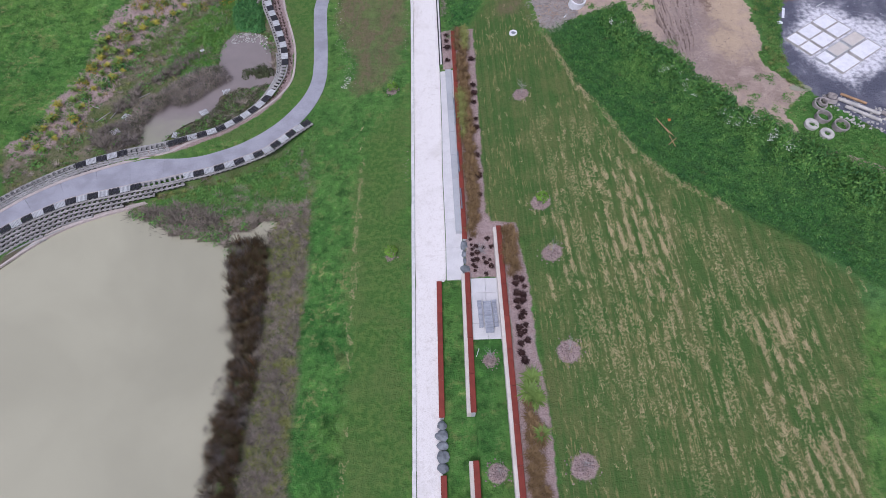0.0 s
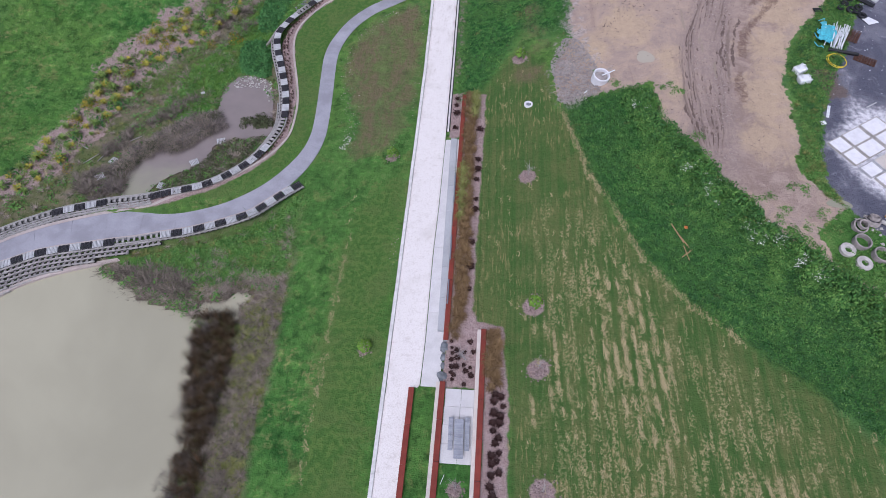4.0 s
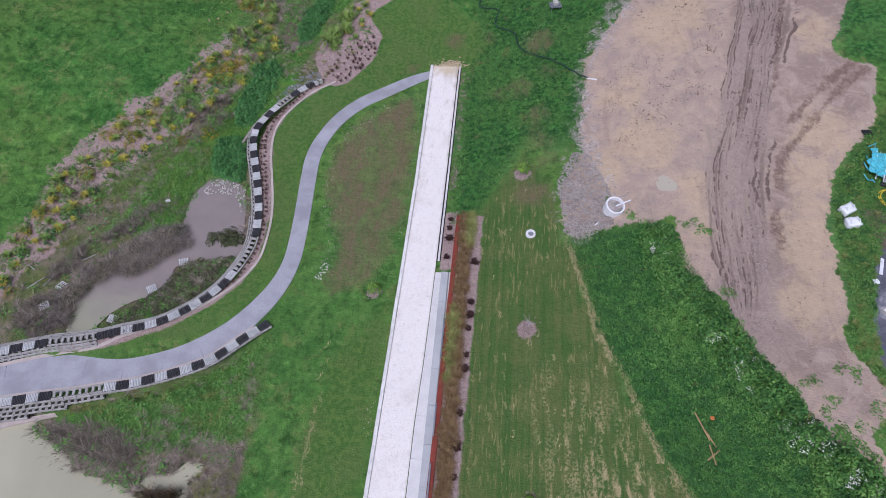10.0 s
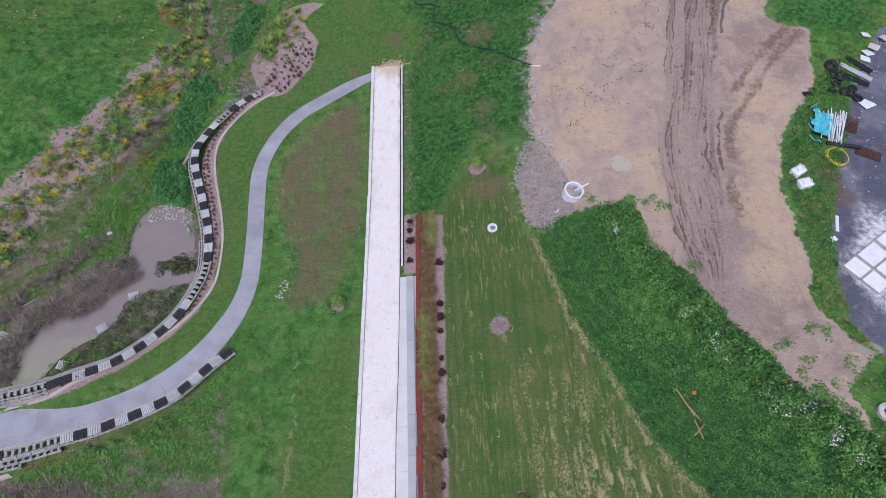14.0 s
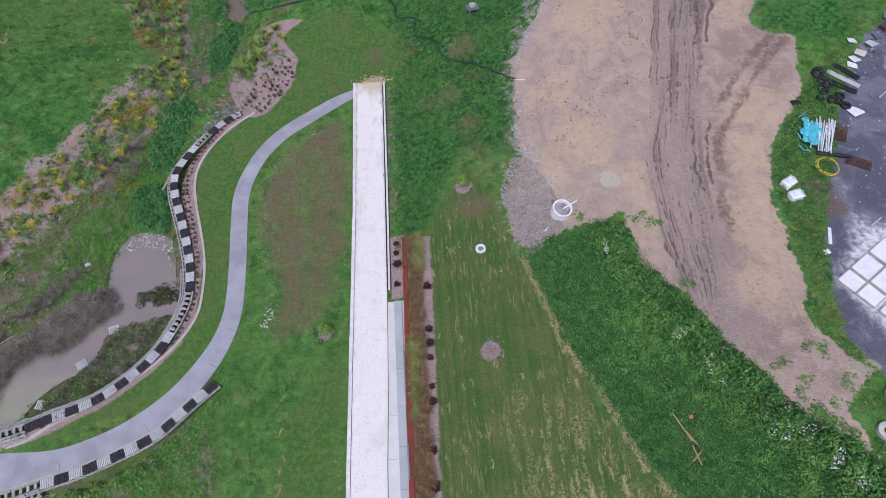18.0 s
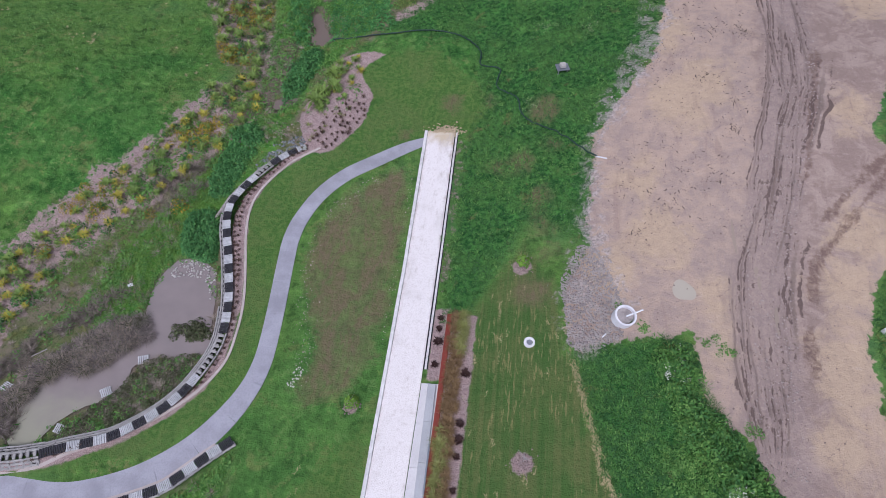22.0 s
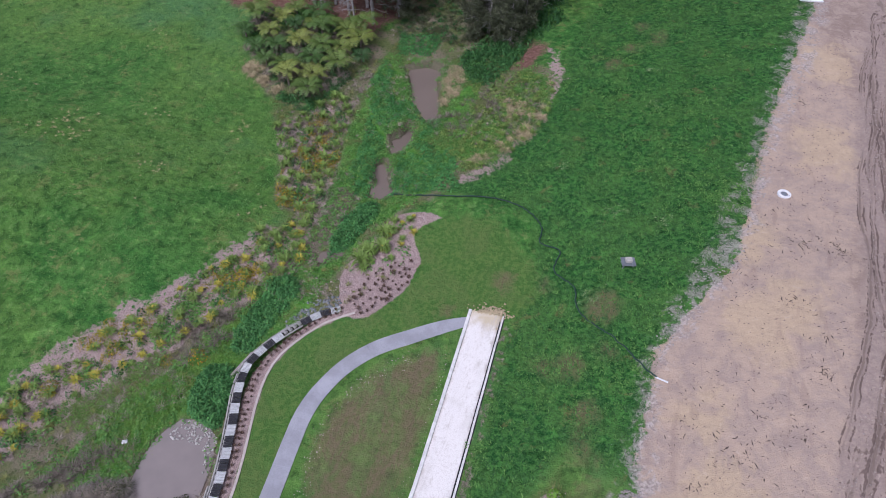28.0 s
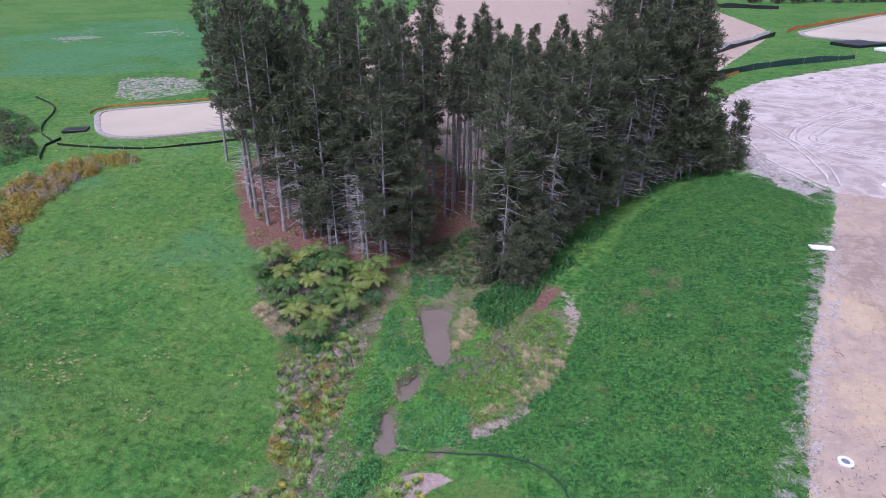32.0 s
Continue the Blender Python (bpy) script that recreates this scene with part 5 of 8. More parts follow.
capped_wall("long low wall with red capping behind the plinth", 3.2, -20.9, 2.95, -49.4, 0.1, 0.62)
capped_wall("low wall with red capping beside the picnic slab", 2.95, -53.0, 2.72, -65.2, -0.1, 0.85, 0.34)
capped_wall("low red-capped wall edging the shell walk", 0.52, -53.4, 0.32, -65.3, -0.12, 0.2)
capped_wall("low red-capped wall edging the shell walk", 0.28, -69.5, 0.2, -96, -0.12, 0.2)
capped_wall("red-capped retaining wall with a cream ledge", 6.0, -48.5, 5.45, -96, 0.6, 1.25, 0.34)
capped_wall("low wall with red capping between lawns", 2.66, -68.7, 2.5, -96, -0.1, 0.85, 0.34)

plinth = thing("long_bench", pose(2.42, -27.1, 0.05, 0, 0, 0.3), "long grey concrete bench with steel armrails", "bench")
BENCH = box_mesh("bench_block", (0.64, 3.03, 0.42), MAT["plinth"], 0.015)
for k in range(7):
    share("bench_block", BENCH, pose(0, -1.52 - 3.05 * k, 0.21), plinth)
for y0, y1 in ((-4.8, -8.4), (-12.1, -14.7), (-16.7, -19.1)):
    bm = bmesh.new()
    add_box(bm, (0.36, (y0 + y1) / 2, 0.80), (0.12, abs(y1 - y0), 0.06), None, 0.015)
    for t in (0.08, 0.5, 0.92):
        add_box(bm, (0.30, y0 + (y1 - y0) * t, 0.60), (0.05, 0.05, 0.42))
    part("armrail", bm, MAT["steel"], plinth, "grey steel rail")


def rock(name, c, size, group):
    bm = bmesh.new()
    bmesh.ops.create_icosphere(bm, subdivisions=2, radius=0.5)
    off = Vector((random.random() * 50, random.random() * 50, random.random() * 50))
    for v in bm.verts:
        v.co *= 1 + 0.42 * noise.noise(v.co * 2.3 + off)
        v.co = Vector((v.co.x * size[0], v.co.y * size[1], v.co.z * size[2]))
    ob = part(name, bm, MAT["stone"])
    ob.matrix_world = pose(*c, random.uniform(-12, 12), random.uniform(-12, 12), random.uniform(0, 360))
    return tagged(ob, "blue-grey quarried boulder between wall ends", "boulder", group)


for x, y, s in ((2.95, -49.9, 0.85), (2.9, -50.8, 0.6), (2.95, -51.5, 0.55), (2.95, -52.4, 0.85)):
    rock("boulder", (x, y, 0.25), (s * 1.05, s * 1.2, s * 0.85), "boulders by the bench")
for x, y, s in ((0.28, -65.8, 0.7), (0.25, -66.6, 0.85), (0.3, -67.4, 0.7), (0.28, -68.2, 0.9), (0.3, -69.0, 0.7)):
    rock("boulder", (x, y, 0.05), (s * 1.05, s * 1.15, s * 0.8), "boulders by the shell walk")

slab = thing("picnic_slab", Matrix(), "pale concrete picnic slab with sawn joints", "paving", kind="structure")
for i in range(2):
    for j in range(4):
        x0, x1 = 3.2 + 1.25 * i, 3.2 + 1.25 * (i + 1) - 0.02
        y0, y1 = -53.45 - 1.42 * j, -53.45 - 1.42 * (j + 1) + 0.02
        bm = bmesh.new()
        add_box(bm, ((x0 + x1) / 2 - 0.04 * j, (y0 + y1) / 2, 0.47), (x1 - x0, y1 - y0, 0.16), None, 0.008)
        part("slab_bay", bm, MAT["pale_paving"], slab)


def picnic_table():
    t = thing("picnic_table", pose(4.40, -57.3, 0.55, 0, 0, 1), "weathered blue-grey slatted picnic table with two slatted benches", "picnic table")
    board = box_mesh("board", (0.68, 0.135, 0.045), MAT["table_slats"], 0.008)
    for k in range(19):
        share("board", board, pose(0, -1.55 + 0.152 * k, 0.75, 0, 0, random.uniform(-0.5, 0.5)), t)
    seat = box_mesh("seat_board", (0.35, 0.135, 0.045), MAT["table_slats"], 0.008)
    for s in (-1, 1):
        for k in range(16):
            share("seat_board", seat, pose(s * 0.61, -0.9 + 0.155 * k, 0.45, 0, 0, random.uniform(-0.6, 0.6)), t)
        bm = bmesh.new()
        add_box(bm, (s * 0.61, 0.26, 0.405), (0.06, 2.4, 0.05))
        for y in (-0.75, 1.25):
            add_box(bm, (s * 0.61, y, 0.19), (0.3, 0.08, 0.40), None, 0.01)
        part("bench_frame", bm, MAT["steel"], t)
    for y in (-1.1, 0.8):
        bm = bmesh.new()
        add_box(bm, (0, y, 0.36), (0.5, 0.1, 0.74), None, 0.01), add_box(bm, (0, y, 0.70), (0.62, 0.09, 0.06))
        part("trestle", bm, MAT["steel"], t)


picnic_table()

# ---- planting tools ----
rng = np.random.default_rng(7)


def blade_tuft(n, h, lean, width, seed, droop=0.5, base=0.06, simple=False, joined=False):
    """Template of a tuft: n narrow blades of two pieces each (one where simple; from one root where joined), as vertices and triangles."""
    r = np.random.default_rng(seed)
    v, f = ([np.zeros(3)] if joined else []), []
    for k in range(n):
        a = 2 * math.pi * (k + r.random() * 0.8) / n
        d = np.array([math.cos(a), math.sin(a), 0])
        s = np.array([-d[1], d[0], 0]) * width / 2
        hh, ll = h * r.uniform(0.65, 1.1), lean * r.uniform(0.5, 1.15)
        p0 = d * base * r.random()
        p1 = p0 + d * ll * 0.45 + np.array([0, 0, hh * 0.75])
        p2 = p0 + d * ll + np.array([0, 0, hh * (1 - droop * r.random())])
        i = len(v)
        if joined:
            v += [p1 - s, p1 + s, p2]
            f += [(0, i, i + 1), (i, i + 2, i + 1)]
            continue
        if simple:
            v += [p0 - s, p0 + s, p2]
            f += [(i, i + 1, i + 2)]
            continue
        v += [p0 - s, p0 + s, p1 - s * 0.9, p1 + s * 0.9, p2]
        f += [(i, i + 1, i + 3), (i, i + 3, i + 2), (i + 2, i + 3, i + 4)]
    return np.array(v), np.array(f)


def leaf_clump(n, radius, high, leaf, seed, flat=0.5):
    """Template of a leafy mound: n leaves turned every way over a dome."""
    r = np.random.default_rng(seed)
    v, f = [], []
    for _ in range(n):
        a, q = r.random() * 2 * math.pi, math.sqrt(r.random())
        c = np.array([math.cos(a) * q * radius, math.sin(a) * q * radius, high * (1 - q * q) * r.uniform(0.5, 1.05) + 0.03])
        nn = np.array([math.cos(a) * q, math.sin(a) * q, flat + r.random()]) + r.normal(0, 0.35, 3)
        nn /= np.linalg.norm(nn)
        t = np.cross(nn, r.normal(0, 1, 3))
        t /= np.linalg.norm(t) + 1e-9
        b, w = np.cross(nn, t), leaf * r.uniform(0.6, 1.3)
        i = len(v)
        v += [c - t * w, c + b * w * 0.5, c + t * w, c - b * w * 0.5]
        f += [(i, i + 1, i + 2), (i, i + 2, i + 3)]
    return np.array(v), np.array(f)


def stone_template(seed):
    r = np.random.default_rng(seed)
    v = np.array([(1, 0, 0), (-1, 0, 0), (0, 1, 0), (0, -1, 0), (0, 0, 0.8), (0, 0, -0.5)], float) * r.uniform(0.6, 1.2, (6, 1)) * 0.5
    f = np.array([(0, 2, 4), (2, 1, 4), (1, 3, 4), (3, 0, 4), (2, 0, 5), (1, 2, 5), (3, 1, 5), (0, 3, 5)])
    return v, f


def raw_mesh(name, v, f, mat):
    me = bpy.data.meshes.new(name)
    me.vertices.add(len(v)), me.loops.add(f.size), me.polygons.add(len(f))
    me.vertices.foreach_set("co", np.ascontiguousarray(v, dtype=np.float32).ravel())
    me.loops.foreach_set("vertex_index", np.ascontiguousarray(f, dtype=np.int32).ravel())
    me.polygons.foreach_set("loop_start", np.arange(0, f.size, 3, dtype=np.int32))
    me.update(calc_edges=True)
    me.materials.append(mat)
    return me


def strewn(name, templates, pts, scale, mat, label, category, sink=0.02, tall=None, z=None, turn=math.pi):
    """One object of kind stuff: templates strewn over points, turned and scaled at random."""
    pts = np.asarray(pts, float)
    z = ground_height(pts[:, 0], pts[:, 1]) if z is None else z
    vs, fs, at = [], [], 0
    pick = rng.integers(0, len(templates), len(pts))
    for k, (tv, tf) in enumerate(templates):
        sel = np.where(pick == k)[0]
        if not len(sel):
            continue
        a = rng.uniform(-turn, turn, len(sel))
        s = rng.uniform(*scale, len(sel))
        h = s * (rng.uniform(*tall, len(sel)) if tall else 1)
        c, si = np.cos(a)[:, None] * s[:, None], np.sin(a)[:, None] * s[:, None]
        x = tv[None, :, 0] * c - tv[None, :, 1] * si + pts[sel, 0][:, None]
        y = tv[None, :, 0] * si + tv[None, :, 1] * c + pts[sel, 1][:, None]
        w = tv[None, :, 2] * h[:, None] + (z[sel] - sink)[:, None]
        vs.append(np.stack([x, y, w], -1).reshape(-1, 3))
        fs.append((tf[None] + (np.arange(len(sel)) * len(tv))[:, None, None]).reshape(-1, 3) + at)
        at += len(sel) * len(tv)
    ob = new(name, raw_mesh(name, np.vstack(vs), np.vstack(fs), mat))
    return tagged(ob, label, category, kind="stuff")


def points_in(poly, n, margin=0.0, clump=0.0, centres=0):
    """n points inside an outline, even or gathered round centres."""
    p = np.array(poly, float)
    lo, hi = p.min(0), p.max(0)
    got = np.zeros((0, 2))
    mid = rng.uniform(lo, hi, (max(centres, 1), 2))
    while len(got) < n:
        q = rng.uniform(lo, hi, (n * 3, 2)) if not centres else mid[rng.integers(0, centres, n * 3)] + rng.normal(0, clump, (n * 3, 2))
        got = np.vstack([got, q[inside_by(p, q[:, 0], q[:, 1], 30.0) > margin]])
    return got[:n]


def apart(pts, gap):
    """Those of the points that keep a gap from the earlier ones."""
    kept = []
    for p in pts:
        if all((p[0] - q[0]) ** 2 + (p[1] - q[1]) ** 2 > gap * gap for q in kept):
            kept.append(p)
    return np.array(kept)


def planted(name, meshes, pts, scale, label, category, group, sink=0.03, tall=(0.85, 1.15)):
    """Plants that can be counted: one object each on shared meshes."""
    pts = np.asarray(pts, float)
    z = ground_height(pts[:, 0], pts[:, 1])
    for (x, y), h in zip(pts, z):
        ob = new(name, meshes[int(rng.integers(0, len(meshes)))])
        s = rng.uniform(*scale)
        ob.matrix_world = pose(x, y, h - sink, 0, 0, rng.random() * 360) @ Matrix.Diagonal((s, s, s * rng.uniform(*tall), 1))
        tagged(ob, label, category, group)


def meshes_of(name, templates, mat):
    return [raw_mesh(name, v, f, mat) for v, f in templates]


# ---- pines ----
def pine_meshes(seed, high, bare, width, dead, limbs, lean=0.02):
    """Trunk with limbs, and crown, of one pine."""
    r = random.Random(seed)
    rr = np.random.default_rng(seed)
    bm = bmesh.new()
    bend = Vector((r.uniform(-1, 1), r.uniform(-1, 1), 0)) * lean * high

    def axis(t):
        return Vector((0, 0, high * t)) + bend * t * t

    rad = lambda t: 0.30 * (high / 34) * (1 - t) ** 0.8 + 0.03
    for k in range(9):
        add_tube(bm, axis(k / 9), axis((k + 1) / 9), rad(k / 9), rad((k + 1) / 9), 7, False)
    v, f = [], []

    def tuft(c, d, size):
        for _ in range(12):
            t = np.array(d) * r.uniform(0.4, 1.0) + rr.normal(0, 0.55, 3)
            t /= np.linalg.norm(t) + 1e-9
            s = np.cross(t, rr.normal(0, 1, 3))
            s /= np.linalg.norm(s) + 1e-9
            w, l = size * 0.105, size * r.uniform(0.8, 1.4)
            p = np.array(c) + rr.normal(0, size * 0.30, 3)
            i = len(v)
            v.extend([p - s * w, p + s * w, p + t * l])
            f.append((i, i + 1, i + 2))

    for k in range(limbs):
        t = bare + (1 - bare) * (k + r.random()) / limbs
        u = (t - bare) / (1 - bare)
        reach = width * (1.05 - u) ** 0.75 * (0.45 + 0.55 * min(1, u * 5)) * r.uniform(0.55, 1.2)
        a = r.random() * 2 * math.pi
        d = Vector((math.cos(a), math.sin(a), r.uniform(-0.15, 0.25) + 0.6 * u * u))
        p0 = axis(t)
        p1 = p0 + d * reach
        add_tube(bm, p0, p1, 0.05, 0.015, 3, False)
        m = max(5, int(reach * 4.0))
        for q in range(m):
            s = 0.30 + 0.75 * (q + r.random()) / m
            c = p0 + d * reach * s + Vector((r.uniform(-0.7, 0.7), r.uniform(-0.7, 0.7), r.uniform(-0.5, 0.3)))
            tuft(c, (d.x * 0.7, d.y * 0.7, 0.45), r.uniform(0.48, 0.8))
    for _ in range(9):
        tuft(axis(1.0) + Vector((0, 0, r.uniform(-1.2, 0.3))), (0, 0, 1), 0.8)
    trunk = bpy.data.meshes.new("trunk")
    bm.to_mesh(trunk), bm.free()
    trunk.materials.append(MAT["bark" if bare < 0.8 else "dead_wood"])
    crown = raw_mesh("crown", np.array(v), np.array(f), MAT["pine"])
    bm = bmesh.new()
    for _ in range(dead):
        t = r.uniform(0.10, bare + 0.12)
        a = r.random() * 2 * math.pi
        p0, l = axis(t), r.uniform(1.2, 4.2)
        d = Vector((math.cos(a), math.sin(a), r.uniform(-0.25, 0.3)))
        p1 = p0 + d * l * 0.6
        p2 = p0 + d * l + Vector((0, 0, r.uniform(-0.7, 0.3)))
        add_tube(bm, p0, p1, 0.05, 0.03, 3, False), add_tube(bm, p1, p2, 0.03, 0.012, 3, False)
        for _ in range(2):
            e = p1 + Vector((r.uniform(-1, 1), r.uniform(-1, 1), r.uniform(-0.5, 0.4))) * 0.9
            add_tube(bm, p1, e, 0.02, 0.008, 3, False)
    limbs_me = bpy.data.meshes.new("dead_limbs")
    bm.to_mesh(limbs_me), bm.free()
    limbs_me.materials.append(MAT["dead_wood"])
    return trunk, crown, limbs_me


PINES = {"tall": [pine_meshes(s, 34, 0.42, 4.4, 44, 46) for s in (11, 12, 13)], "full": [pine_meshes(s, 31, 0.20, 6.2, 40, 70) for s in (21, 22)],
         "thin": [pine_meshes(s, 27, 0.50, 2.7, 14, 34) for s in (31, 32)], "skirt": [pine_meshes(s, 26, 0.07, 5.6, 34, 78) for s in (61, 62)], "bush": [pine_meshes(41, 12, 0.06, 3.6, 4, 55)], "pole": [pine_meshes(s, 25, 0.70, 1.9, 22, 18) for s in (71, 72)], "dead": [pine_meshes(51, 26, 0.60, 3.2, 150, 26)], "snag": [pine_meshes(81, 15, 0.90, 0.9, 75, 5), pine_meshes(82, 17, 0.86, 1.2, 90, 8)]}


def pine(x, y, sort, scale, group="pine stand"):
    trunk, crown, limbs = PINES[sort][int(rng.integers(0, len(PINES[sort])))]
    label = {"tall": "tall radiata pine with bare lower trunk and dark crown", "full": "dense dark green pine clothed almost to the ground", "thin": "slender pine with sparse top at the stand's back",
             "skirt": "dense dark pine with foliage reaching the ground", "pole": "slender bare-trunked pine with a small top", "bush": "young bushy pine at the stand's edge", "dead": "half-dead pine with bleached bare limbs", "snag": "bleached bare pine snag with broken limbs"}[sort]
    t = thing("pine_tree", pose(x, y, gz(x, y) - 0.15, rng.uniform(-1.5, 1.5), rng.uniform(-1.5, 1.5), rng.random() * 360) @ Matrix.Scale(scale, 4), label, "tree", group)
    share("trunk", trunk, Matrix(), t), tagged(share("crown", crown, Matrix(), t), kind="stuff"), tagged(share("deadwood", limbs, Matrix(), t, "bleached dead limbs"), kind="stuff")


for x, y, sort, s in ((-70.5, 67.5, "tall", 0.98), (-57.3, 54.5, "tall", 1.0), (-55.4, 52.2, "tall", 1.02), (-52.6, 49.6, "tall", 0.97), (-49.6, 48.0, "tall", 0.98), (-46.4, 47.4, "tall", 0.93), (-40.5, 48.5, "skirt", 0.92), (-35, 47.6, "dead", 0.95), (-28.3, 45.6, "full", 0.82), (-30.5, 49, "dead", 1.0),
                      (-11.9, 50.2, "full", 1.03), (-11.0, 47.2, "snag", 1.0), (-6.6, 51.0, "snag", 0.9), (3.4, 71.6, "snag", 1.3), (6.8, 76.6, "snag", 1.25), (-31.2, 45.4, "snag", 0.85), (-36.4, 45.8, "snag", 0.8), (-7.0, 54, "skirt", 1.0), (-3.0, 61, "dead", 1.1), (-13.5, 53, "tall", 0.85), (0.5, 68, "skirt", 1.1), (4.0, 76, "dead", 1.15), (3.0, 73.8, "dead", 1.05), (6.4, 78.2, "dead", 1.0), (-5.6, 52.4, "dead", 0.9), (7.6, 80, "tall", 1.02), (12.5, 82, "skirt", 1.15), (13.6, 88, "skirt", 1.1), (21.2, 86.5, "bush", 1.0), (18.5, 83.4, "bush", 0.9), (-8.2, 50.5, "skirt", 0.85), (-4.6, 57.5, "skirt", 0.9), (-1.6, 64.5, "skirt", 0.95), (2.4, 73, "skirt", 1.0), (9.5, 81.5, "skirt", 1.05), (14.8, 83, "skirt", 1.0), (5.8, 78.5, "skirt", 0.9), (-12.5, 50.5, "skirt", 0.7), (-37, 50.5, "skirt", 0.95), (-26.8, 52.5, "skirt", 0.9), (-33.5, 52, "skirt", 0.9), (-44, 50.5, "full", 0.95), (-42.5, 46.8, "dead", 0.95), (-38, 46.6, "full", 0.9), (-32.4, 46.4, "dead", 0.85), (-47.5, 51.5, "full", 0.95), (-29.5, 54.5, "full", 0.95), (-25.5, 49, "skirt", 0.7), (-27.5, 62, "tall", 0.92), (-28.5, 69, "tall", 0.95), (-1, 84, "full", 1.15), (2, 91, "tall", 1.2), (5, 96, "full", 1.2), (8, 89, "tall", 1.2), (11, 95, "full", 1.15), (3, 102, "tall", 1.2), (9, 102, "tall", 1.2), (-14.2, 50.6, "skirt", 0.62), (-9.4, 48.6, "skirt", 0.72), (-9.2, 45.4, "bush", 0.75), (-7.2, 43.6, "bush", 0.65), (-12.6, 45.8, "bush", 0.6), (-6.0, 47.4, "bush", 0.8)):
    pine(x, y, sort, s)
LEFT_STAND = [(-68, 69), (-56, 56), (-47, 50), (-31, 50), (-28, 58), (-29, 72), (-37, 98), (-47, 102), (-64, 84)]
RIGHT_STAND = [(-7, 57), (-5, 60), (3, 79), (14, 88), (13, 104), (-2, 106), (-1, 86), (-4, 66)]
for poly, n, gap, sorts in ((LEFT_STAND, 400, 6.2, ("tall", "tall", "tall", "full")), (RIGHT_STAND, 300, 5.4, ("tall", "full", "tall", "dead")), ([(-34, 104), (-22, 108), (-13, 112), (-14, 128), (-36, 126)], 160, 4.6, ("thin",)), ([(-27, 64), (-19, 62), (-12, 66), (-7, 80), (-9, 108), (-32, 104), (-28, 80)], 260, 2.7, ("pole", "pole", "pole", "pole"))):
    for k, (x, y) in enumerate(apart(points_in(poly, n), gap)):
        pine(x, y, sorts[k % len(sorts)], rng.uniform(0.85, 1.06))


# ---- tree ferns ----
def fern_meshes(seed):
    r = random.Random(seed)
    v, f = [], []
    high = r.uniform(0.8, 2.6)
    for k in range(15):
        a = 2 * math.pi * (k + r.random() * 0.5) / 15
        l, up = r.uniform(1.6, 2.3), r.uniform(0.5, 1.1)
        d, s = np.array([math.cos(a), math.sin(a), 0]), np.array([-math.sin(a), math.cos(a), 0])
        at = lambda t: d * l * t + np.array([0, 0, high + up * math.sin(t * 2.2) - 0.55 * t * t])
        for q in range(11):
            t = 0.12 + 0.86 * q / 11
            p, nx = at(t), at(t + 0.055)
            w = 0.42 * math.sin(math.pi * min(0.97, t * 0.85 + 0.12))
            for sg in (-1, 1):
                i = len(v)
                tip = p + s * sg * w + d * 0.10 + np.array([0, 0, -0.08])
                v.extend([p, nx, tip + (nx - p) * 0.6, tip])
                f.extend([(i, i + 1, i + 2), (i, i + 2, i + 3)])
    fronds = raw_mesh("fronds", np.array(v), np.array(f), MAT["fern"])
    bm = bmesh.new()
    add_tube(bm, (0, 0, -0.2), (0, 0, high), 0.14, 0.10, 7, False)
    for k in range(9):
        a = r.random() * 6.28
        add_tube(bm, (0, 0, high - 0.05), (math.cos(a) * 0.7, math.sin(a) * 0.7, high - r.uniform(0.6, 1.3)), 0.03, 0.012, 3, False)
    me = bpy.data.meshes.new("trunk")
    bm.to_mesh(me), bm.free()
    me.materials.append(MAT["scrub"])
    return fronds, me


FERNS = [fern_meshes(s) for s in (3, 4, 5)]
FERN_BED = [(-45.2, 38.3), (-43.5, 41.4), (-40.4, 43.0), (-35.0, 43.6), (-31, 44.4), (-26.7, 41.4), (-26.5, 36.5), (-28.2, 30.9), (-30.8, 27.0), (-34.5, 26.9), (-38.5, 30.4), (-42.2, 33.0)]
for x, y in apart(points_in(FERN_BED, 900), 2.45):
    fr, tr = FERNS[int(rng.integers(0, 3))]
    t = thing("tree_fern", pose(x, y, gz(x, y) - 0.1, 0, 0, rng.random() * 360) @ Matrix.Scale(rng.uniform(0.8, 1.3), 4), "yellow-green tree fern with arching fronds", "tree fern", "ferns below the pines")
    share("fronds", fr, Matrix(), t), share("trunk", tr, Matrix(), t, "brown fibrous trunk with hanging dead fronds")

# ---- weeds, scrub and water plants ----
WEED = [leaf_clump(46, 0.5, 0.75, 0.115, s) for s in range(4)]
LOW_WEED = [leaf_clump(19, 0.42, 0.3, 0.115, 10 + s, 0.9) for s in range(4)]
FINE_TUFT = [blade_tuft(26, 0.55, 0.5, 0.055, 30 + s, 1.0, 0.06, True) for s in range(4)]
GRASS = [blade_tuft(7, 0.22, 0.24, 0.05, 40 + s, 0.8, 0.14, True) for s in range(6)]
HEDGE = [(18.6, -24.6), (21.3, -23.4), (22.2, -28.6), (24.6, -31.6), (26.6, -36), (29, -40), (32.6, -44), (37, -48.5), (41, -51), (39, -55), (34, -52), (30, -48.5), (26.4, -43), (23.8, -38), (22.0, -33), (20.4, -29)]
DOCK = [leaf_clump(120, 0.7, 1.1, 0.105, 50 + q, 0.3) for q in range(5)]
RIM = smooth_line([(20.4, -24.0), (21.2, -25.6), (21.7, -28.8), (23.2, -30.6), (24.4, -33.2), (25.8, -35.8), (27.2, -38.0), (28.6, -40.4), (30.6, -42.4), (32.8, -44.6), (35.4, -47.4), (38.6, -50.2), (42.5, -53.5)], 0.25)
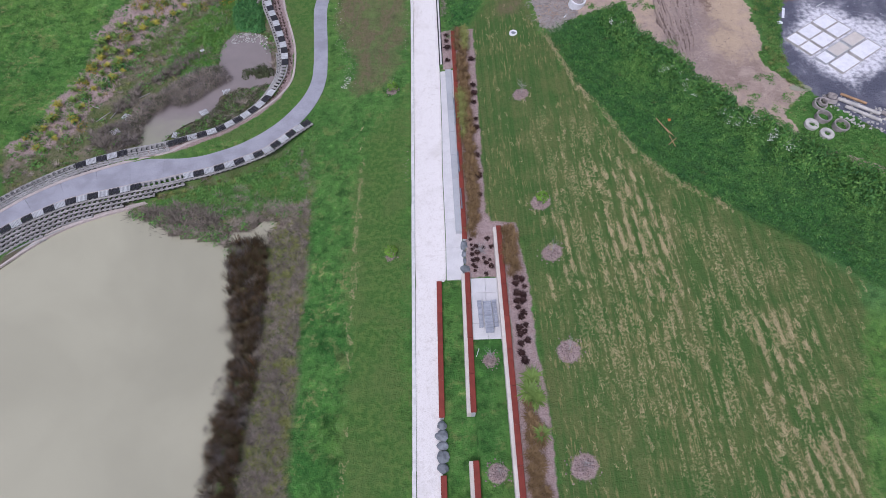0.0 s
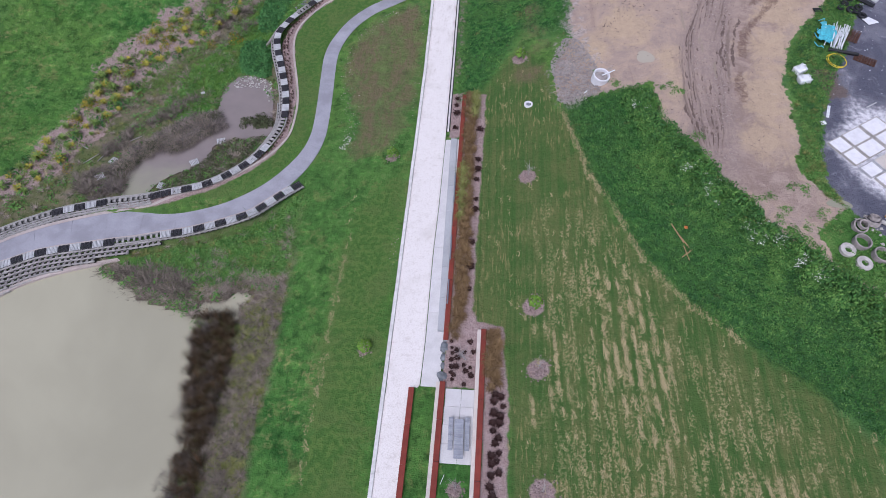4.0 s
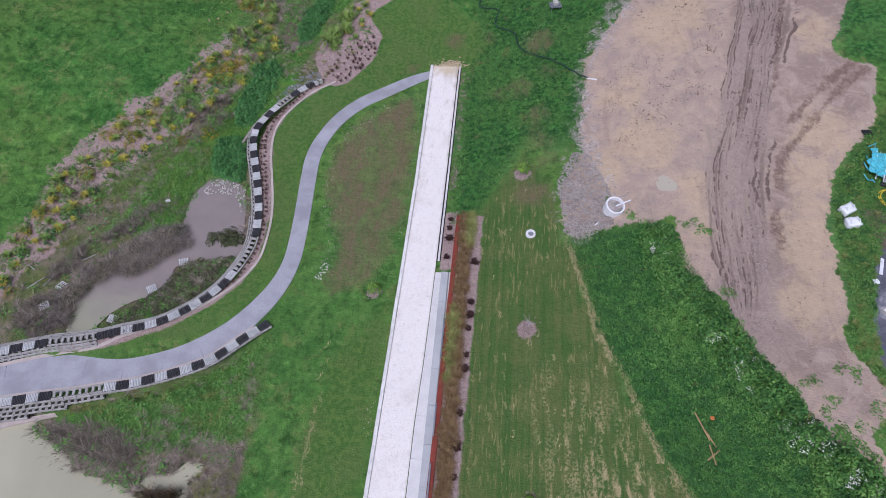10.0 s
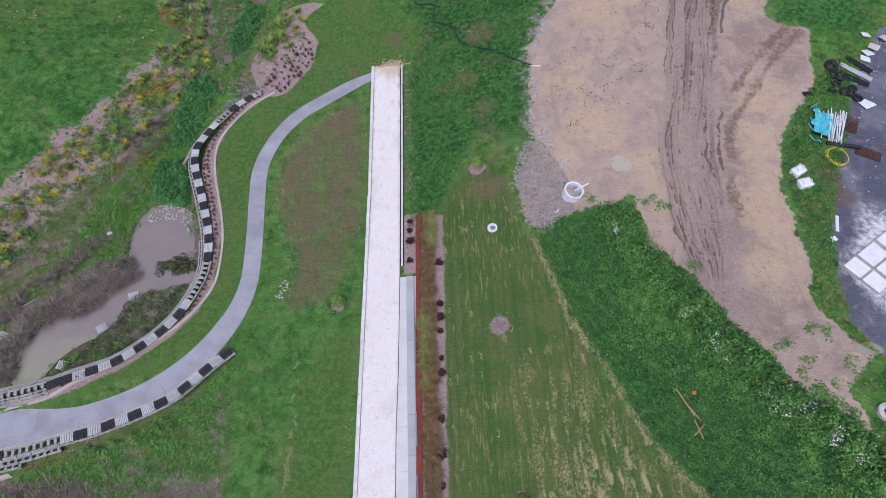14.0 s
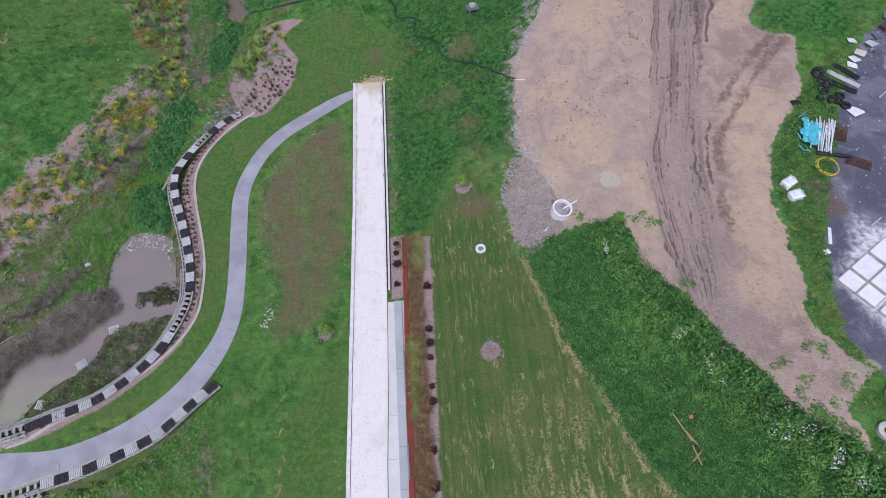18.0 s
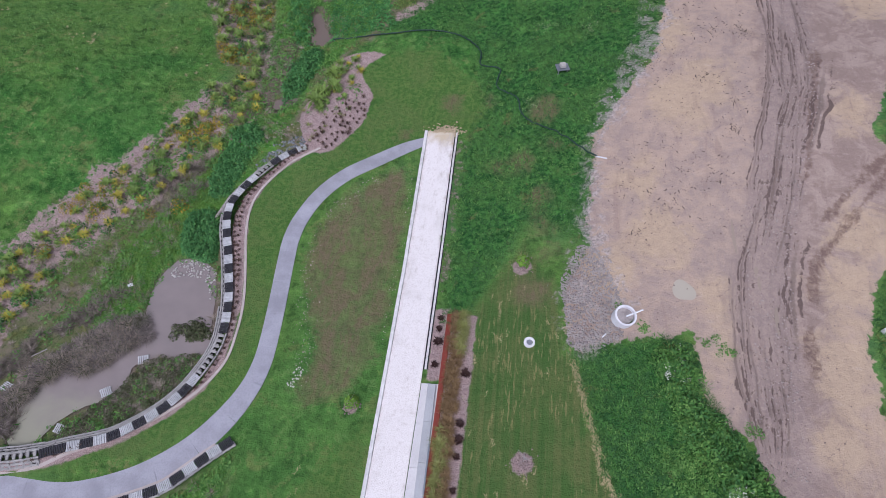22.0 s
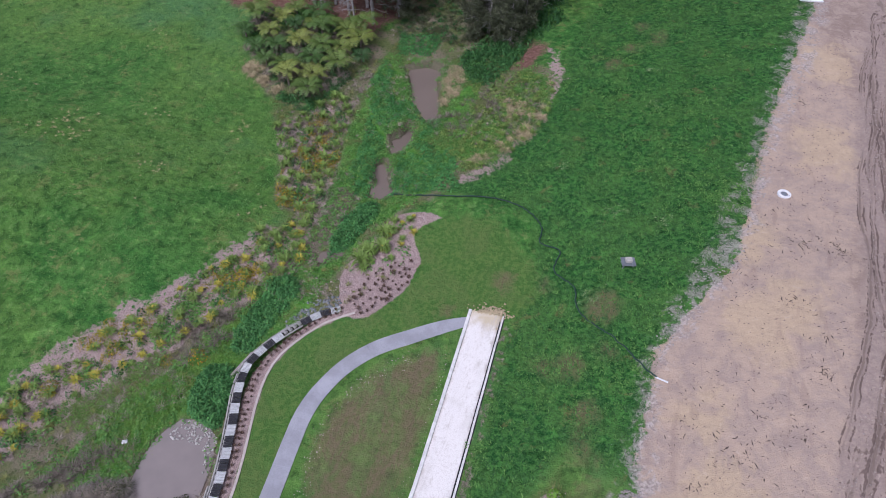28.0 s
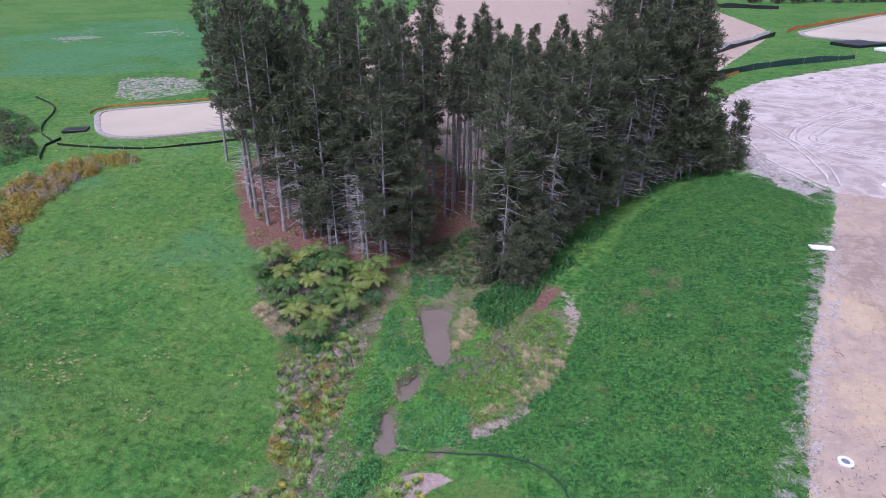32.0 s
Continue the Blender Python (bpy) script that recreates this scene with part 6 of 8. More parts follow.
rim_w = -normals_of(RIM) * np.where(normals_of(RIM)[:, :1] > 0, 1, -1)


def along_rim(n, lo, hi, centres=0):
    """Points beside the bank's edge, between two distances behind it."""
    k = rng.integers(0, len(RIM), n) if not centres else np.clip(rng.choice(rng.integers(0, len(RIM), centres), n) + rng.normal(0, 2.2, n).astype(int), 0, len(RIM) - 1)
    return RIM[k] + rim_w[k] * rng.uniform(lo, hi, (n, 1)) + rng.normal(0, 0.12, (n, 2))


strewn("bank_weeds", DOCK, along_rim(330, 0.1, 1.9), (0.65, 1.5), MAT["dock"], "rank dark green docks along the earth bank", "weeds", tall=(0.7, 1.4))
strewn("bank_weeds", DOCK, along_rim(300, 0.0, 2.1), (0.5, 1.25), MAT["weed"], "bright green docks along the earth bank", "weeds", tall=(0.8, 1.7))
strewn("bank_weeds", DOCK, along_rim(120, 1.5, 4.5, 26), (0.4, 0.9), MAT["weed"], "bright green docks in the long grass", "weeds", tall=(0.5, 1.0))
strewn("bank_weeds", FINE_TUFT, along_rim(160, -0.1, 1.2), (0.7, 1.6), MAT["sedge_green"], "olive stalks among the bank docks", "weeds", tall=(0.8, 1.5))
strewn("bank_weeds", WEED, points_in(HEDGE, 420), (0.35, 0.8), MAT["weed_dark"], "dark green weeds behind the earth bank", "weeds", tall=(0.5, 1.0))
strewn("bank_blossom", [leaf_clump(12, 0.3, 0.2, 0.06, 77, 1.0)], along_rim(90, 0.4, 2.4, 9), (0.5, 1.2), MAT["blossom"], "white flower heads among bank weeds", "flowers", sink=-0.85)
LOW = np.vstack([points_in(LUSH_EAST, 900, 0.5, 2.0, 30), points_in(LUSH_NORTH, 1700, 0.4, 2.2, 60), points_in([(16, -20), (20, -24), (18, -23)], 12)])
strewn("clover_weeds", LOW_WEED, LOW, (0.4, 1.1), MAT["weed"], "low broad-leaved weeds in the grass", "weeds", tall=(0.6, 1.1))
strewn("clover_weeds", LOW_WEED, np.vstack([points_in(LUSH_NORTH, 1500, 0.4), points_in(LUSH_EAST, 700, 0.4)]), (0.4, 1.0), MAT["weed_dark"], "dark broad-leaved weeds in the grass", "weeds", tall=(0.6, 1.1))
CRESS = [[(-18.2, -2.0), (-19.6, -0.6), (-21.3, -1.3), (-22.0, -4.6), (-22.5, -7.4), (-21.7, -9.4), (-20.2, -9.0), (-19.6, -5.6)], [(-23.1, -11.3), (-21.2, -10.9), (-20.0, -13.0), (-19.6, -16.6), (-22.7, -15.7), (-23.4, -13.1)],
         [(-17.6, 3.1), (-18.2, 5.5), (-17.8, 8.4), (-16.9, 10.8), (-15.2, 12.2), (-14.8, 9.0), (-15.9, 5.8), (-16.9, 3.5)], [(-18.2, 12.4), (-19.9, 14.8), (-20.5, 18.7), (-21.0, 22.8), (-21.9, 27.0), (-24.1, 33.7), (-23.6, 38.3), (-22.0, 36.0), (-20.4, 31.0), (-19.2, 30.0), (-17.6, 30.6), (-15.6, 28.5), (-14.4, 26.5), (-16.6, 26.7), (-18.6, 25.1), (-18.2, 20.5), (-17.8, 17.4), (-16.9, 12.8)],
         [(-15.5, 20.8), (-13.6, 22.4), (-8.9, 21.6), (-6.8, 15.3), (-14.5, 13.5), (-15.0, 16.7)], [(-13.6, 27.8), (-12.2, 26.8), (-12.8, 23.8), (-14.2, 23.2)], [(-24, 45), (-17, 47), (-18, 41), (-22.5, 40)]]
pts = np.vstack([points_in(p, n) for p, n in zip(CRESS, (260, 240, 150, 620, 420, 40, 260))])
strewn("watercress", LOW_WEED, pts, (0.6, 1.3), MAT["cress"], "dense bright green cress choking the stream", "water plants", tall=(0.8, 1.6))
strewn("bank_leaves", WEED, np.vstack([points_in(CRESS[0], 260), points_in(CRESS[1], 240), points_in(CRESS[2], 130)]), (0.6, 1.1), MAT["stream_leaves"], "dense blue-green leafy mounds along the stream", "plants", tall=(0.8, 1.5))
strewn("bank_leaves", WEED, np.vstack([points_in(CRESS[0], 50), points_in(CRESS[1], 40), points_in(CRESS[2], 40)]), (0.6, 1.0), MAT["weed_dark"], "dark leafy bank plants along the stream", "plants", tall=(0.8, 1.3))
SCRUB = [[(-31.5, -25.5), (-28.5, -24.2), (-26.4, -22), (-25.6, -20.6), (-27, -20.6), (-30, -23), (-34, -28), (-34, -30), (-32, -29)], [(-29, -43.2), (-25.6, -44.6), (-20, -45.6), (-19.8, -43.6), (-24, -42.4)],
         [(-36, -33), (-31, -30), (-29.8, -33.5), (-33, -36)], [(-26, -13), (-22.5, -8), (-24, -5), (-28, -9)], NORTH_PLANTS,
         [(-14, 27.5), (-11, 30.5), (-8, 34), (-6, 30), (-8.5, 24), (-12, 23.5)], [(-6, 22), (-1.6, 25), (-0.2, 33), (-3, 37), (-6, 32)]]
pts = np.vstack([points_in(p, n) for p, n in zip(SCRUB, (120, 130, 90, 60, 110, 70, 40))])
strewn("dead_scrub", FINE_TUFT, pts, (0.8, 1.9), MAT["scrub"], "matted grey-brown dead scrub", "scrub", tall=(0.6, 1.2))
strewn("wetland_grass", FINE_TUFT, np.vstack([points_in(WETLAND, 900), points_in(BANK_SOUTH, 500)]), (0.5, 1.2), MAT["sedge_green"], "olive rank grass of the wetland", "grass", tall=(0.6, 1.2))
strewn("wetland_weeds", LOW_WEED, np.vstack([points_in(WETLAND, 1300, 0, 3, 50), points_in(MARSH, 1600), points_in([(-12.2, -33.5), (-15, -36.5), (-22, -40), (-27, -42.5), (-20, -44), (-12, -43)], 260)]), (0.6, 1.4), MAT["weed"], "green weeds of the wetland", "weeds", tall=(0.6, 1.3))
SPIT = [(-27.0, -33.9), (-25.8, -32.3), (-24.2, -30.5), (-23.0, -28.5), (-22.2, -27.0), (-19.6, -25.8), (-18.3, -25.3), (-16.9, -25.4), (-16.9, -26.3), (-17.9, -29.4), (-20.1, -31.1), (-22.4, -32.7), (-24.6, -33.8), (-26.3, -34.7)]
strewn("spit_plants", WEED, points_in(SPIT, 200), (0.45, 0.95), MAT["spit"], "dull olive bank plants between channel and wall", "plants", tall=(0.5, 0.9))
strewn("spit_plants", FINE_TUFT, points_in(SPIT, 260), (0.5, 1.1), MAT["scrub"], "brown dead stalks on the spit", "scrub", tall=(0.6, 1.2))
strewn("spit_plants", LOW_WEED, points_in(SPIT, 120), (0.6, 1.2), MAT["weed"], "dark bank plants between channel and wall", "plants", tall=(0.6, 1.2))
REEDS = [(-18.4, -47), (-15.8, -46.8), (-14.8, -51.7), (-14.9, -57.3), (-14.9, -62.3), (-15.2, -66.7), (-15.2, -95), (-17.4, -95), (-17.9, -64.8), (-17.0, -62.1), (-17.3, -57.0), (-18.6, -51.5)]
REED = [blade_tuft(34, 1.4, 0.5, 0.026, 60 + s, 0.5, 0.3) for s in range(4)]
strewn("reeds", REED, points_in(REEDS, 760), (0.6, 1.2), MAT["reed"], "rust and dark brown reeds fringing the pond", "reeds", tall=(0.6, 1.2))
strewn("reeds", REED, np.vstack([points_in(REEDS, 150, 0, 0.8, 26), points_in([(-18.8, -47.2), (-17.6, -47.0), (-16.8, -57), (-16.6, -95), (-17.8, -95), (-18.2, -64.8)], 150)]), (0.6, 1.1), MAT["thatch"], "grey-brown dead reeds at the water's edge", "reeds", tall=(0.5, 1.0))
strewn("bank_scrub", FINE_TUFT, points_in([(-15.2, -47.3), (-11.7, -44.0), (-11.5, -52.2), (-11.6, -62.6), (-11.4, -95), (-14.8, -95), (-14.6, -60)], 800), (0.6, 1.5), MAT["scrub"], "grey-brown scrub behind the reeds", "scrub", tall=(0.6, 1.1))
strewn("bank_scrub", FINE_TUFT, points_in([(-15.2, -47.3), (-11.7, -44.0), (-11.5, -52.2), (-11.6, -62.6), (-11.4, -95), (-14.8, -95), (-14.6, -60)], 450), (0.5, 1.3), MAT["sedge_green"], "olive scrub behind the reeds", "scrub", tall=(0.6, 1.1))

strewn("wetland_bushes", WEED, np.vstack([points_in(MARGIN, 50), points_in(SCRUB[4], 60), points_in([(-12, 22), (-6, 18), (-1.5, 25), (0, 34), (-4, 38), (-10, 34)], 150)]), (0.5, 1.3), MAT["flax"], "olive green shrubs of the wetland", "shrubs", tall=(0.6, 1.1))
strewn("wetland_bushes", WEED, np.vstack([points_in(MARGIN, 40), points_in(SCRUB[4], 50), points_in(FERN_BED, 260), points_in([(-36, 26), (-30, 27), (-27, 34), (-29, 24)], 60)]), (0.6, 1.4), MAT["weed_dark"], "dark green shrubs of the wetland", "shrubs", tall=(0.6, 1.2))
strewn("wetland_tussocks", FINE_TUFT, np.vstack([points_in(MARGIN, 70), points_in(SCRUB[4], 90), points_in([(-6, 18), (-1.5, 25), (0, 34), (-4, 36), (-5, 26)], 40)]), (0.6, 1.2), MAT["straw"], "bleached straw-coloured tussocks", "tussocks", tall=(0.5, 0.9))
strewn("wetland_flowers", LOW_WEED, np.vstack([points_in(MARGIN, 50, 0, 1.2, 14), points_in(SCRUB[4], 170, 0, 0.9, 14)]), (0.6, 1.3), MAT["gorse"], "low yellow-flowered gorse", "gorse")

# flax and shrubs that can be counted
FLAX = [blade_tuft(40, 0.85, 0.75, 0.10, 80 + s, 0.8, joined=True) for s in range(3)]
flax, flax_y = meshes_of("flax_bush", FLAX, MAT["flax"]), meshes_of("flax_bush", FLAX, MAT["flax_yellow"])
planted("flax_bush", flax, apart(points_in(MARGIN, 800), 1.4), (0.5, 1.2), "green flax bush in pink-brown mulch", "bush", "wetland flax")
planted("flax_bush", flax_y, apart(points_in(MARGIN, 200), 1.4), (0.5, 1.0), "yellow-leaved flax bush in pink-brown mulch", "bush", "wetland flax")
planted("flax_bush", flax_y, apart(points_in([(-12.6, 4), (-9.6, 6), (-9.6, 10.4), (-11.4, 10.8), (-13.0, 8.6)], 30), 1.3), (0.5, 0.8), "yellow-leaved flax bush in pink-brown mulch", "bush", "wetland flax")
planted("flax_bush", flax, apart(points_in([(-13.6, 2), (-10.8, 4.0), (-9.8, 9.4), (-11.4, 10.8), (-13.2, 8.6), (-14.8, 4.0)], 140), 1.12), (0.6, 1.3), "green flax bush in pink-brown mulch", "bush", "wetland flax")
planted("flax_bush", flax, [(-13.9, 3.2), (-12.2, 5.4), (-13.4, 4.6), (-12.6, 7.4)], (1.5, 2.0), "large dark green flax bush in pink-brown mulch", "bush", "large flax of the north bed")
planted("flax_bush", flax, apart(points_in(EAST_BANK, 160), 1.2), (0.5, 1.0), "green flax bush on the stream bank", "bush", "wetland flax")
planted("flax_bush", flax, apart(points_in(NORTH_PLANTS, 260), 1.25), (0.7, 1.35), "green flax bush on the stream bank", "bush", "wetland flax")
gorse = meshes_of("gorse_bush", [leaf_clump(120, 0.8, 1.0, 0.09, 90 + s) for s in range(2)], MAT["gorse"])
planted("gorse_bush", gorse, [(-24.0, -0.9), (-23.6, -0.3), (-24.6, -1.5), (-26.7, 11.0), (-25.3, 10.1), (-25.8, 9.0), (-27.1, 11.8), (-26.2, 10.2), (-23.7, 17.5), (-24.4, 16.4), (-23.1, 18.4), (-25.2, 14.0), (-24.9, 21.5), (-34.8, -13.0), (-34.0, -12.4), (-27.2, -12.1), (-33.8, -10.6), (-32.3, -13.5), (-24.7, -10.9), (-32, -12.5), (-35.4, -17.6), (-38.0, -22.8), (-38.6, -25.4), (-30.4, -9.6), (-37.0, -31.5)], (0.7, 1.25), "gorse bush in full yellow flower", "bush", "gorse in the wetland")
small = meshes_of("tussock", [blade_tuft(20, 0.50, 0.20 + 0.06 * s, 0.05, 95 + s, 0.5, joined=True) for s in range(3)], MAT["brown_tussock"])
planted("tussock", small, apart(points_in([(-8.6, 4.4), (-8.2, 1.3), (-9.4, -1.0), (-11.6, -3.2), (-13.2, -2.0), (-12.4, 1.8), (-10, 4.2)], 260), 0.52), (0.55, 1.25), "small dark brown tussock in mulch", "plant", "young tussocks")
line = smooth_line([(-13.3, -3.2), (-14.95, -4.4), (-16.55, -6.9), (-17.65, -9.3), (-17.95, -11.5), (-17.5, -13.9), (-16.7, -16.7), (-16.0, -19.4), (-15.5, -21.9), (-15.3, -24), (-15.45, -26.1), (-16.1, -28.1), (-17.3, -29.9), (-18.9, -31.5), (-21.0, -33.1), (-24.0, -34.6), (-27, -35.9)], 0.55)
planted("tussock", small, np.vstack([line + rng.normal(0, 0.06, line.shape), line[:34] - normals_of(line)[:34] * 0.42 + rng.normal(0, 0.06, (34, 2))]), (0.6, 0.95), "small dark brown tussock in the wall-top bed", "plant", "wall-top tussocks")

# ---- garden beds ----
sedge_b = meshes_of("sedge_clump", [blade_tuft(60, 0.75, 0.64, 0.04, 120 + s, 1.0, joined=True) for s in range(3)], MAT["sedge"])
sedge_g = meshes_of("sedge_clump", [blade_tuft(60, 0.8, 0.68, 0.04, 124 + s, 1.0, joined=True) for s in range(2)], MAT["sedge_green"])
dark = meshes_of("dark_rosette", [blade_tuft(30, 0.4, 0.38, 0.08, 130 + s, 0.7, joined=True) for s in range(2)], MAT["dark_clump"])


def row(x, y0, y1, gap, wobble=0.12):
    ys = np.arange(y0, y1, -gap)
    return np.stack([x + rng.normal(0, wobble, len(ys)), ys + rng.normal(0, wobble, len(ys))], 1)


planted("sedge_clump", sedge_b, np.vstack([row(3.7, -21, -31, 0.42), row(4.2, -24.5, -31, 0.45), row(4.15, -31, -47.5, 0.4), row(3.7, -37.5, -49, 0.42)]), (0.8, 1.15), "brown weeping sedge in the mulch bed", "plant", "sedges of the long bed")
planted("sedge_clump", sedge_g, np.vstack([row(3.65, -31, -37.5, 0.4), row(4.5, -21.2, -24.4, 0.6)]), (0.85, 1.25), "yellow-green weeping sedge in the mulch bed", "plant", "sedges of the long bed")
planted("sedge_clump", sedge_b, np.vstack([row(6.6, -48.8, -53.4, 0.4), row(7.1, -48.8, -53.2, 0.42), row(6.7, -64.5, -76, 0.4), row(7.2, -66, -76, 0.45)]), (0.8, 1.15), "brown weeping sedge behind the wall", "plant", "sedges of the upper bed")
planted("flax_bush", flax, [(7.3, -62.9), (7.4, -64.6), (7.5, -67.2), (7.0, -64.0)], (0.9, 1.5), "bright green flax bush behind the wall", "bush", "flax of the upper bed")
planted("dark_rosette", dark, [(4.95, -26.2), (4.9, -30.2), (4.9, -31.4), (4.85, -32.6), (4.85, -35.0), (4.8, -36.2), (2.45, -21.2), (2.4, -22.2), (2.5, -23.4), (2.4, -25.4), (4.7, -39.8), (4.65, -42.4), (4.6, -44.6)], (0.9, 1.4), "dark purple rosette in bark mulch", "plant", "dark rosettes of the long bed")
planted("dark_rosette", dark, np.vstack([row(6.9, -53.9, -61.5, 0.75, 0.1), row(7.35, -54.2, -60.5, 0.8, 0.1)]), (0.8, 1.3), "dark purple rosette behind the wall", "plant", "dark rosettes of the upper bed")
planted("dark_rosette", dark, np.vstack([row(3.5, -49.4, -53, 0.55, 0.06), row(3.9, -50.2, -53, 0.7, 0.08), row(4.6, -50.5, -53, 0.8, 0.12), row(5.1, -49.6, -53, 0.9, 0.12)]), (0.5, 0.9), "small dark rosette in the square bed", "plant", "rosettes of the square bed")


def sapling(x, y, leafy_one, size):
    t = thing("sapling", pose(x, y, gz(x, y), 0, 0, rng.random() * 360) @ Matrix.Scale(size, 4), "young leafy tree in a mulch ring" if leafy_one else "bare twiggy young tree in a mulch ring", "sapling", "young trees in mulch rings")
    bm = bmesh.new()
    add_tube(bm, (0, 0, -0.05), (0.03, 0.02, 1.0), 0.022, 0.014, 5)
    r = random.Random(int(x * 31 + y * 7))
    for k in range(16 if not leafy_one else 8):
        a, h = r.random() * 6.28, r.uniform(0.35, 1.0)
        add_tube(bm, (0.02, 0.01, h), (math.cos(a) * r.uniform(0.25, 0.6), math.sin(a) * r.uniform(0.25, 0.6), h + r.uniform(0.25, 0.7)), 0.012, 0.004, 3, False)
    part("stem", bm, MAT["dead_wood"], t)
    if leafy_one:
        v, f = leaf_clump(120, 0.6, 0.8, 0.15, 5)
        share("foliage", raw_mesh("foliage", v + np.array([0, 0, 0.35]), f, MAT["sapling"]), Matrix(), t)


for (x, y, r), green in zip(RINGS, (0, 1, 0, 0, 0, 0, 0, 1, 1, 1)):
    sapling(x + 0.05, y + (0.25 if green else 0.1), green, 1.0 if green else 1.15)

# grass
WEST = [(-95, -10), (-60, -30), (-45, -34), (-38, -18), (-30, -5), (-25, 6), (-30, 20), (-42, 34), (-48, 42), (-58, 52), (-72, 64), (-95, 50)]
strewn("grass_tufts", GRASS, np.vstack([points_in(LUSH_EAST, 7000), points_in(LUSH_NORTH, 12000)]), (0.7, 1.6), MAT["weed_dark"], "thick dark green grass", "grass")
strewn("grass_tufts", GRASS, np.vstack([points_in(LUSH_EAST, 3000), points_in(LUSH_NORTH, 6000), points_in(WEST, 11000), points_in([(-12.2, -33.5), (-15, -36.5), (-22, -40), (-27, -42.5), (-20, -44), (-12, -43)], 2200)]), (0.7, 1.7), MAT["weed"], "thick bright green grass", "grass")
strewn("marsh_grass", GRASS, np.vstack([points_in([(-31, -24), (-28, -16), (-24, -8), (-20.6, -2), (-19.8, -8), (-22.6, -14.5), (-24.4, -17), (-24.4, -21.4), (-27.2, -22.8)], 2600), points_in([(-34, -20), (-30, -13), (-27, -12), (-29, -20)], 500)]), (0.7, 1.6), MAT["marsh_grass"], "lime green marsh grass beside the channel", "grass")
strewn("dry_tussocks", FINE_TUFT, np.vstack([points_in(WEST, 40, 0, 2.0, 10)]), (0.3, 0.7), MAT["straw"], "bleached dry tussocks in the pasture", "grass")
DRY_SPOTS = [(-54.6, 8.4, 14), (-54.1, 12.3, 16), (-52.0, 9.0, 12), (-46.2, 17.5, 8), (-55.5, 32.6, 7), (-79.2, 44.4, 8), (-67.0, 16.3, 8), (-40.6, 8.2, 10), (-35.6, 18.7, 12)]
q = np.vstack([np.array([x, y]) + rng.normal(0, 0.9, (n, 2)) for x, y, n in DRY_SPOTS])
strewn("dry_tussocks", FINE_TUFT, q, (0.35, 0.8), MAT["hay"], "bleached dry tussocks in the pasture", "grass")
strewn("channel_bush", WEED, np.array([-18.7, -23.6]) + rng.normal(0, 1, (44, 2)) * (0.75, 0.45), (0.6, 1.0), MAT["spit"], "dull green bush standing in the channel", "bush", z=np.full(44, -2.3))
WEEPING = [blade_tuft(44, 0.9, 1.0, 0.075, 220 + s, 1.25, 0.25) for s in range(3)]
MATTED = [blade_tuft(40, 0.75, 0.8, 0.045, 230 + s, 1.3, 0.3) for s in range(4)]
THICKET = [(-32.2, -31.8), (-31.6, -29.4), (-30.2, -27.6), (-28.9, -26.0), (-27.0, -24.4), (-25.4, -23.3), (-24.0, -22.6), (-23.4, -24.2), (-23.6, -25.6), (-25.0, -26.4), (-25.4, -27.6), (-26.2, -28.3), (-28.8, -28.6), (-30.0, -30.0), (-30.9, -31.6)]
for mat, n, name, label in (("weeping", 140, "channel_scrub", "hanging grey-brown sedge along the channel"), ("thatch", 170, "channel_scrub", "dark matted dead scrub along the channel"), ("spit", 60, "channel_scrub", "olive scrub along the channel")):
    strewn(name, MATTED, points_in(THICKET, n), (0.55, 1.2), MAT[mat], label, "scrub", tall=(0.5, 1.2), z=np.full(n, CHANNEL_LEVEL + 0.1))
q = np.vstack([np.array([-23.6, -24.4]) + rng.normal(0, 0.35, (20, 2)), points_in([(-36, -33), (-31.4, -30.4), (-31, -33.5), (-33, -36)], 40)])
strewn("channel_scrub", MATTED, q, (0.6, 1.2), MAT["thatch"], "dark matted dead scrub in the channel", "scrub", tall=(0.5, 1.1), z=np.full(60, CHANNEL_LEVEL))
HAYFIELD = [(11, -36), (16, -40), (20, -50), (28, -56), (28, -64), (26, -75), (18, -75), (11, -62)]


def swath(seed, long, wide, n):
    """Template of a wisp of cut grass lying along y."""
    r = np.random.default_rng(seed)
    v, f = [], []
    for k in range(n):
        c = np.array([r.normal(0, wide), r.uniform(-long, long), r.uniform(0.02, 0.07)])
        a = math.pi / 2 + r.normal(0, 0.55)
        d, e = np.array([math.cos(a), math.sin(a), r.uniform(-0.1, 0.2)]) * r.uniform(0.07, 0.2), np.array([-math.sin(a), math.cos(a), 0]) * r.uniform(0.012, 0.03)
        v += [c - d - e, c - d + e, c + d]
        f += [(3 * k, 3 * k + 1, 3 * k + 2)]
    return np.array(v), np.array(f)


SWATH = [swath(140 + q, 0.36, 0.09, 11) for q in range(6)]


def in_rows(q, gap, lean=0.0):
    """Points drawn to mowing rows that run along y."""
    at = q[:, 0] - lean * q[:, 1]
    return np.stack([np.round(at / gap) * gap + lean * q[:, 1] + rng.normal(0, 0.07, len(q)) + 0.12 * np.sin(q[:, 1] * 0.4), q[:, 1]], 1)


